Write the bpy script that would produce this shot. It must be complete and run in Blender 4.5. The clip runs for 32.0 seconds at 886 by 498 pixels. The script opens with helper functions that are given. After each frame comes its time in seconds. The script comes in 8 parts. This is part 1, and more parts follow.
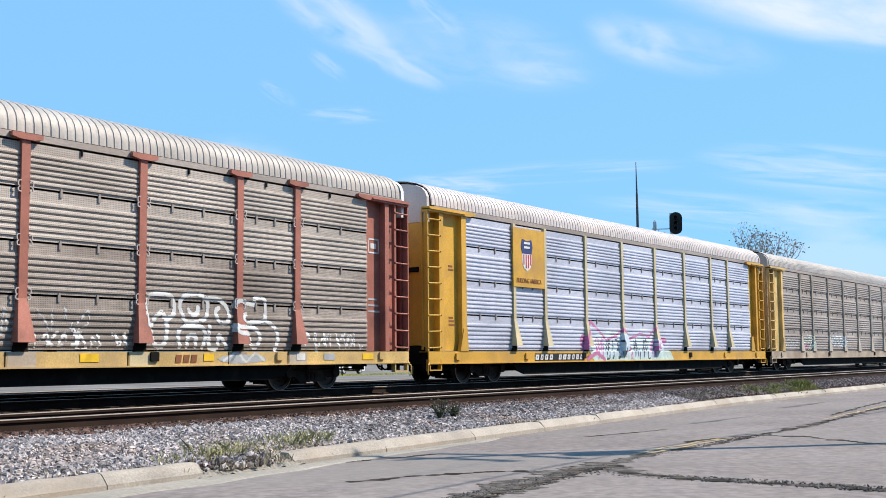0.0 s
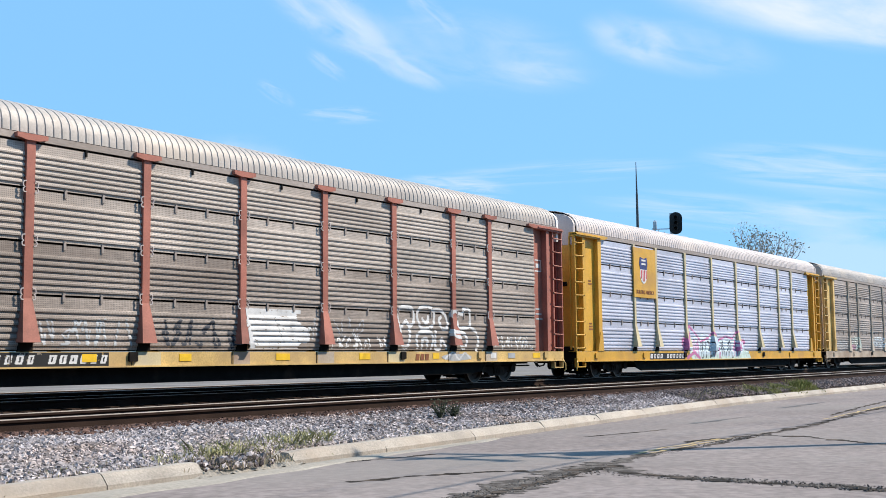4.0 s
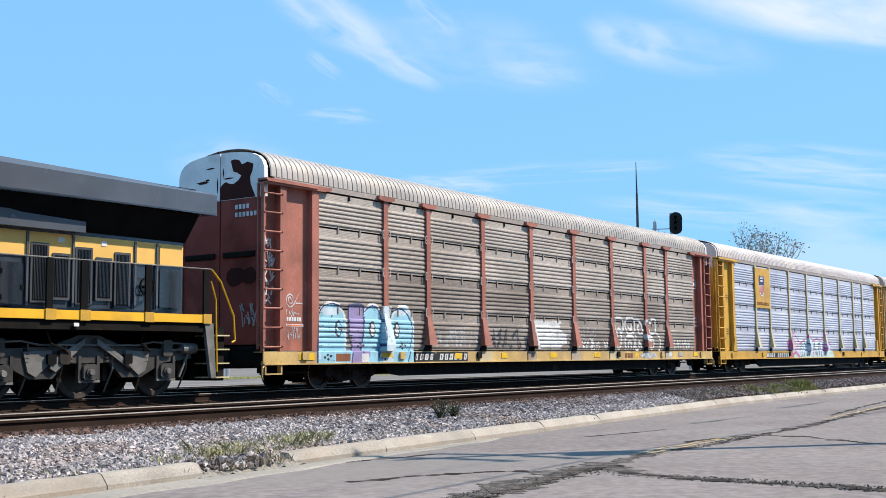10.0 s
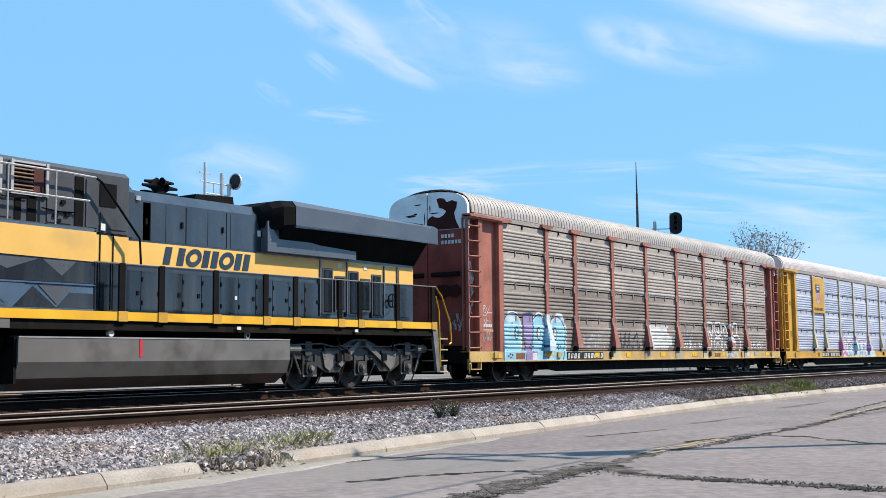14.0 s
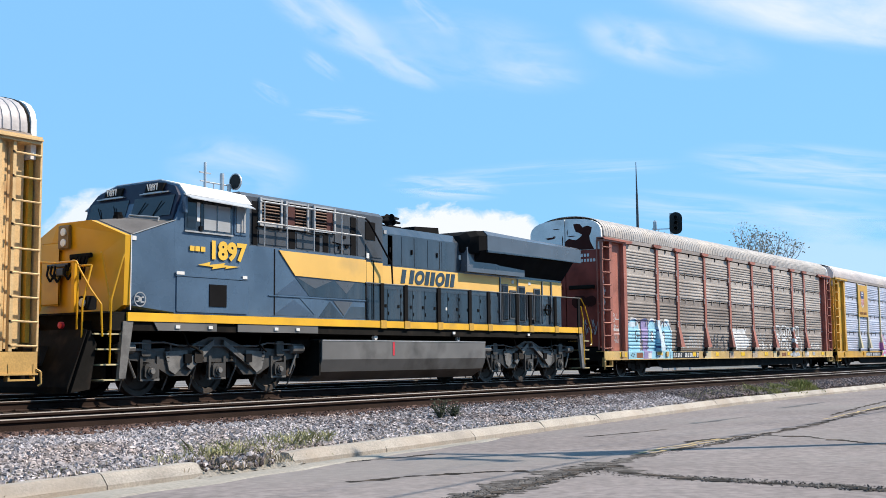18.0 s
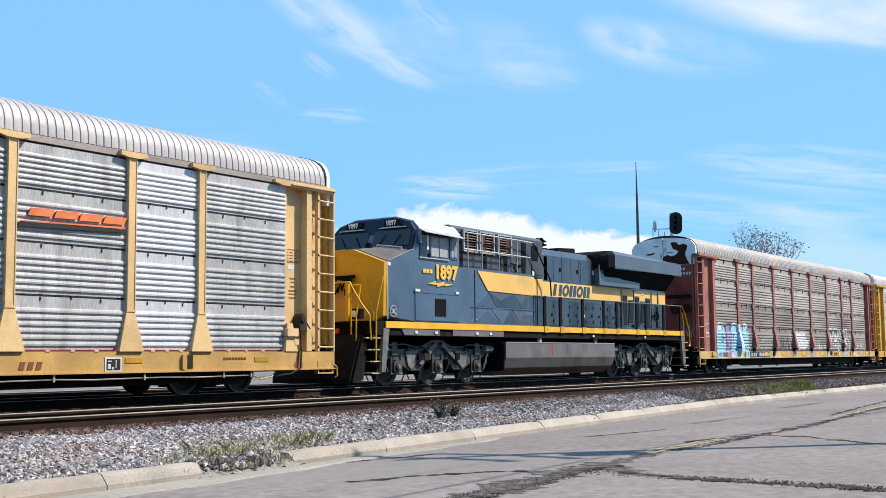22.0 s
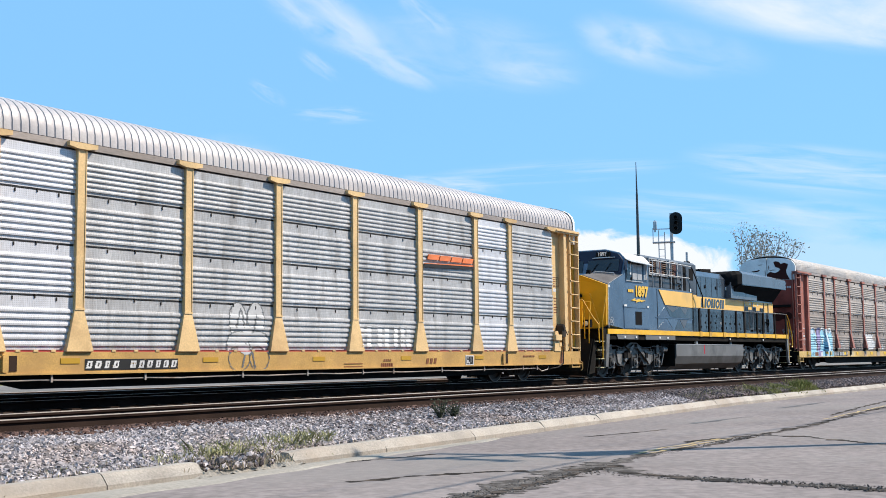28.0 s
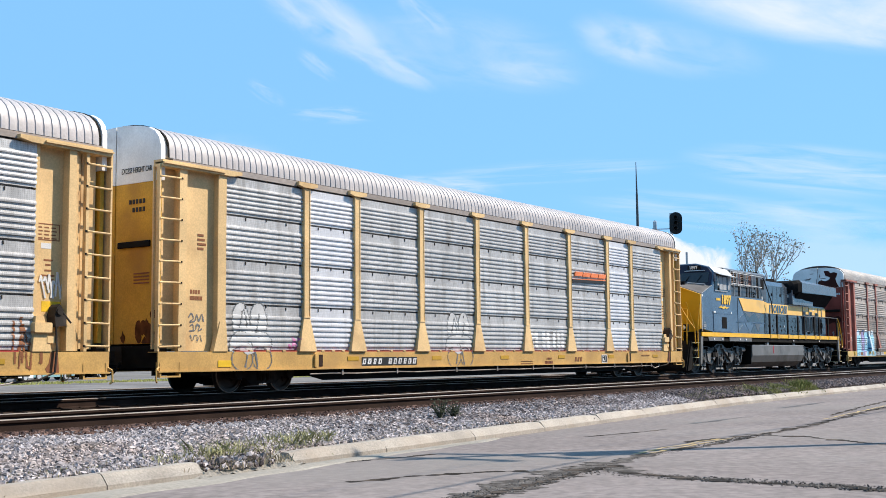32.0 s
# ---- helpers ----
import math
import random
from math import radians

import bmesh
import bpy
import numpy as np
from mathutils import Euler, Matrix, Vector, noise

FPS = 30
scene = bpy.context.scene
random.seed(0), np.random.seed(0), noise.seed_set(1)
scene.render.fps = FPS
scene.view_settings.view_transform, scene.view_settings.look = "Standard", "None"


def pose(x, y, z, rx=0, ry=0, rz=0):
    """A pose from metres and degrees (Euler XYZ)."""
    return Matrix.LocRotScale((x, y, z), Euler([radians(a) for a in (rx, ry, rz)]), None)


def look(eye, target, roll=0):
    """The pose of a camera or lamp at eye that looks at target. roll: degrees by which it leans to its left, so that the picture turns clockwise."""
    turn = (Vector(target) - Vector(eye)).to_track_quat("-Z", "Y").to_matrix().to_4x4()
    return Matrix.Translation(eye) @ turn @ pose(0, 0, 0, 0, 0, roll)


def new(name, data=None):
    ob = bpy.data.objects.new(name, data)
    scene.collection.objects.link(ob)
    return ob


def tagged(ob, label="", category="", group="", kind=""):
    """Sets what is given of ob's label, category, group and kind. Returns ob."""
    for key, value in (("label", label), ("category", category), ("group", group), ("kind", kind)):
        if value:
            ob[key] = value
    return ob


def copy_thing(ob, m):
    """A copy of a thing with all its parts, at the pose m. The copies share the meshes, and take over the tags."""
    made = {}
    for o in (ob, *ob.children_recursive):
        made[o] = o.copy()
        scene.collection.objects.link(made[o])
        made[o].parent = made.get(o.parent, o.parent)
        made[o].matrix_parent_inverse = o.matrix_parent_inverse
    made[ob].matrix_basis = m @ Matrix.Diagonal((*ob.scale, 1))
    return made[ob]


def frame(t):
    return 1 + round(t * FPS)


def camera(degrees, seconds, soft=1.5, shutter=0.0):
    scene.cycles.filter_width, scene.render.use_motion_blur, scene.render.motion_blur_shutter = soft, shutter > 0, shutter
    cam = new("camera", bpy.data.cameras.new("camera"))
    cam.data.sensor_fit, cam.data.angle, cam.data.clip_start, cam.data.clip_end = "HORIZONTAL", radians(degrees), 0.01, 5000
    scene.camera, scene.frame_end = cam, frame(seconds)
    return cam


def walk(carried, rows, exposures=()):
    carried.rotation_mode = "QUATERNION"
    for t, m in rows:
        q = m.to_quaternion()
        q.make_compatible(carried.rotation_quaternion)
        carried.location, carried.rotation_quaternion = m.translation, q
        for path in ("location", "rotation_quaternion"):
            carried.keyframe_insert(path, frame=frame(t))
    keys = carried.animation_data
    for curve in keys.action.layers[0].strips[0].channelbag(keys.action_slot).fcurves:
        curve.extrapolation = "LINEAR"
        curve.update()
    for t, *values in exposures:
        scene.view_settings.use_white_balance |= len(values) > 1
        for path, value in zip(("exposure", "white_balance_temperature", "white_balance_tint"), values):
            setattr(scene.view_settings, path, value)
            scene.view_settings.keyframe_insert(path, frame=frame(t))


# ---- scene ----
cam = camera(42.27, 32.0, soft=0.7)
CAM = look((0.0, 0.0, 0.741), (0.81520, 0.57130, 0.741 + 0.09526), roll=-0.554)
walk(cam, [(0.0, CAM), (32.0, CAM)])

# ---- light ----
SUN_EL, SUN_AZ = radians(46), radians(-40)      # azimuth from +x towards +y
world = bpy.data.worlds.new("sky")
scene.world = world
world.use_nodes = True
wn, wl = world.node_tree.nodes, world.node_tree.links
sky = wn.new("ShaderNodeTexSky")
sky.sky_type = "NISHITA"
sky.sun_disc = False
sky.sun_elevation = SUN_EL
sky.sun_rotation = radians(90) - SUN_AZ
sky.altitude = 200
sky.air_density, sky.dust_density, sky.ozone_density = 0.9, 0.0, 3.0
wn["Background"].inputs["Strength"].default_value = 0.115
tint = wn.new("ShaderNodeMix")
tint.data_type, tint.blend_type = "RGBA", "MULTIPLY"
tint.inputs["Factor"].default_value = 1.0
tint.inputs["B"].default_value = (0.74, 1.03, 1.20, 1)
wl.new(sky.outputs["Color"], tint.inputs["A"])
even = wn.new("ShaderNodeMix")       # clear, evenly blue spring sky
even.data_type = "RGBA"
even.inputs["Factor"].default_value = 0.85
even.inputs["B"].default_value = (1.58, 3.56, 5.95, 1)
wl.new(tint.outputs["Result"], even.inputs["A"])
wl.new(even.outputs["Result"], wn["Background"].inputs["Color"])
sun = new("sun", bpy.data.lights.new("sun", "SUN"))
sun.data.energy, sun.data.angle, sun.data.color = 4.9, radians(0.55), (1.0, 0.88, 0.74)
sun_dir = Vector((math.cos(SUN_EL) * math.cos(SUN_AZ), math.cos(SUN_EL) * math.sin(SUN_AZ), math.sin(SUN_EL)))
sun.matrix_world = look(sun_dir * 200, (0, 0, 0))
scene.view_settings.exposure = 0.61


# ---- materials ----
def mat(name, base, rough=0.6, metal=0.0, var=0.25, scale=2.0, dirt=None, dirt_amount=0.0, dirt_scale=0.7, bump=0.0, bump_scale=60.0,
        streak=(1, 1, 1), rnd=0.0, spec=0.4, emit=None, fine=0.0, coords="Object", holes=0.0):
    """A painted, metal or mineral surface: mottling at two scales, dirt with a shape of its own, fine relief."""
    m = bpy.data.materials.new(name)
    m.use_nodes = True
    n, l = m.node_tree.nodes, m.node_tree.links
    b = n["Principled BSDF"]
    b.inputs["Roughness"].default_value = rough
    b.inputs["Metallic"].default_value = metal
    b.inputs["Specular IOR Level"].default_value = spec
    tc = n.new("ShaderNodeTexCoord")
    mp = n.new("ShaderNodeMapping")
    mp.inputs["Scale"].default_value = streak
    l.new(tc.outputs[coords], mp.inputs["Vector"])

    def noise_at(sc, detail=4.0, vec=mp):
        t = n.new("ShaderNodeTexNoise")
        t.inputs["Scale"].default_value, t.inputs["Detail"].default_value = sc, detail
        l.new(vec.outputs["Vector"], t.inputs["Vector"])
        return t.outputs["Fac"]

    def mix(kind, fac, a, c):
        x = n.new("ShaderNodeMix")
        x.data_type, x.blend_type = "RGBA", kind
        for sock, v in ((x.inputs["Factor"], fac), (x.inputs["A"], a), (x.inputs["B"], c)):
            if isinstance(v, (float, int)):
                sock.default_value = v
            elif isinstance(v, tuple):
                sock.default_value = (*v[:3], 1)
            else:
                l.new(v, sock)
        return x.outputs["Result"]

    def ramp(v, lo, hi):
        r = n.new("ShaderNodeMapRange")
        r.inputs["From Min"].default_value, r.inputs["From Max"].default_value = lo, hi
        l.new(v, r.inputs["Value"])
        return r.outputs["Result"]

    def grey(v, lo, hi):
        r = n.new("ShaderNodeMapRange")
        r.inputs["To Min"].default_value, r.inputs["To Max"].default_value = lo, hi
        r.inputs["From Min"].default_value, r.inputs["From Max"].default_value = 0.3, 0.7
        l.new(v, r.inputs["Value"])
        return r.outputs["Result"]

    col = mix("MULTIPLY", 1.0, tuple(base), grey(noise_at(scale), 1 - var, 1 + var * 0.5))
    if fine:
        col = mix("MULTIPLY", 1.0, col, grey(noise_at(scale * 23, 2.0), 1 - fine, 1 + fine * 0.6))
    if rnd:
        oi = n.new("ShaderNodeObjectInfo")
        r = n.new("ShaderNodeMapRange")
        r.inputs["To Min"].default_value, r.inputs["To Max"].default_value = 1 - rnd, 1 + rnd * 0.5
        l.new(oi.outputs["Random"], r.inputs["Value"])
        col = mix("MULTIPLY", 1.0, col, r.outputs["Result"])
    if dirt:
        f = ramp(noise_at(dirt_scale, 6.0), 0.62 - 0.35 * dirt_amount, 0.75)
        col = mix("MIX", f, col, tuple(dirt))
    if holes:       # fine punched holes, in rows
        w = []
        for axis in ("X", "Z"):
            t = n.new("ShaderNodeTexWave")
            t.bands_direction = axis
            t.inputs["Scale"].default_value, t.inputs["Distortion"].default_value = 8.0, 0.0
            l.new(tc.outputs[coords], t.inputs["Vector"])
            w.append(t.outputs["Fac"])
        x = n.new("ShaderNodeMath")
        x.operation = "MULTIPLY"
        l.new(w[0], x.inputs[0])
        l.new(w[1], x.inputs[1])
        f = ramp(x.outputs[0], 0.25, 0.75)
        g = n.new("ShaderNodeMath")
        g.operation, g.inputs[1].default_value = "MULTIPLY", holes
        l.new(f, g.inputs[0])
        col = mix("MIX", g.outputs[0], col, (0.02, 0.018, 0.016))
    l.new(col, b.inputs["Base Color"])
    rr = n.new("ShaderNodeMapRange")
    rr.inputs["To Min"].default_value, rr.inputs["To Max"].default_value = max(0.02, rough - 0.12), min(1, rough + 0.12)
    l.new(noise_at(scale * 3), rr.inputs["Value"])
    l.new(rr.outputs["Result"], b.inputs["Roughness"])
    if bump:
        bp = n.new("ShaderNodeBump")
        bp.inputs["Strength"].default_value, bp.inputs["Distance"].default_value = bump, 0.02
        l.new(noise_at(bump_scale, 3.0), bp.inputs["Height"])
        l.new(bp.outputs["Normal"], b.inputs["Normal"])
    if emit:
        b.inputs["Emission Color"].default_value, b.inputs["Emission Strength"].default_value = (*emit[:3], 1), emit[3]
    return m


GALV_DIRTY = mat("galvanised_dirty", (0.50, 0.445, 0.40), 0.6, 0.05, 0.28, 0.9, (0.30, 0.25, 0.215), 0.35, 0.6, 0.15, 50, (0.4, 1, 1.2), 0.12, fine=0.2, holes=0.6)
GALV_GRIMY = mat("galvanised_grimy", (0.375, 0.325, 0.29), 0.65, 0.05, 0.3, 0.9, (0.16, 0.125, 0.105), 0.5, 0.6, 0.15, 50, (0.4, 1, 1.2), 0.12, fine=0.25, holes=0.6)
GALV_BRIGHT = mat("galvanised_bright", (0.62, 0.625, 0.72), 0.45, 0.3, 0.2, 0.9, (0.40, 0.40, 0.47), 0.2, 0.6, 0.1, 50, (0.4, 1, 1), 0.05, fine=0.12, holes=0.35)
GALV_GREY = mat("galvanised_grey", (0.52, 0.52, 0.525), 0.5, 0.2, 0.25, 0.7, (0.27, 0.26, 0.25), 0.2, 1.6, 0.1, 50, (2.6, 1, 0.5), 0.12, fine=0.22, holes=0.22)
GALV_NEW = mat("galvanised_new", (0.66, 0.665, 0.70), 0.45, 0.2, 0.15, 0.7, (0.5, 0.5, 0.52), 0.15, 1.6, 0.1, 50, (2.6, 1, 0.5), 0.05, fine=0.12, holes=0.22)
BUFF_SILL = mat("weathered_buff_sill", (0.55, 0.335, 0.105), 0.6, 0, 0.25, 1.3, (0.42, 0.25, 0.09), 0.35, 1.2, 0.12, 60, fine=0.15)
END_YEL = mat("deep_yellow_paint", (0.62, 0.35, 0.05), 0.6, 0, 0.25, 1.2, (0.36, 0.19, 0.05), 0.25, 0.8, 0.1, 60, fine=0.12, spec=0.15)
ROOF_PALE = mat("roof_pale_metal", (0.40, 0.38, 0.385), 0.55, 0.1, 0.15, 0.8, (0.44, 0.42, 0.41), 0.2, 0.5, 0.1, 40, fine=0.1)
GALV_DULL = mat("galvanised_dull", (0.36, 0.315, 0.29), 0.6, 0.1, 0.25, 0.9, (0.27, 0.22, 0.18), 0.4, 0.6, 0.1, 50, (0.4, 1, 1), 0.1, fine=0.2)
ROOF_GALV = mat("roof_galvanised", (0.37, 0.345, 0.325), 0.6, 0.1, 0.2, 0.8, (0.42, 0.37, 0.32), 0.25, 0.5, 0.1, 40, fine=0.12)
ROOF_WHITE = mat("roof_white", (0.49, 0.445, 0.435), 0.6, 0.05, 0.15, 0.8, (0.58, 0.51, 0.46), 0.2, 0.5, 0.1, 40, fine=0.1)
RED_PAINT = mat("oxide_red_paint", (0.37, 0.135, 0.098), 0.6, 0, 0.3, 1.2, (0.15, 0.06, 0.045), 0.25, 0.9, 0.12, 60, fine=0.15)
YEL_PAINT = mat("armour_yellow_paint", (0.60, 0.34, 0.045), 0.5, 0, 0.2, 1.2, (0.40, 0.23, 0.07), 0.2, 0.9, 0.1, 60, fine=0.12)
BUFF_PAINT = mat("faded_yellow_paint", (0.70, 0.485, 0.235), 0.55, 0, 0.2, 1.1, (0.42, 0.25, 0.11), 0.2, 0.9, 0.1, 60, fine=0.12)
SILL_YEL = mat("weathered_sill_yellow", (0.62, 0.43, 0.16), 0.65, 0, 0.35, 1.2, (0.38, 0.26, 0.13), 0.45, 0.8, 0.15, 60, fine=0.2)
TAN_PAINT = mat("faded_tan_paint", (0.42, 0.34, 0.26), 0.6, 0, 0.3, 1.1, (0.25, 0.17, 0.12), 0.3, 0.9, 0.1, 60, fine=0.15)
WHITE_PAINT = mat("white_paint", (0.78, 0.78, 0.77), 0.5, 0, 0.15, 1.2, (0.45, 0.42, 0.4), 0.15, 1.3, 0.08, 60, fine=0.08)
MAROON = mat("maroon_paint", (0.25, 0.058, 0.044), 0.65, 0, 0.25, 1.2, (0.08, 0.02, 0.015), 0.25, 0.8, 0.1, 60, spec=0.15)
FLAKED = mat("flaked_maroon", (0.05, 0.014, 0.011), 0.7, 0, 0.25, 1.2, (0.03, 0.01, 0.01), 0.2, 0.8, spec=0.1)
PALE_POST = mat("sun_bleached_yellow_paint", (0.54, 0.46, 0.28), 0.55, 0, 0.2, 1.2, (0.48, 0.42, 0.30), 0.3, 0.9, 0.1, 60, fine=0.12)
PALE_TAN = mat("bleached_tan_paint", (0.44, 0.38, 0.31), 0.6, 0, 0.2, 1.1, (0.36, 0.28, 0.2), 0.3, 0.9, 0.1, 60, fine=0.15)
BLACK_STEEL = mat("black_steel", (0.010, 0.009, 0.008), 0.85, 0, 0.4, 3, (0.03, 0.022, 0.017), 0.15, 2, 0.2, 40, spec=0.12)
TRUCK_STEEL = mat("grimy_cast_steel", (0.035, 0.029, 0.025), 0.8, 0, 0.4, 3, (0.10, 0.075, 0.06), 0.25, 2, 0.25, 40, fine=0.2, spec=0.2)
WHEEL_STEEL = mat("wheel_steel", (0.075, 0.06, 0.05), 0.55, 0.5, 0.4, 3, (0.04, 0.03, 0.025), 0.3, 2, 0.15, 40)
RAIL_RUST = mat("rusty_rail_side", (0.04, 0.025, 0.02), 0.85, 0.1, 0.35, 2, (0.03, 0.02, 0.015), 0.3, 1.5, 0.25, 50, spec=0.1)
RAIL_HEAD = mat("worn_rail_head", (0.55, 0.49, 0.44), 0.45, 0.2, 0.2, 1.0, (0.30, 0.22, 0.17), 0.2, 0.6)
TIE_WOOD = mat("creosoted_wood", (0.06, 0.042, 0.033), 0.95, 0, 0.4, 5, (0.10, 0.075, 0.06), 0.25, 3, 0.4, 40, (0.3, 1, 1), 0.25, spec=0.05)


# ---- mesh kit ----
class Kit:
    """Gathers boxes, tubes and extrusions into one mesh."""

    def __init__(self):
        self.v, self.f, self.k = [], [], []

    def add(self, verts, faces, k=0):
        o = len(self.v)
        self.v += [tuple(p) for p in verts]
        self.f += [tuple(i + o for i in q) for q in faces]
        self.k += [k] * len(faces)
        return self

    def box(self, x0, x1, y0, y1, z0, z1, k=0, bevel=0.0):
        if bevel:
            b = bevel
            pts = [(x0 + b, z0), (x1 - b, z0), (x1, z0 + b), (x1, z1 - b), (x1 - b, z1), (x0 + b, z1), (x0, z1 - b), (x0, z0 + b)]
            return self.prism(pts, y0, y1, "y", k)
        v = [(x, y, z) for x in (x0, x1) for y in (y0, y1) for z in (z0, z1)]
        return self.add(v, [(0, 1, 3, 2), (4, 6, 7, 5), (0, 4, 5, 1), (2, 3, 7, 6), (0, 2, 6, 4), (1, 5, 7, 3)], k)

    def prism(self, pts, a, b, axis="y", k=0, cap=True):
        """An outline swept from a to b. axis y: points are (x, z); x: (y, z); z: (x, y)."""
        put = {"y": lambda p, t: (p[0], t, p[1]), "x": lambda p, t: (t, p[0], p[1]), "z": lambda p, t: (p[0], p[1], t)}[axis]
        n = len(pts)
        v = [put(p, a) for p in pts] + [put(p, b) for p in pts]
        f = [(i, (i + 1) % n, n + (i + 1) % n, n + i) for i in range(n)]
        if cap:
            f += [tuple(range(n - 1, -1, -1)), tuple(range(n, 2 * n))]
        return self.add(v, f, k)

    def loft(self, a, b, k=0):
        """A solid between two outlines of equal count, given as 3D points."""
        n = len(a)
        f = [(i, (i + 1) % n, n + (i + 1) % n, n + i) for i in range(n)] + [tuple(range(n - 1, -1, -1)), tuple(range(n, 2 * n))]
        return self.add(list(a) + list(b), f, k)

    def tube(self, p, q, r, n=8, k=0, r2=None):
        p, q = Vector(p), Vector(q)
        d = (q - p).normalized()
        u = d.orthogonal().normalized()
        w = d.cross(u)
        r2 = r if r2 is None else r2
        ring = [(math.cos(2 * math.pi * i / n), math.sin(2 * math.pi * i / n)) for i in range(n)]
        a = [p + (u * c + w * s) * r for c, s in ring]
        b = [q + (u * c + w * s) * r2 for c, s in ring]
        return self.loft(a, b, k)

    def pipe(self, pts, r, n=6, k=0):
        for p, q in zip(pts, pts[1:]):
            self.tube(p, q, r, n, k)
        return self

    def lathe(self, prof, c, axis="y", n=24, k=0):
        """A turned solid: prof is (radius, distance along the axis)."""
        v, m = [], len(prof)
        for i in range(n):
            a = 2 * math.pi * i / n
            for r, t in prof:
                s, o = r * math.sin(a), r * math.cos(a)
                v.append({"y": (c[0] + o, c[1] + t, c[2] + s), "z": (c[0] + o, c[1] + s, c[2] + t), "x": (c[0] + t, c[1] + o, c[2] + s)}[axis])
        f = [(i * m + j, i * m + j + 1, ((i + 1) % n) * m + j + 1, ((i + 1) % n) * m + j) for i in range(n) for j in range(m - 1)]
        return self.add(v, f, k)

    def mesh(self, name, mats, smooth=False):
        me = bpy.data.meshes.new(name)
        me.from_pydata(self.v, [], self.f)
        for m in mats if isinstance(mats, (list, tuple)) else [mats]:
            me.materials.append(m)
        me.polygons.foreach_set("material_index", self.k)
        bm = bmesh.new()
        bm.from_mesh(me)
        bmesh.ops.recalc_face_normals(bm, faces=bm.faces)
        bm.to_mesh(me)
        bm.free()
        if smooth:
            me.polygons.foreach_set("use_smooth", [True] * len(me.polygons))
            me.set_sharp_from_angle(angle=radians(35))
        me.update()
        return me


def part(name, kit, mats, parent=None, label="", at=None, smooth=False):
    """One mesh object of a Kit (or of a mesh), under a thing or a part."""
    ob = new(name, kit if isinstance(kit, bpy.types.Mesh) else kit.mesh(name, mats, smooth))
    if at is not None:
        ob.matrix_basis = at
    if parent is not None:
        ob.parent = parent
    return tagged(ob, label)


def thing(name, m, label, category, group=""):
    ob = new(name)
    ob.empty_display_size = 0.5
    ob.matrix_basis = m
    return tagged(ob, label, category, group)


def sheet(name, xs, ys, height, material, kind="structure"):
    """A ground sheet over a grid, with height(x, y) on arrays."""
    X, Y = np.meshgrid(np.array(xs, float), np.array(ys, float), indexing="ij")
    Z = height(X, Y)
    nx, ny = X.shape
    v = np.stack([X, Y, Z], -1).reshape(-1, 3)
    i = np.arange(nx * ny).reshape(nx, ny)
    q = np.stack([i[:-1, :-1], i[1:, :-1], i[1:, 1:], i[:-1, 1:]], -1).reshape(-1, 4)
    me = raw_mesh(name, v, q, material)
    me.polygons.foreach_set("use_smooth", [True] * len(me.polygons))
    return tagged(new(name, me), kind=kind)


def raw_mesh(name, v, q, material):
    me = bpy.data.meshes.new(name)
    n, c = len(q), q.shape[1]
    me.vertices.add(len(v))
    me.vertices.foreach_set("co", np.asarray(v, np.float32).ravel())
    me.loops.add(n * c)
    me.loops.foreach_set("vertex_index", np.asarray(q, np.int32).ravel())
    me.polygons.add(n)
    me.polygons.foreach_set("loop_start", np.arange(0, n * c, c, dtype=np.int32))
    me.polygons.foreach_set("loop_total", np.full(n, c, np.int32))
    me.polygons.foreach_set("use_smooth", [False] * n)
    me.materials.append(material)
    me.update(calc_edges=True)
    return me


def writing(text, size, material, name="lettering", shear=0.0, bold=0.0, width=1.0):
    """Built-in font turned into a thin mesh, reading along +x, standing along +z, facing -y."""
    cu = bpy.data.curves.new(name, "FONT")
    cu.body, cu.size, cu.shear, cu.extrude, cu.offset, cu.resolution_u = text, size, shear, 0.003, bold, 3
    cu.align_x, cu.align_y = "CENTER", "CENTER"
    ob = new(name, cu)
    dg = bpy.context.evaluated_depsgraph_get()
    me = bpy.data.meshes.new_from_object(ob.evaluated_get(dg))
    bpy.data.objects.remove(ob)
    bpy.data.curves.remove(cu)
    me.transform(pose(0, 0, 0, 90) @ Matrix.Diagonal((width, 1, 1, 1)))
    me.materials.clear()
    me.materials.append(material)
    return me


# ---- ground, road, kerb ----
Y1, Y2 = 14.13, 20.35               # centre lines of the near track and of the train's track
ROAD_Z, KERB_Z, BED_Z = -0.57, -0.42, -0.20


def kerb_y(x):
    """The kerb's back edge: it draws slowly towards the track, then runs along it."""
    x = np.asarray(x, float)
    return 9.42 + 0.083 * np.minimum(x, 31.0) + 0.012 * np.maximum(x - 31.0, 0)


ASPHALT = mat("worn_grey_asphalt", (0.226, 0.199, 0.192), 0.85, 0, 0.16, 0.35, (0.205, 0.190, 0.180), 0.35, 0.18, 0.3, 110, fine=0.24, coords="Object", spec=0.08)
CONCRETE = mat("weathered_kerb_concrete", (0.372, 0.337, 0.294), 0.85, 0, 0.22, 1.4, (0.30, 0.25, 0.20), 0.35, 1.0, 0.4, 60, fine=0.2, rnd=0.1)
CRACK = mat("open_crack_dirt", (0.035, 0.03, 0.026), 0.95, 0, 0.4, 3, (0.15, 0.12, 0.10), 0.4, 4.0, 0.5, 40, spec=0.08)
TAR = mat("dark_tar_seal", (0.085, 0.082, 0.08), 0.7, 0, 0.3, 2, (0.17, 0.165, 0.16), 0.4, 2.0, 0.2, 60)
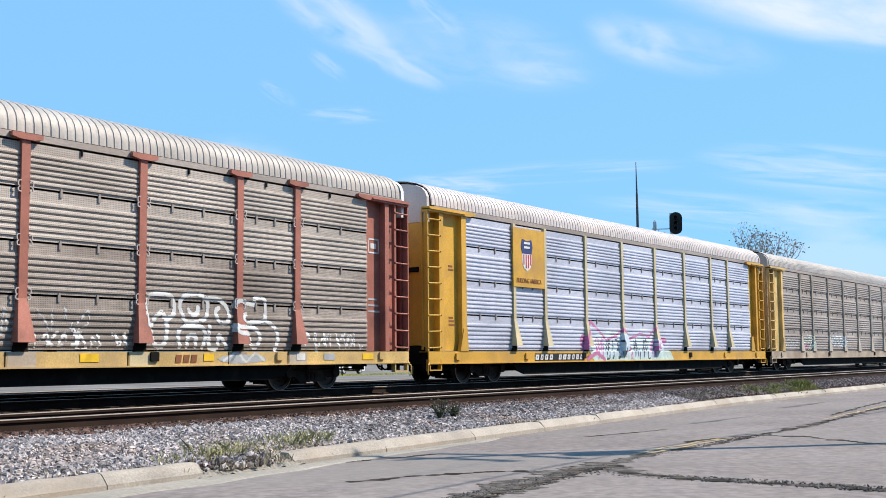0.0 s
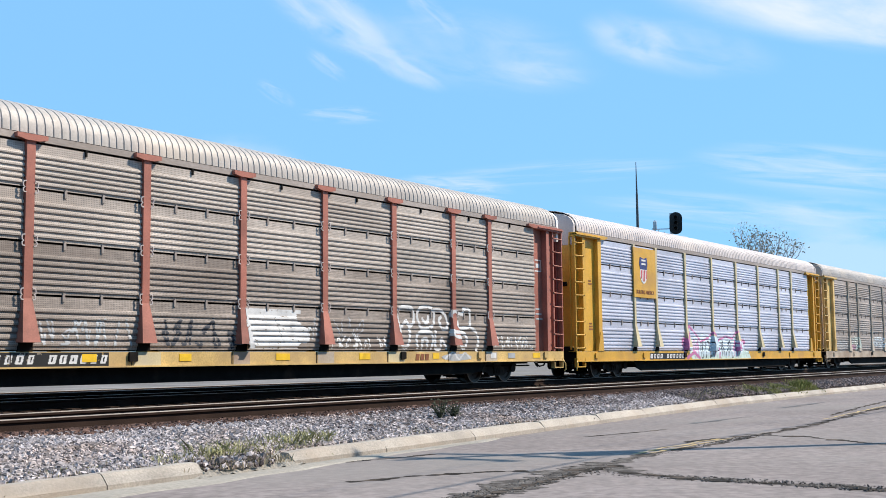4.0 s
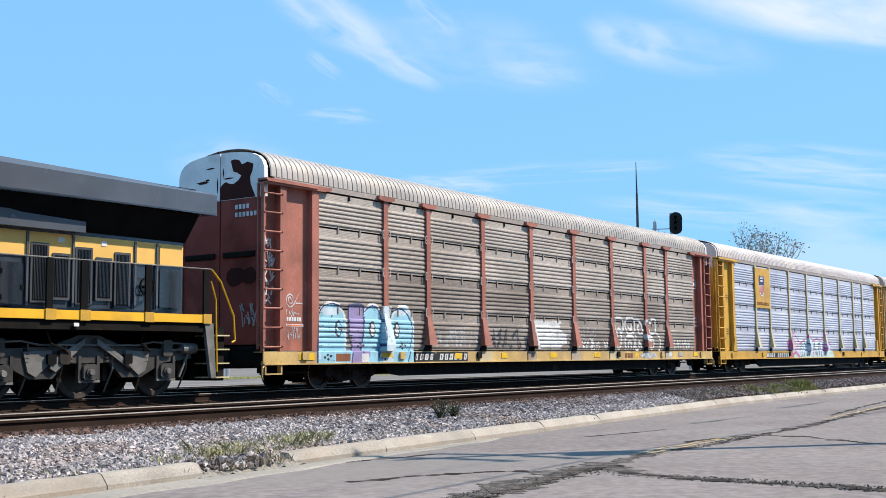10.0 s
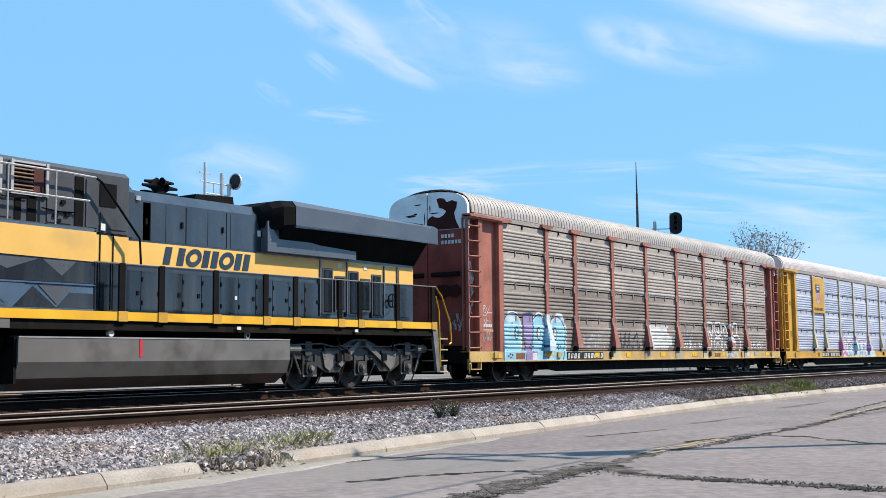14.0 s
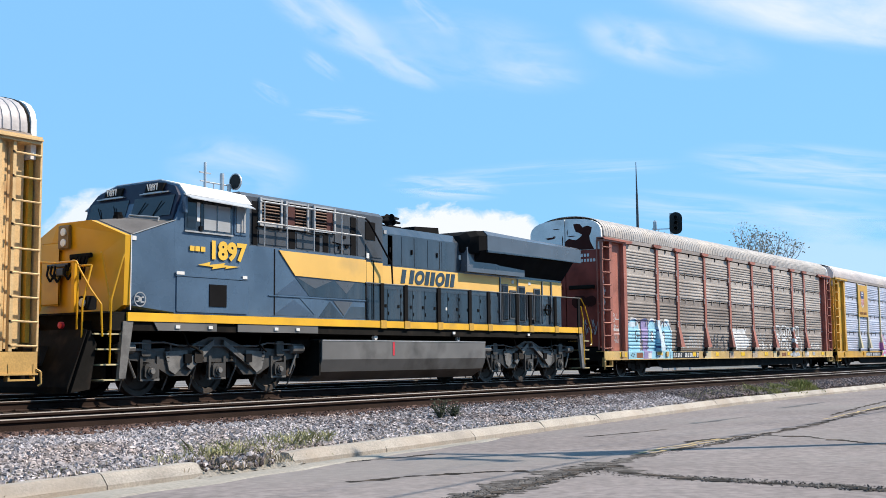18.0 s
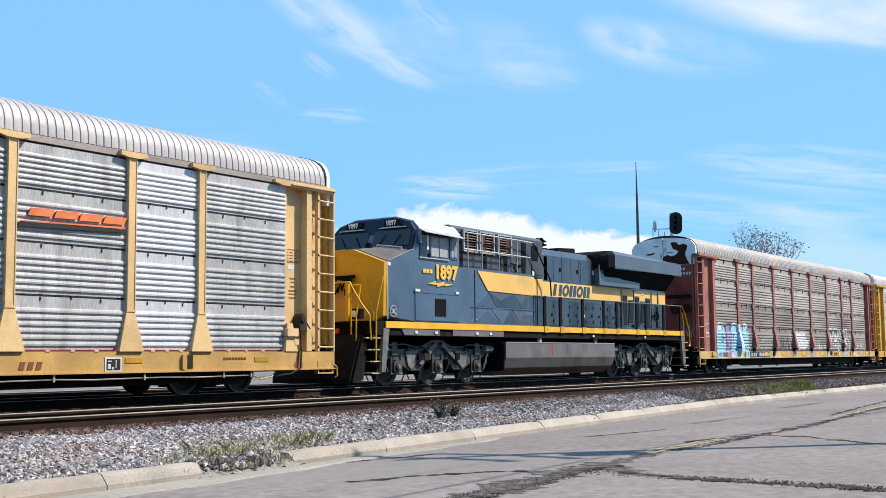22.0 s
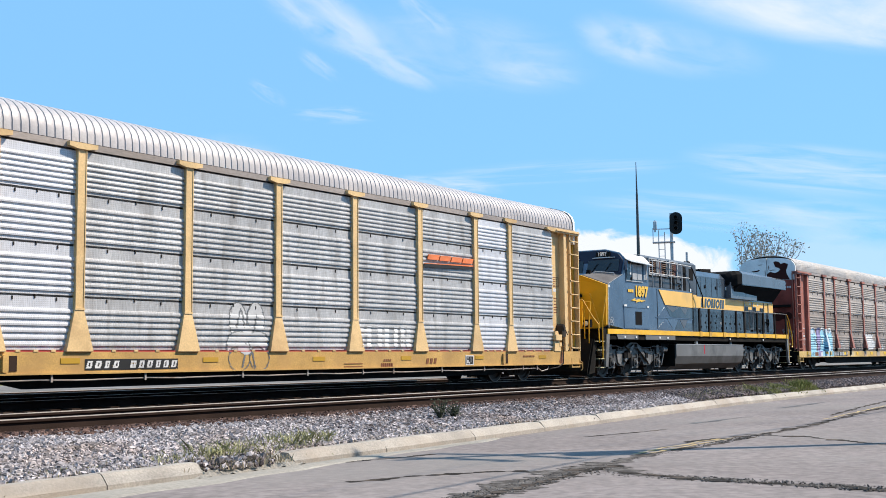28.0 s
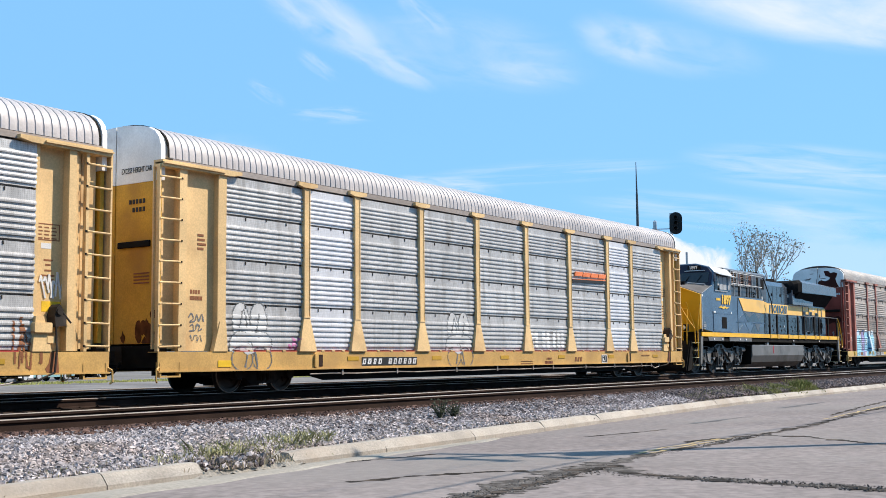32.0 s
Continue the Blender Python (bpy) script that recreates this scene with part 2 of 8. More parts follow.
LINE_YEL = mat("worn_yellow_road_paint", (0.50, 0.34, 0.10), 0.8, 0, 0.3, 3, (0.21, 0.20, 0.19), 0.95, 4.0, 0.3, 80)
DIRT = mat("dusty_ground", (0.20, 0.187, 0.178), 0.95, 0, 0.35, 0.25, (0.15, 0.14, 0.10), 0.3, 0.05, 0.4, 25, fine=0.25, spec=0.08)
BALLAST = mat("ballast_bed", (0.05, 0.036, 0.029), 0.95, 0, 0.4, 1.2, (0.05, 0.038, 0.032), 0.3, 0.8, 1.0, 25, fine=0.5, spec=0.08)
STONE = mat("ballast_stone", (0.33, 0.301, 0.303), 0.9, 0, 0.2, 0.6, (0.29, 0.23, 0.20), 0.3, 0.5, 0.3, 80, fine=0.1, spec=0.08)


def vary_islands(m, lo, hi):
    """Each loose piece of one mesh takes its own lightness."""
    n, l = m.node_tree.nodes, m.node_tree.links
    b = n["Principled BSDF"]
    old = b.inputs["Base Color"].links[0].from_socket
    g = n.new("ShaderNodeNewGeometry")
    r = n.new("ShaderNodeMapRange")
    r.inputs["To Min"].default_value, r.inputs["To Max"].default_value = lo, hi
    x = n.new("ShaderNodeMix")
    x.data_type, x.blend_type = "RGBA", "MULTIPLY"
    x.inputs["Factor"].default_value = 1
    l.new(g.outputs["Random Per Island"], r.inputs["Value"])
    l.new(old, x.inputs["A"])
    l.new(r.outputs["Result"], x.inputs["B"])
    l.new(x.outputs["Result"], b.inputs["Base Color"])
    return m


RUST_STONE = mat("rust_stained_stone", (0.135, 0.085, 0.07), 0.95, 0, 0.2, 0.6, (0.08, 0.05, 0.04), 0.3, 0.5, 0.3, 80, fine=0.1, spec=0.08)
MAUVE_STONE = mat("brown_grey_stone", (0.14, 0.118, 0.117), 0.95, 0, 0.2, 0.6, (0.13, 0.10, 0.09), 0.3, 0.5, 0.3, 80, fine=0.1, spec=0.05)
vary_islands(MAUVE_STONE, 0.4, 1.7)
vary_islands(STONE, 0.3, 1.75)
vary_islands(RUST_STONE, 0.5, 1.4)
CRUMBS = mat("asphalt_crumbs", (0.13, 0.12, 0.112), 0.95, 0, 0.2, 0.6, spec=0.08)
vary_islands(CRUMBS, 0.3, 1.6)
# near-black brown stones, between the tracks and in a far strip
DARK_STONE = mat("oil_dark_stone", (0.026, 0.019, 0.016), 0.95, 0, 0.2, 0.6, (0.025, 0.018, 0.015), 0.3, 0.5, 0.3, 80, fine=0.1, spec=0.08)
vary_islands(DARK_STONE, 0.4, 1.5)


def steps(*spans):
    out = []
    for a, b, n in spans:
        out += list(np.linspace(a, b, n, endpoint=False))
    return out + [spans[-1][1]]


def ground_height(x, y):
    return np.where(y < 14, -0.75, np.where(y < 28, -0.75 + 0.25 * np.clip((y - 14) / 10, 0, 1), -0.50)) + 0.0 * x


ground = sheet("ground", steps((-1500, -60, 6), (-60, 140, 30), (140, 2400, 10)), steps((-1200, -30, 6), (-30, 60, 40), (60, 1500, 10)), ground_height, DIRT)
tagged(ground, "dusty pale gravel ground with grass tufts", "ground")


def road_height(x, y):
    return ROAD_Z + 0.012 * np.sin(x * 0.35) * np.sin(y * 0.6) - 0.02 * np.clip(y - 8.3, 0, 2)


def road_sheet():
    xs = np.array(steps((-60, 0, 12), (0, 60, 90), (60, 320, 26)))
    fr = np.linspace(0, 1, 34)
    X = np.repeat(xs[:, None], len(fr), 1)
    Y = -9.0 + (kerb_y(X) - 0.15 + 9.0) * fr[None]
    Z = road_height(X, Y)
    i = np.arange(X.size).reshape(X.shape)
    q = np.stack([i[:-1, :-1], i[1:, :-1], i[1:, 1:], i[:-1, 1:]], -1).reshape(-1, 4)
    me = raw_mesh("road", np.stack([X, Y, Z], -1).reshape(-1, 3), q, ASPHALT)
    me.polygons.foreach_set("use_smooth", [True] * len(me.polygons))
    return tagged(new("road", me), "worn pale grey asphalt road with open cracks", "road", kind="structure")


road = road_sheet()


def ribbon(name, pts, width, material, label, jag=0.35, lift=0.004, seed=1, parent=road, cell=0.05):
    """A strip on the road with a broken, uneven outline."""
    rng = random.Random(seed)
    k = Kit()
    left, right = [], []
    for (ax, ay), (bx, by) in zip(pts, pts[1:]):
        n = max(2, int(math.hypot(bx - ax, by - ay) / cell))
        nx, ny = -(by - ay), bx - ax
        d = math.hypot(nx, ny)
        for i in range(n):
            t = i / n
            x, y = ax + (bx - ax) * t, ay + (by - ay) * t
            off = noise.noise((x * 2.1, y * 2.1, seed)) * width * 0.9
            w = width * max(0.08, 0.5 + jag * (noise.noise((x * 5, y * 5, seed + 7)) * 1.6 + rng.uniform(-0.5, 0.5)))
            for side, s in ((left, w), (right, -w)):
                px, py = x + nx / d * (off + s), y + ny / d * (off + s)
                side.append((px, py, float(road_height(np.array(px), np.array(py))) + lift))
    n = len(left)
    k.add(left + right, [(i, i + 1, n + i + 1, n + i) for i in range(n - 1)])
    return part(name, k, material, parent, label)


# cracks along and across the road, with sealed and crumbled stretches
CRUMBLE = mat("crumbled_asphalt", (0.17, 0.155, 0.145), 0.95, 0, 0.5, 5, (0.035, 0.03, 0.027), 0.8, 7.0, 0.9, 30, fine=0.5, spec=0.08)
GAPS = ((8.0, 6.05), (9.2, 6.15), (10.5, 6.28), (11.6, 6.42), (12.4, 6.45))
ribbon("crack", GAPS, 0.394, CRUMBLE, "wide crumbling crack along the road", 0.5, seed=2)
ribbon("crack", [(x, y - 0.10) for x, y in GAPS], 0.096, CRACK, "open edge of the crumbling crack", 0.9, lift=0.008, seed=21)
ribbon("crack", [(11.4, 6.85), (11.9, 6.55), (12.5, 6.5), (13.0, 6.7)], 0.278, CRUMBLE, "crumbled joint where cracks meet", 0.6, seed=22)
ribbon("crack", [(11.7, 6.5), (12.1, 6.38), (12.4, 6.3), (12.7, 6.35)], 0.139, CRACK, "dark hole where cracks meet", 0.9, lift=0.009, seed=23)
ribbon("crack", [(12.5, 6.5), (14.4, 6.70)], 0.163, CRUMBLE, "crumbling crack along the road", 0.6, seed=24)
ribbon("crack", [(14.0, 6.70), (16.6, 6.60), (18.8, 6.76)], 0.082, CRACK, "open crack along the road", 0.9, seed=3)
ribbon("crack", [(18.8, 6.76), (22.3, 6.92), (27.1, 7.33), (36, 7.9)], 0.122, CRACK, "open crack along the road", 0.9, seed=31)
ribbon("crack", [(16.4, 7.15), (17.6, 6.98), (18.8, 6.76), (18.6, 5.9), (17.9, 5.0), (17.6, 4.4), (17.0, 2.2)], 0.136, CRACK, "open crack across the road", 0.8, seed=4)
ribbon("crack", [(12.4, 6.35), (11.9, 5.9), (11.8, 4.9), (11.85, 3.5), (11.8, 2.4)], 0.232, CRUMBLE, "crumbling crack across the road", 0.6, seed=5)
ribbon("crack", [(11.95, 6.0), (11.72, 4.9), (11.75, 3.5), (11.7, 2.4)], 0.082, CRACK, "open crack across the road", 1.0, lift=0.009, seed=51)
ribbon("crack", [(11.80, 3.4), (11.82, 2.6)], 0.163, CRACK, "dark pothole edge", 0.7, lift=0.010, seed=52)
ribbon("crack", [(9.6, 8.0), (10.4, 7.75), (11.2, 7.3), (11.6, 6.9)], 0.082, CRACK, "thin crack", 0.7, seed=6)
ribbon("crack", [(10.9, 10.05), (11.6, 9.8), (12.2, 9.6), (13.2, 9.4)], 0.082, CRACK, "dirt-filled gutter crack", 0.8, seed=7)
ribbon("crack", [(17.2, 9.2), (18.3, 9.0), (19.6, 8.8)], 0.082, CRACK, "thin crack", 0.7, seed=8)
ribbon("crack", [(21.6, 9.2), (24.6, 9.1)], 0.136, TAR, "sealed crack", 0.7, seed=88)
ribbon("crack", [(29, 9.9), (33, 10.0)], 0.136, TAR, "sealed crack", 0.7, seed=10)
ribbon("crack", [(25.5, 7.6), (40, 9.1)], 0.082, CRACK, "thin crack", 0.8, seed=12)
ribbon("centre_line", [(14.2, 6.87), (16.0, 6.95), (17.6, 7.01)], 0.07, LINE_YEL, "worn yellow centre line", 0.25, lift=0.006, seed=11)
ribbon("centre_line", [(14.4, 6.72), (16.8, 6.82), (17.9, 6.86)], 0.05, LINE_YEL, "worn yellow centre line", 0.3, lift=0.007, seed=14)
ribbon("centre_line", [(24.0, 7.3), (27.0, 7.45), (34.0, 7.9)], 0.06, LINE_YEL, "worn yellow centre line", 0.3, lift=0.006, seed=15)


def kerb():
    base = tagged(new("kerb"), "weathered concrete kerb with a broken gap", "kerb", kind="structure")
    x, i = -8.0, 0
    rng = random.Random(5)
    while x < 130:
        ln = 2.65 if x < 60 else 8.0
        x1 = x + ln - 0.015
        gap0, gap1 = 9.35, 11.05
        if not (x < gap1 and x1 > gap0):
            runs = [(x, x1)]
        else:
            runs = [r for r in ((x, min(x1, gap0)), (max(x, gap1), x1)) if r[1] - r[0] > 0.25]
        for a, b in runs:
            k = Kit()
            secs = []
            n = max(2, int((b - a) / 0.25))
            for j in range(n + 1):
                xx = a + (b - a) * j / n
                yb = float(kerb_y(xx)) + rng.uniform(-0.006, 0.006)
                zt = KERB_Z + rng.uniform(-0.008, 0.004) + (-0.018 if j in (0, n) and rng.random() < 0.3 else 0)
                secs.append([(xx, yb - 0.25, ROAD_Z - 0.05), (xx, yb - 0.245, ROAD_Z + 0.03), (xx, yb - 0.17, zt - 0.035), (xx, yb - 0.135, zt - 0.006),
                             (xx, yb - 0.03, zt), (xx, yb, zt - 0.01), (xx, yb, ROAD_Z - 0.05)])
            for s, t in zip(secs, secs[1:]):
                m = len(s)
                k.add(s + t, [(q, q + 1, m + q + 1, m + q) for q in range(m - 1)])
            k.add(secs[0], [tuple(range(7))])
            k.add(secs[-1], [tuple(range(7))])
            part("kerb_stone", k, CONCRETE, base, smooth=True)
        x += ln
    return base


kerb()
GUTTER = mat("gutter_concrete", (0.33, 0.305, 0.265), 0.9, 0, 0.2, 0.8, (0.25, 0.235, 0.21), 0.45, 0.6, 0.4, 60, fine=0.2, spec=0.1)


def gutter_pan():
    """A pale concrete strip between asphalt and kerb, worn away along its edge."""
    xs = np.linspace(-8, 16.5, 180)
    wide = 0.62 + 0.10 * np.sin(xs * 0.9) + 0.05 * np.sin(xs * 3.7) - 0.5 * np.clip((xs - 11.5) / 5, 0, 1)
    fr = np.linspace(0, 1, 5)
    Y = (kerb_y(xs) - 0.245)[:, None] - wide[:, None] * fr[None]
    X = np.repeat(xs[:, None], 5, 1)
    Z = road_height(X, Y) + 0.014
    Z[:, -1] -= 0.04
    i = np.arange(X.size).reshape(X.shape)
    q = np.stack([i[:-1, :-1], i[1:, :-1], i[1:, 1:], i[:-1, 1:]], -1).reshape(-1, 4)
    me = raw_mesh("gutter", np.stack([X, Y, Z], -1).reshape(-1, 3), q[:, ::-1], GUTTER)
    tagged(new("gutter", me), "pale worn concrete gutter along the kerb", "gutter", kind="structure")


gutter_pan()


def kerb_gap():
    """Crumbled fill of dirt where a length of kerb is gone."""
    xs, fr = np.linspace(9.2, 11.2, 40), np.linspace(0, 1, 14)
    X = np.repeat(xs[:, None], len(fr), 1)
    Y = kerb_y(X) - 0.33 + 0.41 * fr[None]
    Z = ROAD_Z - 0.02 + (KERB_Z - ROAD_Z) * np.clip(fr[None] * 1.1 - 0.1, 0, 1) ** 0.8 + 0.02 * np.sin(X * 23) * np.sin(Y * 31 + X * 7)
    i = np.arange(X.size).reshape(X.shape)
    q = np.stack([i[:-1, :-1], i[1:, :-1], i[1:, 1:], i[:-1, 1:]], -1).reshape(-1, 4)
    me = raw_mesh("kerb_rubble", np.stack([X, Y, Z], -1).reshape(-1, 3), q, GUTTER)
    tagged(new("kerb_rubble", me), "crumbled concrete and dirt in the broken kerb", "rubble", kind="structure")


kerb_gap()


# ---- ballast and tracks ----
def bed_height(X, Y):
    """The ballast's section across both tracks, from the kerb's back to the far side."""
    ky = kerb_y(X)
    toe = np.clip((Y - ky) / np.maximum(12.75 - ky, 0.3), 0, 1)
    z = KERB_Z - 0.04 + (BED_Z - KERB_Z + 0.04) * toe ** 0.8
    z = np.where(Y > 12.75, BED_Z, z)
    z = np.where((Y > 15.6) & (Y < 18.6), BED_Z - 0.22 * np.sin(np.clip((Y - 15.6) / 3.0, 0, 1) * 3.1415) ** 0.6, z)
    z = np.where(Y > 26.2, np.maximum(BED_Z - 0.12 * (Y - 26.2), -0.55), z)
    bump = 0.018 * np.sin(X * 1.7 + Y * 2.3) * np.sin(X * 0.6 - Y * 1.1)
    return z + np.where(Y < 12.7, bump, 0)


def bed_sheet():
    xs = np.array(steps((-30, 0, 20), (0, 60, 240), (60, 420, 60)))
    fr = np.linspace(0, 1, 66)
    X = np.repeat(xs[:, None], len(fr), 1)
    y0 = kerb_y(X) - 0.02
    Y = y0 + (29.4 - y0) * fr[None]
    Z = bed_height(X, Y)
    i = np.arange(X.size).reshape(X.shape)
    q = np.stack([i[:-1, :-1], i[1:, :-1], i[1:, 1:], i[:-1, 1:]], -1).reshape(-1, 4)
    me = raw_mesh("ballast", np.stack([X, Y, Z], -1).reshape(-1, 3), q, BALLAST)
    me.polygons.foreach_set("use_smooth", [True] * len(me.polygons))
    return tagged(new("ballast", me), "grey and rust-stained crushed stone ballast", "ballast", kind="structure")


bed_sheet()


def stones(name, n, x0, x1, y_lo, y_hi, size, seed, bias=1.0, material=None):
    """Loose crushed stones, each a squashed and skewed block, joined."""
    rng = np.random.default_rng(seed)
    x = x0 + (x1 - x0) * rng.random(n) ** bias
    lo, hi = y_lo(x), y_hi(x)
    y = lo + (hi - lo) * rng.random(n)
    z = np.where(y < kerb_y(x), ROAD_Z + 0.15 * np.clip((y - kerb_y(x) + 0.38) / 0.38, 0, 1), bed_height(x, y))
    cube = np.array([(a, b, c) for a in (-1, 1) for b in (-1, 1) for c in (-1, 1)], float)
    s = size * (0.55 + 0.9 * rng.random((n, 1, 1))) * (0.6 + 0.7 * rng.random((n, 1, 3)))
    v = cube[None] * s * 0.5 * (1 + rng.uniform(-0.45, 0.15, (n, 8, 3)))
    a = rng.random((n, 3)) * 2 * math.pi
    for ax, (p, q) in enumerate(((0, 1), (1, 2), (0, 2))):
        c, sn = np.cos(a[:, ax])[:, None], np.sin(a[:, ax])[:, None]
        vp, vq = v[..., p].copy(), v[..., q].copy()
        v[..., p], v[..., q] = c * vp - sn * vq, sn * vp + c * vq
    v += np.stack([x, y, z + size * 0.12], -1)[:, None]
    f = np.array([(0, 1, 3, 2), (4, 6, 7, 5), (0, 4, 5, 1), (2, 3, 7, 6), (0, 2, 6, 4), (1, 5, 7, 3)])
    q = (f[None] + 8 * np.arange(n)[:, None, None]).reshape(-1, 4)
    return tagged(new(name, raw_mesh(name, v.reshape(-1, 3), q, material or STONE)), "crumbs of broken asphalt in the cracks" if name == "road_crumbs" else "loose crushed grey stones of the ballast shoulder", "loose stones", kind="stuff")


stones("ballast_stones", 62000, 6, 28, lambda x: kerb_y(x) + 0.05, lambda x: 12.75 + 0 * x, 0.043, 3, 1.15)
stones("ballast_stones", 26000, 28, 75, lambda x: kerb_y(x) + 0.1, lambda x: 12.8 + 0 * x, 0.062, 4, 1.6, MAUVE_STONE)
stones("ballast_stones", 9000, 13, 30, lambda x: kerb_y(x) + 0.5, lambda x: 12.75 + 0 * x, 0.05, 14, 0.7, MAUVE_STONE)
stones("road_crumbs", 900, 8.0, 12.6, lambda x: 6.05 + 0.09 * (x - 8) - 0.22, lambda x: 6.05 + 0.09 * (x - 8) + 0.18, 0.016, 21, 1.0, CRUMBS)
stones("road_crumbs", 500, 12.4, 18.8, lambda x: 6.55 + 0.03 * (x - 12.4) - 0.1, lambda x: 6.55 + 0.03 * (x - 12.4) + 0.12, 0.016, 22, 1.0, CRUMBS)
stones("road_crumbs", 500, 11.55, 12.05, lambda x: 2.4 + 0 * x, lambda x: 6.2 + 0 * x, 0.015, 23, 1.0, CRUMBS)
stones("rubble_stones", 190, 9.35, 10.7, lambda x: kerb_y(x) - 0.28, lambda x: kerb_y(x) + 0.05, 0.032, 9, 1.0, MAUVE_STONE)
stones("rubble_stones", 45, 9.35, 10.7, lambda x: kerb_y(x) - 0.25, lambda x: kerb_y(x) + 0.05, 0.06, 19)
stones("ballast_stones", 12000, 8, 60, lambda x: 12.55 + 0 * x, lambda x: 13.3 + 0 * x, 0.055, 7, 1.4, RUST_STONE)
stones("ballast_stones", 9000, 8, 60, lambda x: 15.6 + 0 * x, lambda x: 18.6 + 0 * x, 0.06, 5, 1.4, DARK_STONE)
stones("ballast_stones", 9000, 10, 70, lambda x: 21.9 + 0 * x, lambda x: 23.4 + 0 * x, 0.075, 6, 1.4)
stones("ballast_stones", 5000, 16, 90, lambda x: 26.3 + 0 * x, lambda x: 28.4 + 0.5 * np.sin(x * 0.7), 0.10, 8, 1.4, MAUVE_STONE)
stones("ballast_stones", 3000, 20, 110, lambda x: 33 + 1.2 * np.sin(x * 0.23), lambda x: 36 + 0.9 * np.sin(x * 0.31), 0.16, 12, 1.2, DARK_STONE)


def rail_outline(y):
    half = [(0.066, -0.185), (0.066, -0.172), (0.012, -0.152), (0.009, -0.06), (0.034, -0.042), (0.0365, -0.008), (0.028, 0.0)]
    return [(y + a, b) for a, b in half] + [(y - a, b) for a, b in reversed(half)]


def track(yc, label, seed):
    base = tagged(new("railway_track"), label, "railway track", kind="structure")
    for s in (-0.7525, 0.7525):
        k = Kit()
        for a, b in ((-40, 60), (60, 420)):
            k.prism(rail_outline(yc + s), a, b, "x", 0)
        rail = part("rail", k, RAIL_RUST, base, "steel rail with a shiny worn head")
        part("rail_head", Kit().box(-40, 420, yc + s - 0.0372, yc + s + 0.0372, -0.009, 0.002), RAIL_HEAD, rail, "polished running surface")
    tie = Kit().box(-0.115, 0.115, -1.3, 1.3, -0.36, -0.18, bevel=0.008).mesh("sleeper", TIE_WOOD)
    plate = Kit().box(-0.1, 0.1, -0.16, 0.16, -0.185, -0.168).box(-0.08, -0.05, -0.1, -0.07, -0.17, -0.15).box(0.05, 0.08, 0.07, 0.1, -0.17, -0.15).mesh("tie_plate", RAIL_RUST)
    rng = random.Random(seed)
    for i in range(110):
        x = 4 + i * 0.5 + rng.uniform(-0.03, 0.03)
        t = part("sleeper", tie, None, base, at=pose(x, yc + rng.uniform(-0.04, 0.04), rng.uniform(-0.01, 0.012), 0, 0, rng.uniform(-0.8, 0.8)))
        for s in (-0.7525, 0.7525):
            part("tie_plate", plate, None, t, at=pose(0, s, 0))
    k = Kit()
    for i in range(300):
        x = 59 + i * 0.5
        k.box(x - 0.115, x + 0.115, yc - 1.3, yc + 1.3, -0.36, -0.18)
    tagged(part("sleepers", k, TIE_WOOD, base), kind="stuff")
    return base


track(Y1, "near railway track with rusty rails and worn heads", 1)
track(Y2, "railway track carrying the train", 2)
track(24.75, "empty rusty railway track behind the train", 3)


# ---- autorack cars ----
POSTS = (-9.05, -7.1, -4.27, -1.43, 1.43, 4.27, 7.1, 9.05)
EDGE, HALF, W = 11.78, 13.62, 1.55
END_SPLIT = 4.62
BANDS = ((0.985, 2.0), (2.045, 3.015), (3.06, 4.035), (4.08, 4.93))


def panel_profile(z0, z1):
    """Section of one sheet: a flat perforated strip, six drip-edged ribs, a flat lip. (z, depth outwards)."""
    h = z1 - z0
    out = [(z0, 0.0), (z0 + 0.03 * h, 0.0)]
    p = 0.126 * h
    for i in range(6):
        a = z0 + 0.03 * h + i * p
        out += [(a + 0.32 * p, 0.0), (a + 0.35 * p, 0.027), (a + 0.60 * p, 0.029), (a + 0.92 * p, 0.021), (a + p, 0.0)]
    return out + [(z1, 0.0)]


def panel_depth(z):
    for z0, z1 in BANDS:
        if z0 <= z <= z1:
            zs, ds = zip(*panel_profile(z0, z1))
            return float(np.interp(z, zs, ds))
    return 0.0


def side_panel(x0, x1, z0, z1, sgn):
    k = Kit()
    pr = panel_profile(z0, z1)
    y = lambda d: sgn * (W - 0.075 + d)
    n = len(pr)
    v = [(x, y(d), z) for x in (x0, x1) for z, d in pr] + [(x, sgn * (W - 0.1), z) for x in (x0, x1) for z, d in pr]
    f = [(i, i + 1, n + i + 1, n + i) for i in range(n - 1)]
    f += [(2 * n + i, 3 * n + i, 3 * n + i + 1, 2 * n + i + 1) for i in range(n - 1)]
    f += [(i, 2 * n + i, 2 * n + i + 1, i + 1) for i in range(n - 1)] + [(n + i, n + i + 1, 3 * n + i + 1, 3 * n + i) for i in range(n - 1)]
    f += [(0, n, 3 * n, 2 * n), (n - 1, 3 * n - 1, 4 * n - 1, 2 * n - 1)]
    return k.add(v, f)


def roof_section(crown=5.78, inset=0.0):
    """Flat-topped arched roof with round shoulders, as (y, z), from near eave to far eave."""
    half = ((1.47, 0.0), (1.462, 0.22), (1.42, 0.42), (1.33, 0.58), (1.17, 0.73), (0.95, 0.84), (0.66, 0.93), (0.34, 0.985))
    h = crown - 5.12 - inset
    near = [(-y * (1 - inset / 1.47), 5.12 + h * t) for y, t in half]
    return near + [(0.0, 5.12 + h)] + [(-y, z) for y, z in reversed(near)]


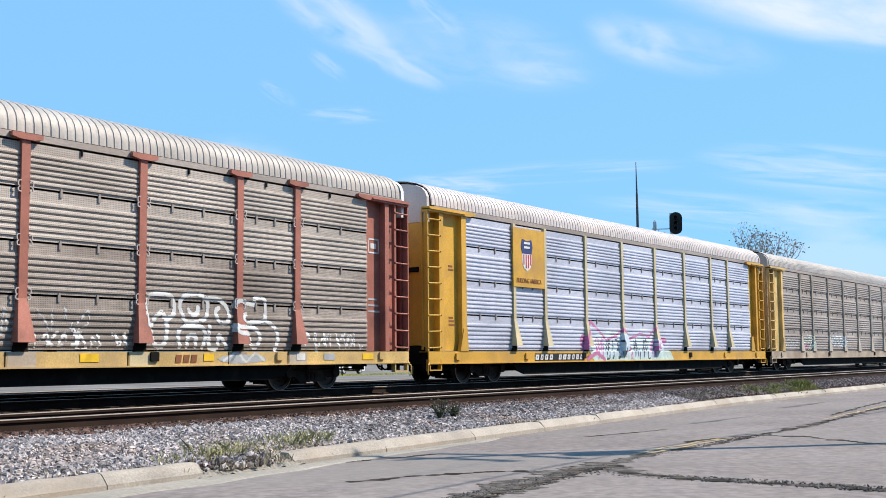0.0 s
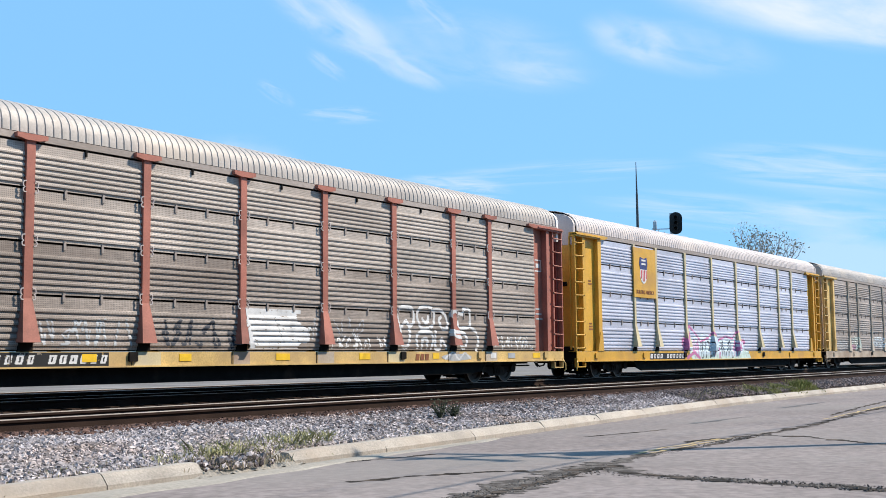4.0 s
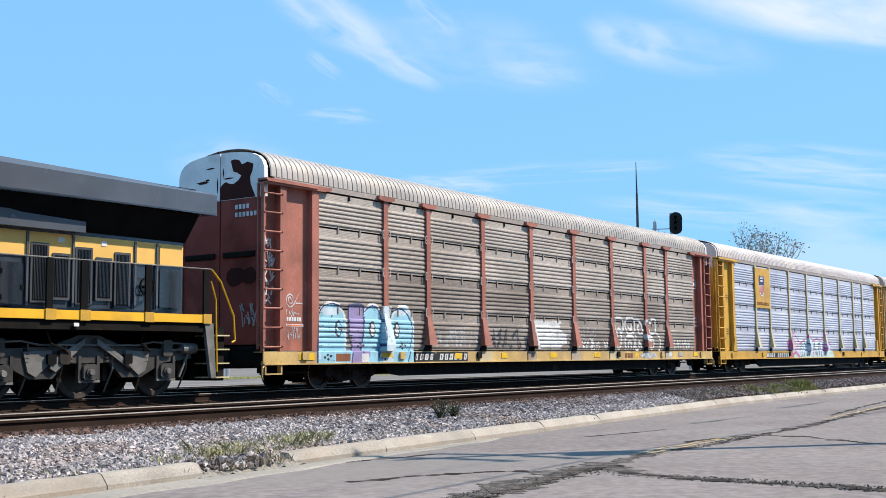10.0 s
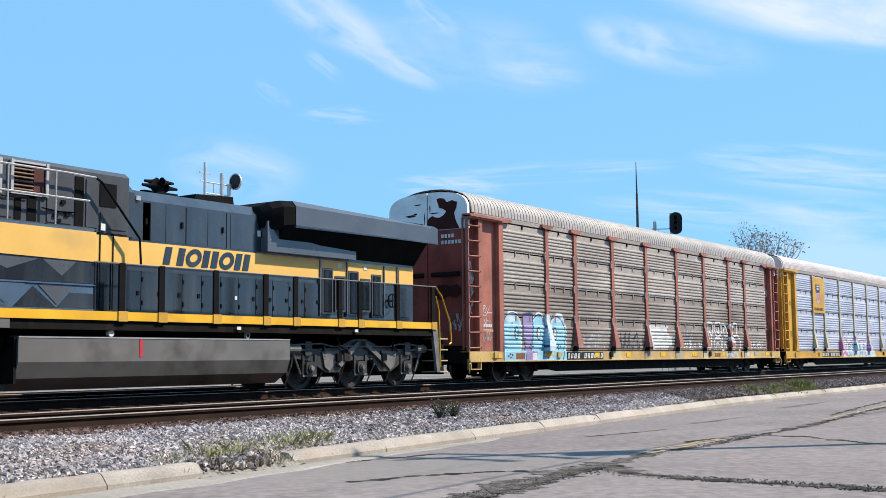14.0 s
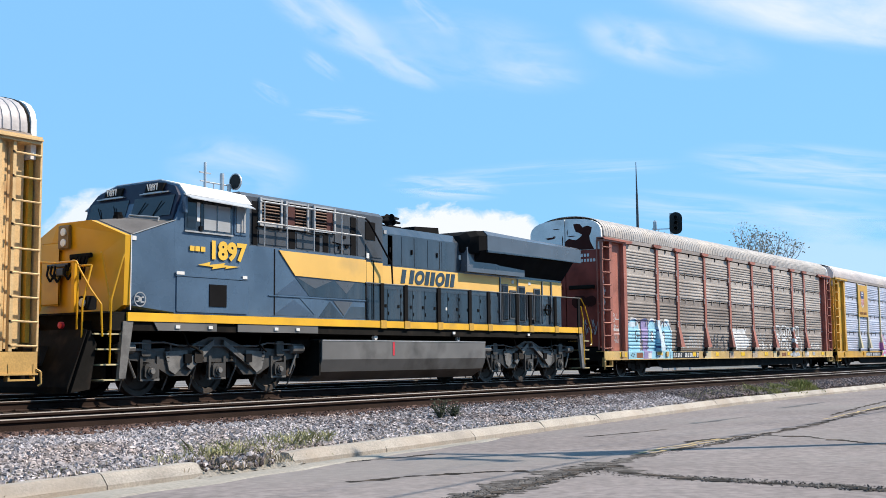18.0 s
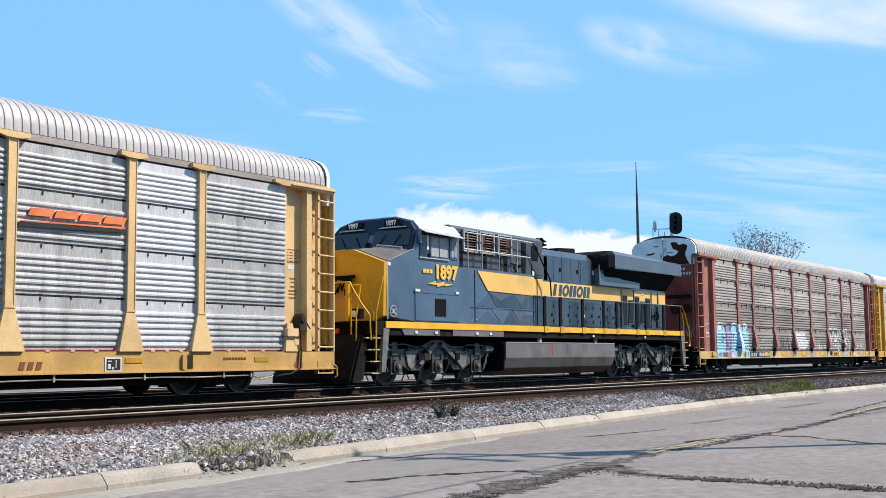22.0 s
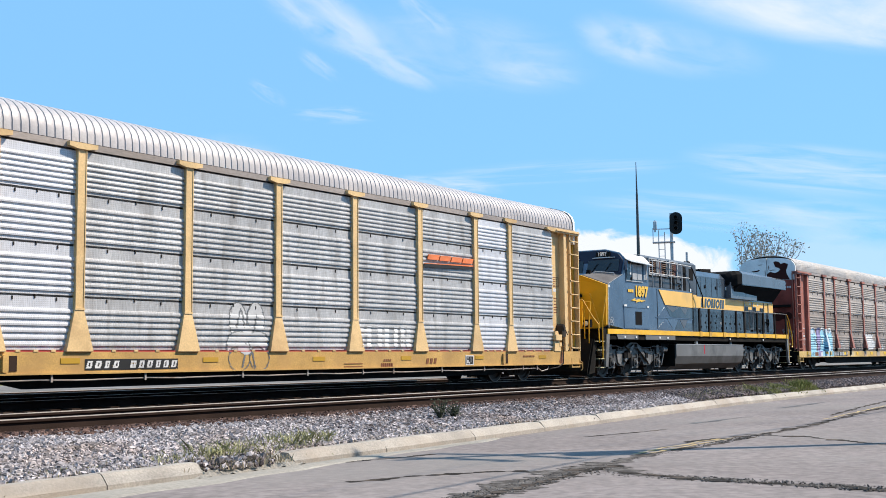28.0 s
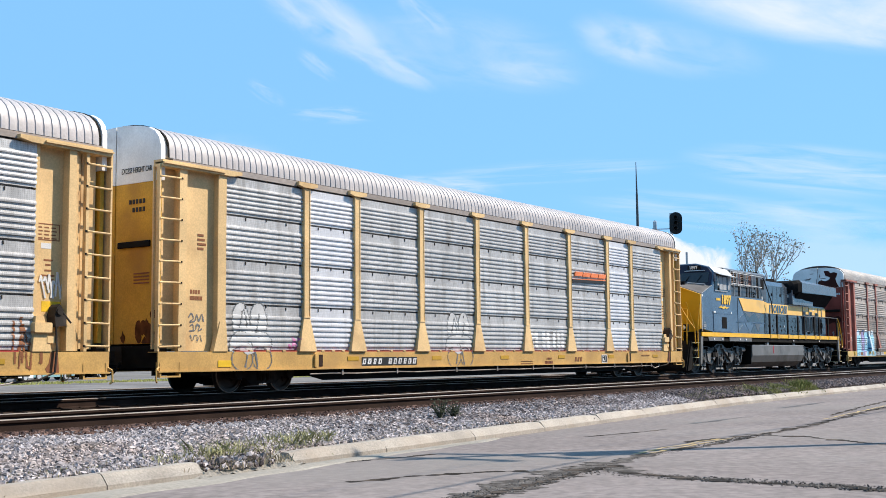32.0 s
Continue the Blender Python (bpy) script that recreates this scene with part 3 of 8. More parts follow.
def end_section(crown):
    """The end's outline: straight sides, round corners, a nearly flat top."""
    half = ((1.47, 0.0), (1.465, 0.32), (1.40, 0.54), (1.27, 0.72), (1.06, 0.85), (0.80, 0.92), (0.40, 0.98))
    near = [(-y, 5.12 + (crown - 5.12) * t) for y, t in half]
    return near + [(0.0, crown)] + [(-y, z) for y, z in reversed(near)]


def roof_mesh(x0, x1, material, crown):
    sec = np.array(roof_section(crown))
    ribs = int(round((x1 - x0) / 0.19))
    prof = [(0.0, -0.017), (0.06, -0.015), (0.12, 0.001), (0.5, 0.005), (0.86, 0.003), (0.96, -0.006)]
    xs, off = [], []
    for i in range(ribs):
        for a, d in prof:
            xs.append(x0 + (x1 - x0) * (i + a) / ribs)
            off.append(d)
    xs.append(x1), off.append(-0.012)
    c = np.array((0, 5.0))
    nrm = sec - c
    nrm /= np.linalg.norm(nrm, axis=1)[:, None]
    P = sec[None] + nrm[None] * np.array(off)[:, None, None]
    v = np.concatenate([np.repeat(np.array(xs)[:, None, None], len(sec), 1), P], -1)
    i = np.arange(v.shape[0] * v.shape[1]).reshape(v.shape[:2])
    q = np.stack([i[:-1, :-1], i[1:, :-1], i[1:, 1:], i[:-1, 1:]], -1).reshape(-1, 4)
    me = raw_mesh("roof", v.reshape(-1, 3), q, material)
    me.polygons.foreach_set("use_smooth", [True] * len(me.polygons))
    me.set_sharp_from_angle(angle=radians(40))
    return me


def wheelset_mesh(r, name="wheelset"):
    k = Kit()
    prof = [(0.0, -0.09), (0.11, -0.09), (0.12, -0.02), (r * 0.72, -0.015), (r * 0.78, -0.055), (r * 0.985, -0.06), (r, -0.05), (r + 0.003, 0.03), (r + 0.026, 0.045),
            (r + 0.024, 0.07), (r * 0.80, 0.075), (r * 0.74, 0.02), (0.12, 0.03), (0.085, 0.1), (0.0, 0.1)]
    k.lathe(prof, (0, -0.765, 0), "y", 32)
    k.lathe([(a, -b) for a, b in prof], (0, 0.765, 0), "y", 32)
    k.tube((0, -1.0, 0), (0, 1.0, 0), 0.08, 12)
    for i in range(4):      # casting marks, so that the turning shows
        a = i * math.pi / 2
        for s in (-1, 1):
            k.box(*(sorted((math.cos(a) * r * 0.45 - 0.02, math.cos(a) * r * 0.45 + 0.02))), s * 0.80 - 0.008, s * 0.80 + 0.008,
                  math.sin(a) * r * 0.45 - 0.02, math.sin(a) * r * 0.45 + 0.02)
    return k.mesh(name, WHEEL_STEEL, smooth=True)


CAR_WHEEL = wheelset_mesh(0.42)
# thin bright ring that paints the highlight onto the wheel's rim
RIM_GLINT = Kit().lathe([(0.400, -0.066), (0.424, -0.056), (0.424, -0.046), (0.400, -0.046), (0.400, -0.066)], (0, -0.765, 0), "y", 32).mesh("wheel_rim", RAIL_HEAD, smooth=True)
WHEELS = []         # (wheelset, its place in its truck, radius)


def car_truck(parent, x):
    """A two-axle freight truck: cast side frames, bolster, springs, brake gear, turning wheelsets."""
    k = Kit()
    for s in (-1, 1):
        y0, y1 = sorted((s * 0.93, s * 1.07))
        k.prism([(-1.08, 0.36), (-0.80, 0.30), (-0.62, 0.34), (-0.42, 0.20), (0.42, 0.20), (0.62, 0.34), (0.80, 0.30), (1.08, 0.36), (1.08, 0.58), (0.75, 0.62),
                 (0.42, 0.78), (-0.42, 0.78), (-0.75, 0.62), (-1.08, 0.58)], y0, y1, "y")
        for i in (-0.14, 0.0, 0.14):
            k.lathe([(0.055, z) for z in (0, 0.03, 0.06, 0.09, 0.12, 0.15, 0.18, 0.21, 0.24)], (i, s * 1.08, 0.27), "z", 8)
        for i in (-0.87, 0.87):
            k.lathe([(0.0, 0.0), (0.13, 0.0), (0.13, 0.06), (0.09, 0.1), (0.0, 0.1)], (i, s * 1.06 if s > 0 else -1.16, 0.43), "y", 14)
    k.box(-0.22, 0.22, -1.12, 1.12, 0.42, 0.66, bevel=0.03)
    for s in (-1, 1):       # brake beams, hangers and levers
        k.tube((s * 0.36, -0.9, 0.36), (s * 0.36, 0.9, 0.36), 0.05, 8)
        k.box(*sorted((s * 0.28, s * 0.36)), -0.72, -0.62, 0.18, 0.62).box(*sorted((s * 0.28, s * 0.36)), 0.62, 0.72, 0.18, 0.62)
        k.box(*sorted((s * 0.2, s * 0.26)), -0.1, 0.02, 0.24, 0.7)
    k.box(-0.35, 0.35, -0.6, 0.6, 0.14, 0.24)
    k.box(-0.55, -0.47, -0.95, 0.95, 0.30, 0.40).box(0.47, 0.55, -0.95, 0.95, 0.30, 0.40)
    truck = part("truck", k, TRUCK_STEEL, parent, "grimy cast steel two-axle truck", pose(x, 0, 0))
    for i in (-0.87, 0.87):
        w = part("wheelset", CAR_WHEEL, None, truck, "steel wheels on an axle", pose(i, 0, 0.42))
        WHEELS.append((w, (i, 0, 0.42), 0.42))
        part("wheel_rim", RIM_GLINT, None, w, "bright worn wheel rim")
    return truck


def coupler(parent, x, s, z=0.87):
    k = Kit()
    k.box(*sorted((x, x + s * 0.42)), -0.10, 0.10, z - 0.11, z + 0.11, bevel=0.02)
    k.prism([(x + s * 0.40, -0.16), (x + s * 0.62, -0.20), (x + s * 0.74, -0.05), (x + s * 0.66, 0.17), (x + s * 0.40, 0.16)], z - 0.15, z + 0.15, "z")
    k.box(*sorted((x - s * 0.5, x + s * 0.05)), -0.3, 0.3, z - 0.2, z + 0.2)
    c = part("coupler", k, TRUCK_STEEL, parent, "grimy knuckle coupler")
    h = Kit().pipe([(x + s * 0.1, -0.35, z - 0.15), (x + s * 0.3, -0.36, z - 0.38), (x + s * 0.5, -0.30, z - 0.42), (x + s * 0.62, -0.2, z - 0.30)], 0.028, 6)
    part("air_hose", h, BLACK_STEEL, c, "black rubber air hose")
    return c


def autorack(name, x, label, frame_m, sill_m, panel_m, roof_m, sill_z=0.52, end_low=None, end_top=None, crown=5.925, end_crown=5.80, gap_marks=False, post_m=None, post_w=0.105, caps=True, end_m=None, skirt=0.29, new_m=None):
    car = thing(name, pose(x, Y2, 0), label, "railway car", "freight train")
    post_m, end_m = post_m or frame_m, end_m or frame_m
    back, fore = -HALF - 0.1, HALF - 0.1        # the ends stand a little behind the posts' middle
    # underframe
    u = Kit()
    u.box(-8.6, 8.6, -0.36, 0.36, 0.33, 0.9).box(-13.2, 13.2, -0.33, 0.33, 0.55, 0.9)
    u.prism([(-9.0, 0.62), (-8.75, 0.36), (-8.2, skirt), (8.2, skirt), (8.75, 0.36), (9.0, 0.62), (9.0, 0.9), (-9.0, 0.9)], -1.38, -1.30, 'y')
    u.box(-7.2, -6.9, -1.2, 1.2, 0.40, 0.7).box(6.9, 7.2, -1.2, 1.2, 0.40, 0.7).box(-0.2, 0.2, -1.2, 1.2, 0.40, 0.7)
    u.box(-HALF, HALF, -1.45, 1.45, 0.86, 0.95)
    for i in range(-11, 12):
        u.box(i * 1.1 - 0.05, i * 1.1 + 0.05, -1.45, 1.45, 0.66, 0.9)
    u.box(-6.9, 6.9, -0.75, -0.45, 0.42, 0.62).box(-3.2, -1.6, -1.2, -0.6, 0.40, 0.72)
    u.lathe([(0.0, 0.0), (0.2, 0.02), (0.2, 0.9), (0.0, 0.92)], (2.0, -0.85, 0.58), "x", 12)
    u.pipe([(-12, -1.1, 0.5), (12, -1.1, 0.5)], 0.025, 6)
    part("underframe", u, BLACK_STEEL, car, "black oily underframe")
    # side sills
    for s in (-1, 1):
        k = Kit()
        k.prism([(s * (W - 0.09), sill_z), (s * W, sill_z), (s * W, 0.945), (s * (W - 0.32), 0.945), (s * (W - 0.32), 0.925), (s * (W - 0.03), 0.925), (s * (W - 0.03), sill_z + 0.03),
                 (s * (W - 0.09), sill_z + 0.03)], back, fore, "x")
        k.box(back, fore, *sorted((s * (W - 0.01), s * (W + 0.035))), sill_z - 0.012, sill_z + 0.02)
        sill = part("side_sill", k, sill_m, car, "weathered yellow side sill")
        for px in (-8.58, 8.70) if new_m else ():
            part("pocket", Kit().box(px - 0.22, px - 0.10, *sorted((s * (W - 0.01), s * (W + 0.05))), sill_z + 0.04, sill_z + 0.36, bevel=0.015), sill_m, sill)
            part("pocket", Kit().box(px - 0.08, px + 0.10, *sorted((s * (W - 0.01), s * (W + 0.012))), sill_z + 0.06, sill_z + 0.35), RAIL_RUST, sill)
        for px in () if new_m else (-12.3, -8.4, -4.6, 4.6, 8.4, 12.3):
            part("pocket", Kit().box(px - 0.11, px + 0.11, *sorted((s * (W - 0.01), s * (W + 0.05))), sill_z + 0.10, sill_z + 0.30, bevel=0.02), BLACK_STEEL if int(px * 10) % 3 else sill_m, sill)
    path = [Vector(p) for p in ((-0.02, 0.15), (0.045, 0.14), (0.065, 0.09), (0.055, 0.02), (0.015, 0.0), (0.055, -0.03), (0.06, -0.08), (0.04, -0.115), (-0.02, -0.12))]
    v, n = [], len(path)
    for i, p in enumerate(path):
        d = (path[min(i + 1, n - 1)] - path[max(i - 1, 0)]).normalized() * 0.013
        v += [(p.x - d.y, -0.012, p.y + d.x), (p.x + d.y, -0.012, p.y - d.x), (p.x + d.y, 0.012, p.y - d.x), (p.x - d.y, 0.012, p.y + d.x)]
    f = [(4 * i + j, 4 * i + (j + 1) % 4, 4 * i + 4 + (j + 1) % 4, 4 * i + 4 + j) for i in range(n - 1) for j in range(4)]
    loop = Kit().add(v, f + [(3, 2, 1, 0), (4 * n - 4, 4 * n - 3, 4 * n - 2, 4 * n - 1)])
    loop = loop.mesh("hinge_loop", ROOF_WHITE if panel_m is GALV_DIRTY else panel_m)
    loop.transform(Matrix.Diagonal((0.8, 1.0, 0.8, 1.0)))
    # posts with flared feet and T caps
    edges = [-EDGE] + list(POSTS) + [EDGE]
    for s in (-1, 1):
        for px in POSTS:
            k = Kit()
            w = post_w
            knee = 1.95 if gap_marks else 1.78
            k.box(px - w, px + w, *sorted((s * (W - 0.1), s * W)), knee, 4.97)
            if not gap_marks:       # rolled edges and the welded seam over the foot
                k.box(px - w, px - w + 0.02, *sorted((s * W, s * (W + 0.012))), knee, 4.97).box(px + w - 0.02, px + w, *sorted((s * W, s * (W + 0.012))), knee, 4.97)
                k.box(px - w - 0.01, px + w + 0.01, *sorted((s * W, s * (W + 0.015))), knee - 0.02, knee + 0.02)
            a = [(px - w, s * (W - 0.1), knee), (px + w, s * (W - 0.1), knee), (px + w, s * W, knee), (px - w, s * W, knee)]
            b = [(px - w - 0.21, s * (W - 0.1), 0.95), (px + w + 0.21, s * (W - 0.1), 0.95), (px + w + 0.21, s * (W + 0.05), 0.95), (px - w - 0.21, s * (W + 0.05), 0.95)]
            if gap_marks:
                b = [(px - w - 0.1, s * (W - 0.1), 1.12), (px + w + 0.1, s * (W - 0.1), 1.12), (px + w + 0.1, s * (W + 0.16), 1.12), (px - w - 0.1, s * (W + 0.16), 1.12)]
            k.loft(a, b)
            post = part("post", k, post_m, car)
            if gap_marks:
                # black box under the proud foot: the recess's shade put into the colour
                part("foot_bracket", Kit().box(px - w - 0.06, px + w + 0.06, *sorted((s * (W - 0.1), s * (W - 0.03))), 0.95, 1.12), BLACK_STEEL, post)
            c = Kit().prism([(px - 0.34, 5.0), (px - 0.34, 5.085), (px + 0.34, 5.085), (px + 0.34, 5.0), (px + 0.14, 4.96), (px - 0.14, 4.96)],
                            *sorted((s * (W - 0.1), s * (W + 0.045))), "y")
            if caps:
                part("post_cap", c, frame_m, post)
            if gap_marks and caps and s < 0:
                for z in (2.02, 3.04, 4.06):
                    for side, turn in ((-0.115, 180), (0.115, 0)):
                        part("hinge_loop", loop, None, post, at=pose(px + side, -W - 0.005, z, 0, 0, turn))
    # corrugated sheets, near side one by one, far side in bays
    for a, b in zip(edges, edges[1:]):
        a2, b2 = a + (0.10 if a != -EDGE else 0.0), b - (0.10 if b != EDGE else 0.0)
        for z0, z1 in BANDS:
            part("side_panel", side_panel(a2, b2, z0, z1, -1), GALV_GRIMY if panel_m is GALV_DIRTY and z0 < 3 else new_m if new_m and abs(b - a) < 2.1 else panel_m, car)
            part("side_panel", side_panel(a2, b2, z0, z1, 1), panel_m, car)
        # sheet added behind the panels, black on gap_marks cars as the gaps' shade
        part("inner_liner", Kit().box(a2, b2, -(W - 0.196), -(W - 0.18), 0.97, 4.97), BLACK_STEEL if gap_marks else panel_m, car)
    # little latches that hold the sheets
    latch = Kit().box(-0.02, 0.02, -W + 0.04, -W + 0.085, -0.10, 0.03).mesh("panel_latch", BLACK_STEEL if gap_marks and caps else panel_m)
    tab = Kit().box(-0.022, 0.022, -W + 0.05, -W + 0.09, -0.12, 0.05).box(-0.034, -0.022, -W + 0.05, -W + 0.075, -0.13, 0.02).mesh("panel_latch", GALV_DULL if gap_marks else panel_m)
    stud = Kit().box(-0.012, 0.012, -W + 0.06, -W + 0.09, -0.035, 0.035).mesh("panel_stud", TRUCK_STEEL)
    for z in (2.03, 3.045, 4.065):
        for a, b in zip(edges, edges[1:]):
            if panel_m is GALV_GREY:
                for t in (0.25, 0.5, 0.75):
                    part("panel_stud", stud, None, car, at=pose(a + (b - a) * t, 0, z - 0.07 + (0.04 if t == 0.5 else 0)))
                continue
            for t in (0.3, 0.62):
                part("panel_latch", tab, None, car, at=pose(a + (b - a) * t, 0, z))
    if gap_marks and caps:
        for a, b in zip(edges, edges[1:]):
            part("panel_latch", latch, None, car, at=pose(a + (b - a) * 0.46, 0, 4.93))
    # eave rail and roof
    for s in (-1, 1):
        part("eave_rail", Kit().prism([(s * (W - 0.14), 4.975), (s * (W - 0.055), 4.975), (s * (W - 0.055), 5.105), (s * (W - 0.14), 5.125)], -HALF + 0.3, HALF - 0.3, "x"), GALV_DULL, car)
    roof = part("roof", roof_mesh(back + 0.30, fore - 0.26, roof_m, crown), None, car, "ribbed arched roof of metal sheet")
    # ends: bulkhead plates, end doors, side plates, ladders
    for e in (-1, 1):
        x_out, x_in = (fore if e > 0 else back) - e * 0.08, e * EDGE
        sec = end_section(end_crown)
        for half in (-1, 1):
            pts = [p for p in sec if p[0] * half >= -1e-6]
            y_in, y_out = half * 0.02, half * 1.47
            out = [(y_in, END_SPLIT), (y_out, END_SPLIT)] + sorted([(p[0], p[1]) for p in pts if abs(p[0]) > 0.03], key=lambda p: -abs(p[0])) + [(y_in, end_crown - 0.005)]
            hood = part("end_door_top", Kit().prism(out, *sorted((x_out - e * 0.12, x_out)), "x"), end_top or WHITE_PAINT, car, "pale end door top")
            lowk = Kit().prism([(y_in, 1.12), (half * 1.40, 1.12), (half * 1.40, (END_SPLIT - 0.005)), (y_in, (END_SPLIT - 0.005))], *sorted((x_out - e * 0.10, x_out - e * 0.005)), "x")
            door = part("end_door", lowk, end_low or frame_m, car, "tall radial end door")
            part("door_bar", Kit().box(*sorted((x_out, x_out + e * 0.05)), *sorted((half * 0.15, half * 1.18)), 3.20, 3.34, bevel=0.02), BLACK_STEEL, door)
        pale = panel_m is GALV_GREY
        part("end_hood", Kit().loft([(x_out - e * 0.11, p[0] * 0.97, p[1]) for p in end_section(end_crown - 0.06)], [(x_out - e * 0.4, p[0] * 0.95, p[1]) for p in end_section(end_crown - 0.14)]), WHITE_PAINT if pale else BLACK_STEEL, car)
        inner, outer = roof_section(crown - 0.03), roof_section(crown + 0.018)
        xb = (fore - 0.26 if e > 0 else back + 0.30)
        band = Kit()
        for (p, q), (p2, q2) in zip(zip(inner, outer), zip(inner[1:], outer[1:])):
            band.loft([(xb - 0.03, *p), (xb - 0.03, *q), (xb - 0.03, *q2), (xb - 0.03, *p2)], [(xb + 0.03, *p), (xb + 0.03, *q), (xb + 0.03, *q2), (xb + 0.03, *p2)])
        if pale:
            part("roof_edge", band, BLACK_STEEL, car, "black edge strip of the roof")
        part("end_sill", Kit().box(*sorted((x_out, x_out - e * 0.2)), -1.5, 1.5, 0.6, 1.08), BLACK_STEEL, car)
        for s in (-1, 1):
            xa, xb = sorted((x_in, e * 12.9))
            deep = 0.155 if e < 0 else 0.20
            plate = part("end_plate", Kit().box(xa, xb, *sorted((s * (W - deep - 0.06), s * (W - deep))), 0.96, 4.98), end_m, car, "recessed end plate")
            stiles = ((-11.90, 0.125, 0.0), (-12.90, 0.02, 0.11), (-13.04, 0.09, 0.005)) if e < 0 else ((11.82, 0.04, 0.08), (12.57, 0.085, 0.0), (12.73, 0.045, 0.09))
            for px, wd, d in stiles:
                part("stile", Kit().box(px - wd, px + wd, *sorted((s * (W - 0.25), s * (W - d))), 0.96, 4.98), end_m, plate)
            for i in range(9 if e > 0 else 0):
                px = e * 12.80
                part("stile_clip", Kit().box(px - 0.02, px + 0.02, *sorted((s * (W - 0.2), s * (W - 0.10))), 1.2 + i * 0.42, 1.32 + i * 0.42), end_m, plate)
            if end_low is not MAROON:
                part("gusset", Kit().prism([(x_in - e * 0.06, 0.95), (e * 12.15, 0.95), (x_in + e * 0.18, 1.62), (x_in - e * 0.0, 1.62)], *sorted((s * (W - 0.1), s * (W + 0.02))), "y"), end_m, plate)
            part("head_beam", Kit().prism([(x_out + e * 0.05, 5.05), (e * (EDGE - 0.45), 5.05), (e * (EDGE - 0.45), 4.98), (e * (EDGE - 0.2), 4.93), (x_out + e * 0.05, 4.90)],
                                          *sorted((s * (W - 0.25), s * (W + 0.05))), "y").box(*sorted((e * (EDGE + 0.1), x_out + e * 0.05)), *sorted((s * (W - 0.2), s * (W + 0.09))), 4.965, 5.0), end_m, plate)
            x0, x1 = (12.93, 13.51) if e > 0 else (-13.13, -13.71)
            ladder = part("ladder", Kit().box(x0 - 0.035, x0 + 0.035, *sorted((s * (W - 0.10), s * W)), 0.95, 4.95)
                          .box(x1 - 0.022, x1 + 0.022, *sorted((s * (W - (0.42 if e > 0 else 0.10)), s * W)), 0.95, 4.95), end_m, car)
            part("ladder_back", Kit().box(*sorted((x0, x0 + (x1 - x0) * (0.6 if e > 0 else 0.98))), *sorted((s * (W - 0.26), s * (W - 0.22))), 1.0, 4.93), end_m, ladder)
            if e > 0:
                part("ladder_side", Kit().box(*sorted((x0 + (x1 - x0) * 0.6, x1)), *sorted((s * (W - 0.40), s * (W - 0.36))), 1.0, 4.93), end_m, ladder)
            for i in range(9):
                z = 1.06 + i * 0.455
                part("rung", Kit().tube((x0, s * (W - 0.0), z), (x1, s * (W - 0.0), z - 0.012), 0.02, 6), end_m, ladder)
                part("rung_bolt", Kit().box(*sorted((x0 - e * 0.05, x0 - e * 0.015)), *sorted((s * W, s * (W + 0.012))), z - 0.02, z + 0.02), BLACK_STEEL, ladder)
            # step pocket under the ladder
            a, b = sorted((x0 + e * 0.0, x1 - e * 0.08))
            part("step_pocket", Kit().box(a, b, *sorted((s * (W - 0.3), s * (W - 0.24))), 0.44, 0.70), BLACK_STEEL, ladder)
            part("stirrup_step", Kit().box(a - 0.04, a, *sorted((s * (W - 0.12), s * (W + 0.01))), 0.40, 0.72).box(b, b + 0.04, *sorted((s * (W - 0.12), s * (W + 0.01))), 0.40, 0.72)
                 .box(a, b, *sorted((s * (W - 0.12), s * (W + 0.01))), 0.40, 0.435), sill_m, ladder)
            part("grab_iron", Kit().pipe([(x1 - e * 0.02, s * W, 0.62), (x1 + e * 0.07, s * (W + 0.03), 0.56), (x1 + e * 0.08, s * (W + 0.03), 0.34), (x1 + e * 0.03, s * W, 0.30)], 0.022, 6), sill_m, ladder)
        coupler(car, x_out - e * 0.02, e)
        car_truck(car, e * 10.07)
    return car


red_car = autorack("autorack_car", 11.64, "autorack car with red posts and grimy galvanised sides", RED_PAINT, SILL_YEL, GALV_DIRTY, ROOF_GALV, 0.64, MAROON, WHITE_PAINT, gap_marks=True, post_w=0.095)
bright_car = autorack("autorack_car", 39.80, "autorack car with bright yellow posts and shiny galvanised sides", YEL_PAINT, YEL_PAINT, GALV_BRIGHT, ROOF_WHITE, 0.60, YEL_PAINT, ROOF_WHITE, gap_marks=True, post_m=PALE_POST, post_w=0.075, caps=False, skirt=0.22)
dull_car = autorack("autorack_car", 67.95, "autorack car with dull tan posts and weathered grey sides", TAN_PAINT, TAN_PAINT, GALV_DULL, ROOF_GALV, 0.60, TAN_PAINT, ROOF_GALV, post_m=PALE_TAN, post_w=0.08, caps=False, end_m=SILL_YEL, skirt=0.22)
buff_car = autorack("autorack_car", -38.95, "autorack car with faded yellow posts and clean galvanised sides", BUFF_PAINT, BUFF_SILL, GALV_GREY, ROOF_PALE, 0.52, END_YEL, WHITE_PAINT, crown=5.975, end_crown=5.94, skirt=0.24, new_m=GALV_NEW)
last_car = autorack("autorack_car", -67.45, "autorack car with faded yellow posts and stained galvanised sides", BUFF_PAINT, BUFF_SILL, GALV_GREY, ROOF_PALE, 0.52, END_YEL, WHITE_PAINT, crown=5.975, end_crown=5.94, skirt=0.24, new_m=GALV_NEW)
TRAIN = [(red_car, 11.64), (bright_car, 39.80), (dull_car, 67.95), (buff_car, -38.95), (last_car, -67.45)]


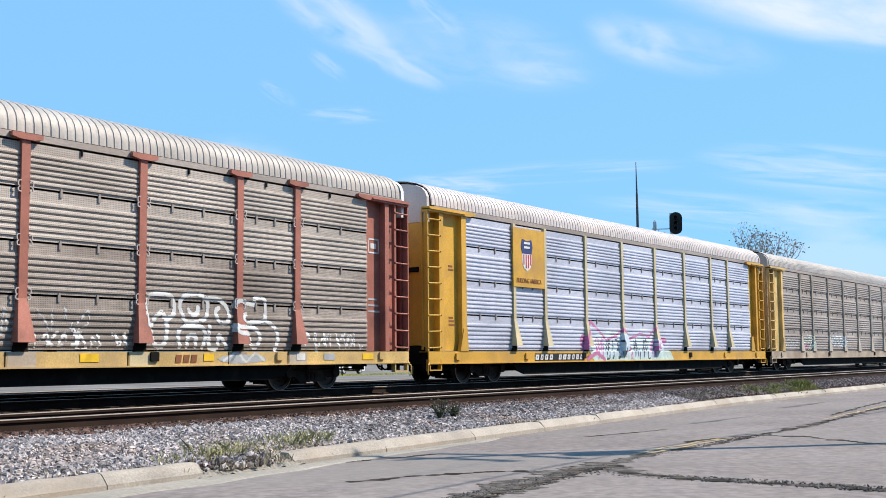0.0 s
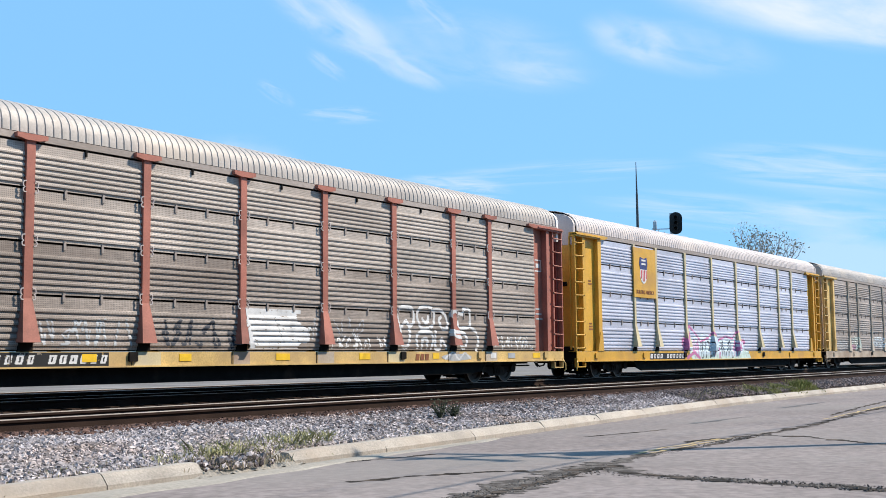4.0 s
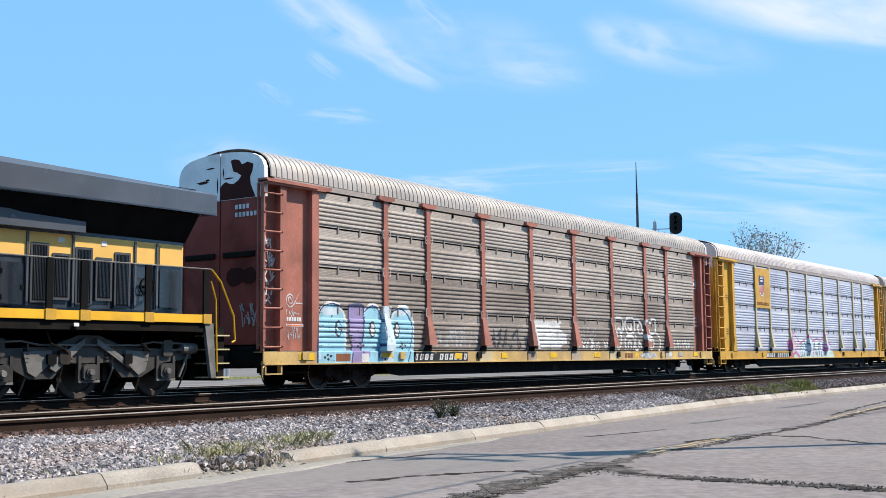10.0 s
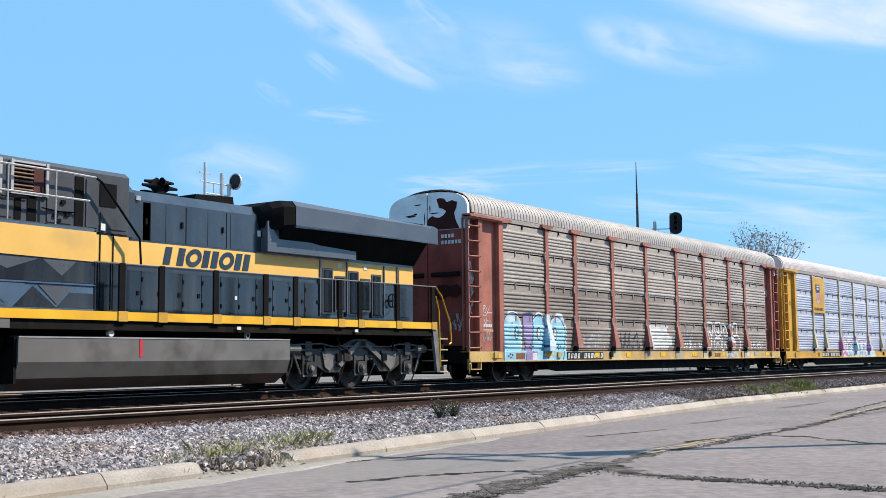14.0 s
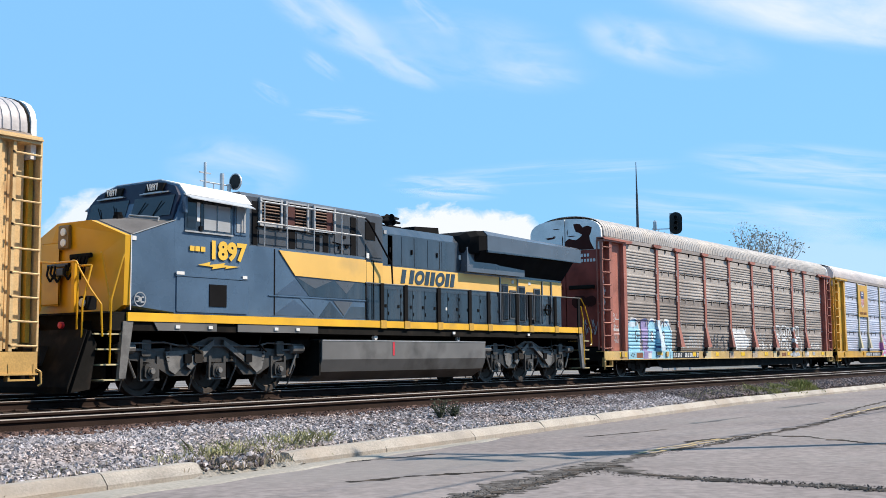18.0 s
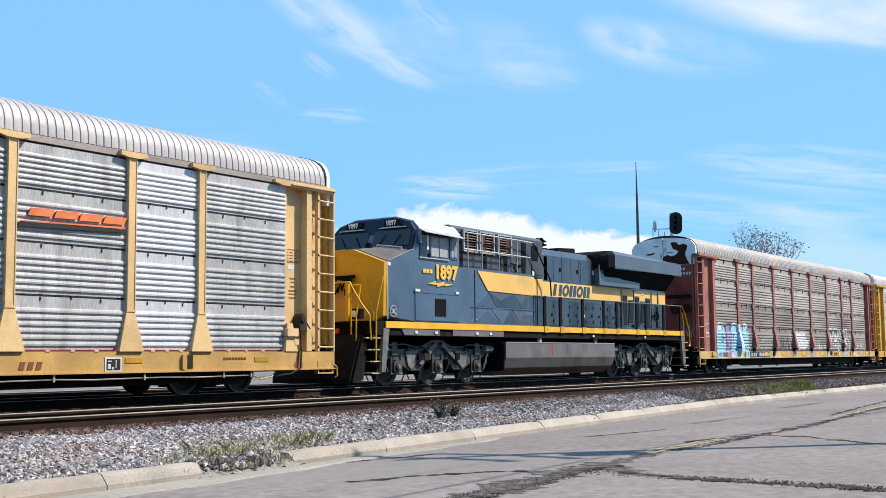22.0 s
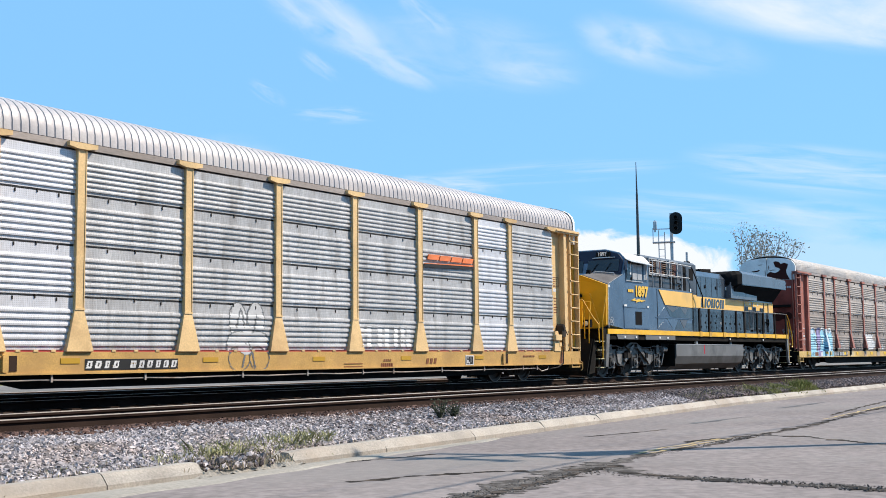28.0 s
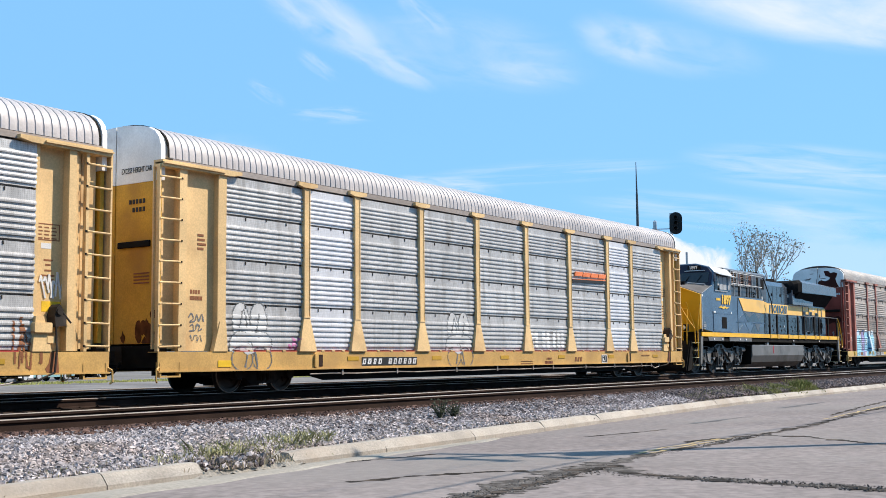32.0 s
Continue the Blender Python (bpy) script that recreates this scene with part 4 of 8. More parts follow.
# ---- locomotive ----
SLATE = mat("slate_blue_paint", (0.080, 0.132, 0.205), 0.28, 0, 0.2, 1.0, (0.052, 0.09, 0.145), 0.15, 0.8, 0.05, 60, fine=0.06)
NAVY = mat("dark_navy_paint", (0.020, 0.026, 0.037), 0.19, 0, 0.3, 1.0, (0.055, 0.06, 0.068), 0.3, 0.7, 0.05, 60, (3.0, 1, 0.35), fine=0.1, spec=0.9)
NOSE_YEL = mat("nose_yellow_paint", (0.62, 0.33, 0.01), 0.4, 0, 0.1, 1.0, (0.4, 0.22, 0.02), 0.1, 0.8, 0.05, 60)
GOLD = mat("gold_stripe_paint", (0.82, 0.50, 0.13), 0.42, 0, 0.1, 1.0, (0.55, 0.36, 0.13), 0.12, 0.8, 0.05, 60)
SILL_GOLD = mat("bright_sill_yellow", (0.84, 0.46, 0.025), 0.45, 0, 0.15, 1.5, (0.45, 0.26, 0.04), 0.2, 0.8, 0.05, 60)
HOOD_GREY = mat("sooty_hood_blue", (0.042, 0.053, 0.070), 0.20, 0, 0.35, 0.9, (0.022, 0.022, 0.025), 0.25, 0.5, 0.06, 60, (2.2, 1, 0.6), fine=0.1, spec=0.9)
RAD_GREY = mat("radiator_blue_grey", (0.085, 0.095, 0.115), 0.24, 0, 0.2, 0.9, (0.07, 0.075, 0.085), 0.2, 0.6, 0.05, 60, spec=0.8)
TANK_GREY = mat("fuel_tank_grey", (0.16, 0.155, 0.15), 0.42, 0, 0.25, 0.8, (0.05, 0.045, 0.04), 0.25, 0.9, 0.08, 60)
SOOT = mat("soot_black", (0.009, 0.009, 0.010), 0.9, 0, 0.3, 2, spec=0.08)
LOUVRE = mat("rusty_louvre", (0.16, 0.10, 0.075), 0.8, 0, 0.4, 3)
PALE_STEEL = mat("pale_steel", (0.42, 0.43, 0.44), 0.5, 0.3, 0.2, 3)
CREAM = mat("cream_lettering", (0.80, 0.49, 0.06), 0.5, 0, 0.08, 3)
LOCO_FRAME = mat("grey_truck_casting", (0.068, 0.064, 0.06), 0.45, 0.0, 0.5, 2, (0.05, 0.045, 0.04), 0.4, 1.5, 0.2, 40, fine=0.2)
LAMP_GLASS = mat("lamp_glass", (0.8, 0.8, 0.78), 0.15, 0, 0.05, 3)
RED_TAG = mat("red_sticker", (0.55, 0.03, 0.05), 0.5, 0, 0.15, 3)
BRONZE = mat("shaded_bronze_paint", (0.20, 0.12, 0.03), 0.5, 0, 0.15, 2)
GRID_GREY = mat("dusty_blue_grey", (0.075, 0.08, 0.09), 0.35, 0, 0.3, 1.2, (0.06, 0.06, 0.065), 0.3, 0.9, 0.08, 60, (2.0, 1, 0.6), fine=0.12)
DARK_RUST = mat("dark_rust_red", (0.075, 0.02, 0.018), 0.8, 0, 0.3, 3)
STEP_PALE = mat("worn_pale_step", (0.55, 0.48, 0.28), 0.6, 0, 0.25, 3)
SCREEN_NAVY = mat("deep_navy_paint", (0.012, 0.017, 0.04), 0.45, 0, 0.2, 2, spec=0.25)
DIAMOND_BLUE = mat("mid_slate_paint", (0.060, 0.095, 0.150), 0.28, 0, 0.15, 1.0, fine=0.06)
DIAMOND_GREY = mat("grey_slate_paint", (0.095, 0.108, 0.128), 0.3, 0, 0.15, 1.0, fine=0.06)
TOP_GREY = mat("anti_glare_grey", (0.155, 0.145, 0.14), 0.8, 0, 0.25, 1.5, (0.11, 0.10, 0.095), 0.3, 1.2, 0.1, 60, fine=0.15, spec=0.1)
# pale grey that stands for the light seen in the cab's side panes
PANE_LIGHT = mat("pale_cab_lining", (0.36, 0.38, 0.40), 0.6, 0, 0.15, 2)
# paler than LOCO_FRAME: highlights on the castings are put into this colour
BRIGHT_STEEL = mat("dusty_bright_casting", (0.20, 0.193, 0.185), 0.5, 0.1, 0.35, 3, (0.08, 0.075, 0.07), 0.3, 2.0, 0.15, 40, fine=0.2)
WHITE_TAG = mat("white_sticker", (0.75, 0.74, 0.72), 0.5, 0, 0.1, 3)


def glass(name, tint, clear=0.55):
    m = bpy.data.materials.new(name)
    m.use_nodes = True
    b = m.node_tree.nodes["Principled BSDF"]
    b.inputs["Base Color"].default_value = (*tint, 1)
    b.inputs["Roughness"].default_value, b.inputs["IOR"].default_value = 0.04, 1.5
    b.inputs["Transmission Weight"].default_value = clear
    return m


CAB_GLASS = glass("tinted_cab_glass", (0.02, 0.026, 0.035), 0.25)

locomotive = thing("locomotive", pose(-13.75, Y2, 0), "slate-blue and navy diesel locomotive with a yellow nose and gold stripe", "locomotive", "freight train")
TRAIN.append((locomotive, -13.75))


def lp(name, kit, mats, label="", parent=None, smooth=False):
    """A part of the locomotive, built from its front coupler backwards."""
    if not isinstance(kit, bpy.types.Mesh):
        kit.v = [(p[0] - 11.15, p[1], p[2]) for p in kit.v]
    else:
        kit.transform(Matrix.Translation((-11.15, 0, 0)))
    return part(name, kit, mats, parent or locomotive, label, smooth=smooth)


def build_body():
    k = Kit().box(1.2, 21.3, -1.5, 1.5, 1.38, 1.72)
    k.box(0.75, 21.6, -0.9, 0.9, 0.95, 1.4)
    lp("main_frame", k, BLACK_STEEL, "black main frame")
    for s in (-1, 1):
        sill = lp("walkway_edge", Kit().box(1.6, 21.15, *sorted((s * 1.49, s * 1.545)), 1.575, 1.755), SILL_GOLD, "bright yellow walkway edge")
        lp("skirt", Kit().prism([(2.3, 1.57), (4.1, 1.57), (4.1, 1.39), (2.42, 1.39)], *sorted((s * 1.46, s * 1.53)), "y"), TANK_GREY)
        lp("skirt", Kit().prism([(4.75, 1.57), (7.5, 1.57), (7.5, 1.39), (4.75, 1.39)], *sorted((s * 1.46, s * 1.53)), "y"), TANK_GREY)
        for x in (2.95, 6.0, 6.75, 3.9, 13.4, 17.6):
            lp("reflector", Kit().box(x - 0.06, x + 0.06, *sorted((s * 1.53, s * 1.552)), 1.44, 1.51), WHITE_TAG, parent=sill)
    lp("walkway", Kit().box(1.0, 21.3, -1.49, 1.49, 1.722, 1.76), BLACK_STEEL)
    # nose: house-shaped front, rising to the cab
    front = [(-1.2, 1.76), (-1.52, 1.9), (-1.55, 3.34), (-0.55, 3.72), (0.55, 3.72), (1.55, 3.34), (1.52, 1.9), (1.2, 1.76)]
    f3 = [(1.50 + (0.0 if abs(y) > 1 else -0.10), y, z) for y, z in front]
    f4 = [(1.66 + (0.0 if abs(y) > 1 else -0.10), y, z) for y, z in front]
    lp("nose", Kit().loft(f3, f4), NOSE_YEL, "yellow nose front", smooth=False)
    back = [(-1.3, 1.76), (-1.55, 1.78), (-1.55, 3.76), (-0.55, 3.92), (0.55, 3.92), (1.55, 3.76), (1.55, 1.78), (1.3, 1.76)]
    n2 = [(1.66, y, z) for y, z in front]
    n2 = [(1.66 + (0.0 if abs(y) > 1 else -0.09), y, z) for y, z in front]
    lp("nose_body", Kit().loft(n2, [(2.86, y, z) for y, z in back]), SLATE, "slate blue nose sides")
    for s in (-1, 1):
        top = [(1.70, s * 1.53, 3.37), (1.60, s * 0.55, 3.735), (2.84, s * 0.55, 3.925), (2.84, s * 1.53, 3.765)]
        lp("anti_glare_panel", Kit().loft([(x, y, z + 0.006) for x, y, z in top], [(x, y, z - 0.01) for x, y, z in top]), TOP_GREY, "dull grey anti-glare paint on the nose top")
    lp("nose_edge", Kit().box(1.645, 1.665, -1.558, -1.545, 1.80, 3.36), WHITE_TAG)
    lp("nose_tag", Kit().box(1.67, 1.78, -1.562, -1.545, 3.25, 3.34), WHITE_TAG, "small white tag on the nose corner")
    lp("nose_seam", Kit().prism([(1.70, 3.372), (2.84, 3.772), (2.84, 3.785), (1.70, 3.387)], -1.556, -1.52, "y"), PALE_STEEL)
    lp("bell", Kit().box(2.05, 2.2, -0.62, -0.46, 3.72, 3.9, bevel=0.03).tube((2.12, -0.54, 3.88), (2.12, -0.54, 3.95), 0.09, 10), SOOT, "small black fitting on the nose top")
    lp("nose_grab", Kit().pipe([(2.3, -0.65, 3.80), (2.32, -0.66, 3.90), (2.55, -1.35, 3.82), (2.53, -1.36, 3.73)], 0.018, 6), PALE_STEEL)
    # cab
    cab = Kit()
    rim = ((1.55, 4.36), (1.33, 4.60), (0.72, 4.76), (-0.72, 4.76), (-1.33, 4.60), (-1.55, 4.36))
    sec = lambda x, t: [(x, y, z) for y, z in ((-1.55, 1.76), (1.55, 1.76))] + [(x, y, z + t) for y, z in rim]
    low = [(-1.55, 1.76), (1.55, 1.76), (1.55, 3.76), (1.33, 3.82), (0.72, 3.90), (-0.72, 3.90), (-1.33, 3.82), (-1.55, 3.76)]
    front_x = [2.82, 2.82, 2.82, 2.82, 2.82, 2.82, 2.82, 2.82]
    a = [(x, y, z) for x, (y, z) in zip(front_x, low)]
    b = [(2.9 if z < 2 else 3.10, y, z) for _, y, z in sec(3.10, 0.0)]
    c = sec(5.08, -0.04)
    cab.add(a + b + c, [tuple(range(7, -1, -1)), tuple(range(16, 24))] + [(8 * r + i, 8 * r + (i + 1) % 8, 8 * r + 8 + (i + 1) % 8, 8 * r + 8 + i) for r in (0, 1) for i in range(8)])
    cabp = lp("cab", cab, SLATE, "slate blue cab")
    edge = [(y * 1.012, z + 0.02) for y, z in reversed(rim)]
    lp("cab_roof", Kit().loft([(3.12, y, z) for y, z in edge], [(5.14, y, z - 0.04) for y, z in edge]), WHITE_TAG, "sunlit white cab roof", parent=cabp)

    # windscreens, leaning back
    def slanted(y0, y1, z0, z1, out, thick=0.03):
        x = lambda z: 2.82 + (z - 3.80) * 0.32 - out
        return Kit().loft([(x(z0), y0, z0), (x(z0), y1, z0), (x(z1), y1, z1), (x(z1), y0, z1)], [(x(z0) + thick, y0, z0), (x(z0) + thick, y1, z0), (x(z1) + thick, y1, z1), (x(z1) + thick, y0, z1)])
    lp("windscreen_band", Kit().loft([(2.79 + (z - 3.80) * 0.32, y, z) for y, z in ((-1.50, 3.80), (1.50, 3.80), (1.50, 4.34), (1.30, 4.57), (0.70, 4.73), (-0.70, 4.73), (-1.30, 4.57), (-1.50, 4.34))],
                                     [(2.86 + (z - 3.80) * 0.32, y, z) for y, z in ((-1.50, 3.80), (1.50, 3.80), (1.50, 4.34), (1.30, 4.57), (0.70, 4.73), (-0.70, 4.73), (-1.30, 4.57), (-1.50, 4.34))]),
       SCREEN_NAVY, "dark navy band round the windscreens", parent=cabp)
    for s in (-1, 1):
        scr = lp("windscreen", slanted(*sorted((s * 0.10, s * 1.40)), 3.90, 4.36, 0.05), CAB_GLASS, "dark tinted windscreen", parent=cabp)
        lp("windscreen_brow", slanted(*sorted((s * 0.28, s * 1.20)), 4.43, 4.455, 0.11, 0.10), PALE_STEEL, parent=cabp)
        for y in (0.32, 0.86):
            lp("wiper", Kit().tube((2.80, s * y, 3.92), (2.87, s * (y + 0.22), 4.24), 0.012, 5), SOOT, parent=cabp)
        nb = lp("number_board", slanted(*sorted((s * 0.40, s * 0.98)), 4.47, 4.67, 0.09, 0.09), BLACK_STEEL, "black number board", parent=cabp)
        lp("number_board_rim", slanted(*sorted((s * 0.37, s * 1.01)), 4.45, 4.47, 0.10, 0.1), PALE_STEEL, parent=cabp)
        me = writing("1897", 0.20, WHITE_TAG, "board_number", 0, 0.006, 0.95)
        me.transform(Matrix.Translation((2.925, s * 0.69, 4.57)) @ pose(0, 0, 0, 0, -17.7, 0) @ pose(0, 0, 0, 0, 0, -90))
        lp("board_number", me, None, parent=cabp)
    # side windows with frame and sun visor
    for s in (-1, 1):
        y = lambda d: sorted((s * (1.55 + d), s * (1.55 + d + 0.02)))
        lp("window_frame", Kit().box(3.10, 4.50, *y(0.0), 3.57, 4.34, bevel=0.03), NAVY, "dark side window frame", parent=cabp)
        lp("window_frame", Kit().box(4.58, 4.99, *y(0.0), 3.60, 4.30, bevel=0.03), SLATE, parent=cabp)
        lp("window_sill", Kit().box(3.08, 4.53, *y(0.02), 3.545, 3.58), PALE_STEEL, parent=cabp)
        lp("side_window", Kit().box(3.15, 3.40, *y(0.012), 3.64, 4.28), CAB_GLASS, "tinted side window", parent=cabp)
        lp("side_window", Kit().box(3.54, 3.62, *y(0.012), 3.64, 4.28), CAB_GLASS, parent=cabp)
        lp("window_blind", Kit().box(3.64, 4.44, *y(0.010), 3.63, 4.20), PANE_LIGHT, "pale sliding window", parent=cabp)
        lp("window_post", Kit().box(4.02, 4.04, *y(0.02), 3.63, 4.20), NAVY, parent=cabp)
        lp("side_window", Kit().box(4.64, 4.93, *y(0.012), 3.66, 4.24), PANE_LIGHT, parent=cabp)
        # white strip painted as a bright reflection on the glass
        lp("window_bar", Kit().box(3.43, 3.52, *y(0.012), 3.80, 4.22), WHITE_TAG, parent=cabp)
        lp("window_hook", Kit().box(3.5, 3.58, *y(0.03), 3.58, 3.70), SOOT, parent=cabp)
        lp("sun_visor", Kit().loft([(3.06, s * 1.55, 4.38), (5.02, s * 1.55, 4.35), (5.02, s * 1.80, 4.22), (3.06, s * 1.80, 4.27)],
                                   [(3.06, s * 1.55, 4.36), (5.02, s * 1.55, 4.33), (5.02, s * 1.80, 4.20), (3.06, s * 1.80, 4.25)]), PALE_STEEL, "sun visor over the side window", parent=cabp)
        lp("mirror", Kit().box(3.02, 3.08, *sorted((s * 1.56, s * 1.66)), 3.95, 4.30), SLATE, parent=cabp)
        lp("grab_rail", Kit().pipe([(4.82, s * 1.6, 4.1), (4.82, s * 1.62, 4.05), (4.82, s * 1.62, 3.7), (4.82, s * 1.6, 3.66)], 0.014, 5), PALE_STEEL, parent=cabp)
        lp("battery_door", Kit().box(2.88, 5.02, *y(0.0), 1.80, 2.56, bevel=0.02), SLATE, parent=cabp)
        lp("drip_rail", Kit().box(2.84, 5.05, *y(0.01), 2.57, 2.61), SLATE, parent=cabp)
        lp("dark_vent", Kit().box(3.82, 4.34, *y(0.015), 1.94, 2.43), SOOT, "dark square vent", parent=cabp)
        lp("marker_tag", Kit().box(2.86, 3.08, *y(0.02), 2.60, 2.67), WHITE_TAG, parent=cabp)
        lp("marker_tag", Kit().box(4.84, 4.98, *y(0.02), 2.60, 2.67), WHITE_TAG, parent=cabp)
    # nose fittings
    lp("headlight", Kit().box(1.34, 1.42, 0.10, 0.44, 3.14, 3.66, bevel=0.03), BRONZE, "twin headlight panel on the nose")
    for z in (3.28, 3.51):
        lp("headlight_lens", Kit().lathe([(0.0, -0.03), (0.085, -0.02), (0.085, 0.03), (0.0, 0.03)], (1.33, 0.25, z), "x", 14), LAMP_GLASS)
    for y in (-1.05, 1.05):
        lp("ditch_light", Kit().box(0.86, 1.1, y - 0.13, y + 0.13, 1.80, 2.08, bevel=0.03), SOOT, "ditch light")
        lp("ditch_lens", Kit().lathe([(0.0, -0.03), (0.09, -0.02), (0.09, 0.03), (0.0, 0.03)], (0.85, y, 1.94), "x", 14), LAMP_GLASS)
    mu = lp("cable_receptacle", Kit().box(1.34, 1.42, -0.62, 0.05, 2.92, 3.02, bevel=0.02).box(1.32, 1.42, -0.45, -0.25, 2.80, 2.95, bevel=0.03), SOOT, "black cable receptacle on the nose")
    for y, d in ((-0.58, 0.45), (-0.48, 0.50), (-0.36, 0.36), (-0.22, 0.42), (-0.06, 0.3)):
        lp("jumper_hose", Kit().pipe([(1.33, y, 2.95), (1.27, y + 0.02, 2.98 - d * 0.55), (1.29, y + 0.10, 2.97 - d), (1.35, y + 0.16, 3.0 - d * 0.7)], 0.024, 5), SOOT, parent=mu)
    hs = lp("hose_rack", Kit().box(1.33, 1.42, 0.10, 0.80, 2.76, 2.84, bevel=0.02).box(1.30, 1.40, 0.22, 0.44, 2.56, 2.74, bevel=0.03), LOCO_FRAME, "hose rack on the nose")
    for y, d in ((0.14, 0.32), (0.5, 0.36), (0.62, 0.28), (0.74, 0.34)):
        lp("jumper_hose", Kit().pipe([(1.33, y, 2.80), (1.27, y - 0.03, 2.80 - d * 0.6), (1.29, y - 0.12, 2.80 - d), (1.35, y - 0.2, 2.84 - d * 0.6)], 0.024, 5), SOOT, parent=hs)
    for y in (-0.63, 0.2):
        lp("hose_cap", Kit().lathe([(0.0, -0.04), (0.07, -0.03), (0.07, 0.04), (0.0, 0.04)], (0.66, y, 1.49), "x", 12), RED_TAG, "red hose cap")
    lp("front_rail", Kit().pipe([(0.74, -0.25, 2.78), (0.72, -1.0, 2.78), (0.72, -1.06, 2.70), (0.72, -1.06, 1.4)], 0.022, 6).pipe([(0.72, -1.06, 2.68), (0.86, -1.3, 2.2), (0.98, -1.48, 1.9), (1.0, -1.5, 1.25)], 0.022, 6)
       .pipe([(0.73, -0.3, 2.78), (0.73, 0.18, 2.82), (0.73, 0.16, 1.8)], 0.022, 6).box(0.70, 0.76, -0.98, -0.88, 1.75, 2.76), NOSE_YEL, "yellow front platform rail")
    lp("nose_door", Kit().box(1.37, 1.41, 0.45, 1.05, 1.95, 3.3, bevel=0.03), NOSE_YEL)
    for y in (-1.45,):
        lp("grab_rail", Kit().pipe([(1.38, -0.95, 3.02), (1.35, -1.0, 2.98), (1.3, -1.35, 1.95), (1.28, -1.36, 1.25)], 0.02, 6), NOSE_YEL)
    # grid section behind the cab: wide box with louvres, walkway rails
    g = Kit().box(5.10, 9.45, -1.46, 1.46, 1.76, 3.40)
    lp("aux_cabinet", g, SLATE, "slate blue equipment cabinet")
    gsec = ((-1.25, 3.40), (1.25, 3.40), (1.25, 4.60), (1.12, 4.70), (-1.12, 4.70), (-1.25, 4.60))
    lp("grid_box", Kit().loft([(5.15, y, z) for y, z in gsec], [(10.45, y, z - 0.02) for y, z in gsec]), GRID_GREY, "dynamic brake grid housing")
    for n, (x0, x1, z0, z1) in enumerate(((5.74, 6.40, 3.98, 4.56), (6.63, 7.35, 3.98, 4.56), (7.66, 8.38, 4.00, 4.56))):
        lv = lp("grid_opening", Kit().box(x0, x1, -1.262, -1.248, z0, z1), SOOT)
        xa, xb = (x0, x1) if n == 0 else (x0 + 0.30, x1) if n == 1 else (x0, x1 - 0.26)
        for i in range(7):
            z = z0 + 0.03 + i * 0.078
            lp("louvre", Kit().prism([(-1.266, z), (-1.30, z + 0.012), (-1.262, z + 0.045), (-1.258, z + 0.04)], xa + 0.01, xb - 0.01, "x"), LOUVRE, parent=lv)
        if n:
            lp("shutter", Kit().box(*((x0 + 0.02, xa) if n == 1 else (xb, x1 - 0.02)), -1.275, -1.255, z0, z1), DARK_RUST, parent=lv)
        lp("opening_frame", Kit().box(x0 - 0.06, x0, -1.31, -1.25, z0 - 0.05, z1 + 0.05).box(x1, x1 + 0.06, -1.31, -1.25, z0 - 0.05, z1 + 0.05)
           .box(x0, x1, -1.30, -1.25, z1, z1 + 0.04).box(x0, x1, -1.30, -1.25, z0 - 0.05, z0), PALE_STEEL, parent=lv)
    for x0, x1, z0, z1 in ((5.46, 5.64, 3.46, 4.50), (6.74, 6.95, 3.46, 3.94), (7.72, 7.86, 3.47, 3.90), (8.0, 8.20, 3.46, 3.96), (9.09, 9.30, 3.45, 4.46), (9.70, 10.12, 3.92, 4.40)):
        lp("dark_slot", Kit().box(x0, x1, -1.264, -1.25, z0, z1), SOOT)
    for x0, x1, z0, z1 in ((5.68, 6.66, 3.50, 3.84), (7.0, 7.68, 3.50, 3.86), (8.44, 9.02, 3.48, 4.42), (9.36, 9.66, 3.46, 4.46), (9.72, 10.40, 3.46, 3.82)):
        lp("cover_plate", Kit().box(x0, x1, -1.268, -1.25, z0, z1, bevel=0.02), GRID_GREY)
    for x0, x1, z in ((5.6, 6.7, 3.90), (7.0, 8.0, 3.90), (8.3, 9.1, 3.72)):
        lp("conduit", Kit().pipe([(x0, -1.29, z + 0.02), ((x0 + x1) / 2, -1.30, z - 0.02), (x1, -1.29, z)], 0.014, 5), SOOT)
    for x, z in ((8.62, 3.62), (8.80, 3.9), (8.7, 3.52), (8.9, 3.66)):
        lp("fitting", Kit().box(x - 0.05, x + 0.05, -1.30, -1.26, z - 0.04, z + 0.04, bevel=0.01), SOOT)
    lp("grid_base", Kit().box(5.3, 9.5, -1.34, -1.25, 3.40, 3.44), RAD_GREY)
    rails = Kit().pipe([(5.55, -1.45, 4.48), (8.7, -1.45, 4.47), (9.45, -1.45, 4.45)], 0.022, 6)
    rails.pipe([(5.45, -1.45, 3.98), (9.3, -1.45, 3.96)], 0.022, 6)
    for x in (5.68, 6.46, 7.44, 8.5):
        rails.pipe([(x, -1.45, 3.42), (x, -1.45, 4.50)], 0.02, 6)
    lp("upper_handrail", rails, PALE_STEEL, "pale upper handrail")
    lp("stay_rail", Kit().pipe([(9.45, -1.45, 4.45), (9.62, -1.45, 4.36), (10.58, -1.46, 3.30), (10.62, -1.46, 2.75)], 0.026, 6), SOOT, "dark slanting stay")
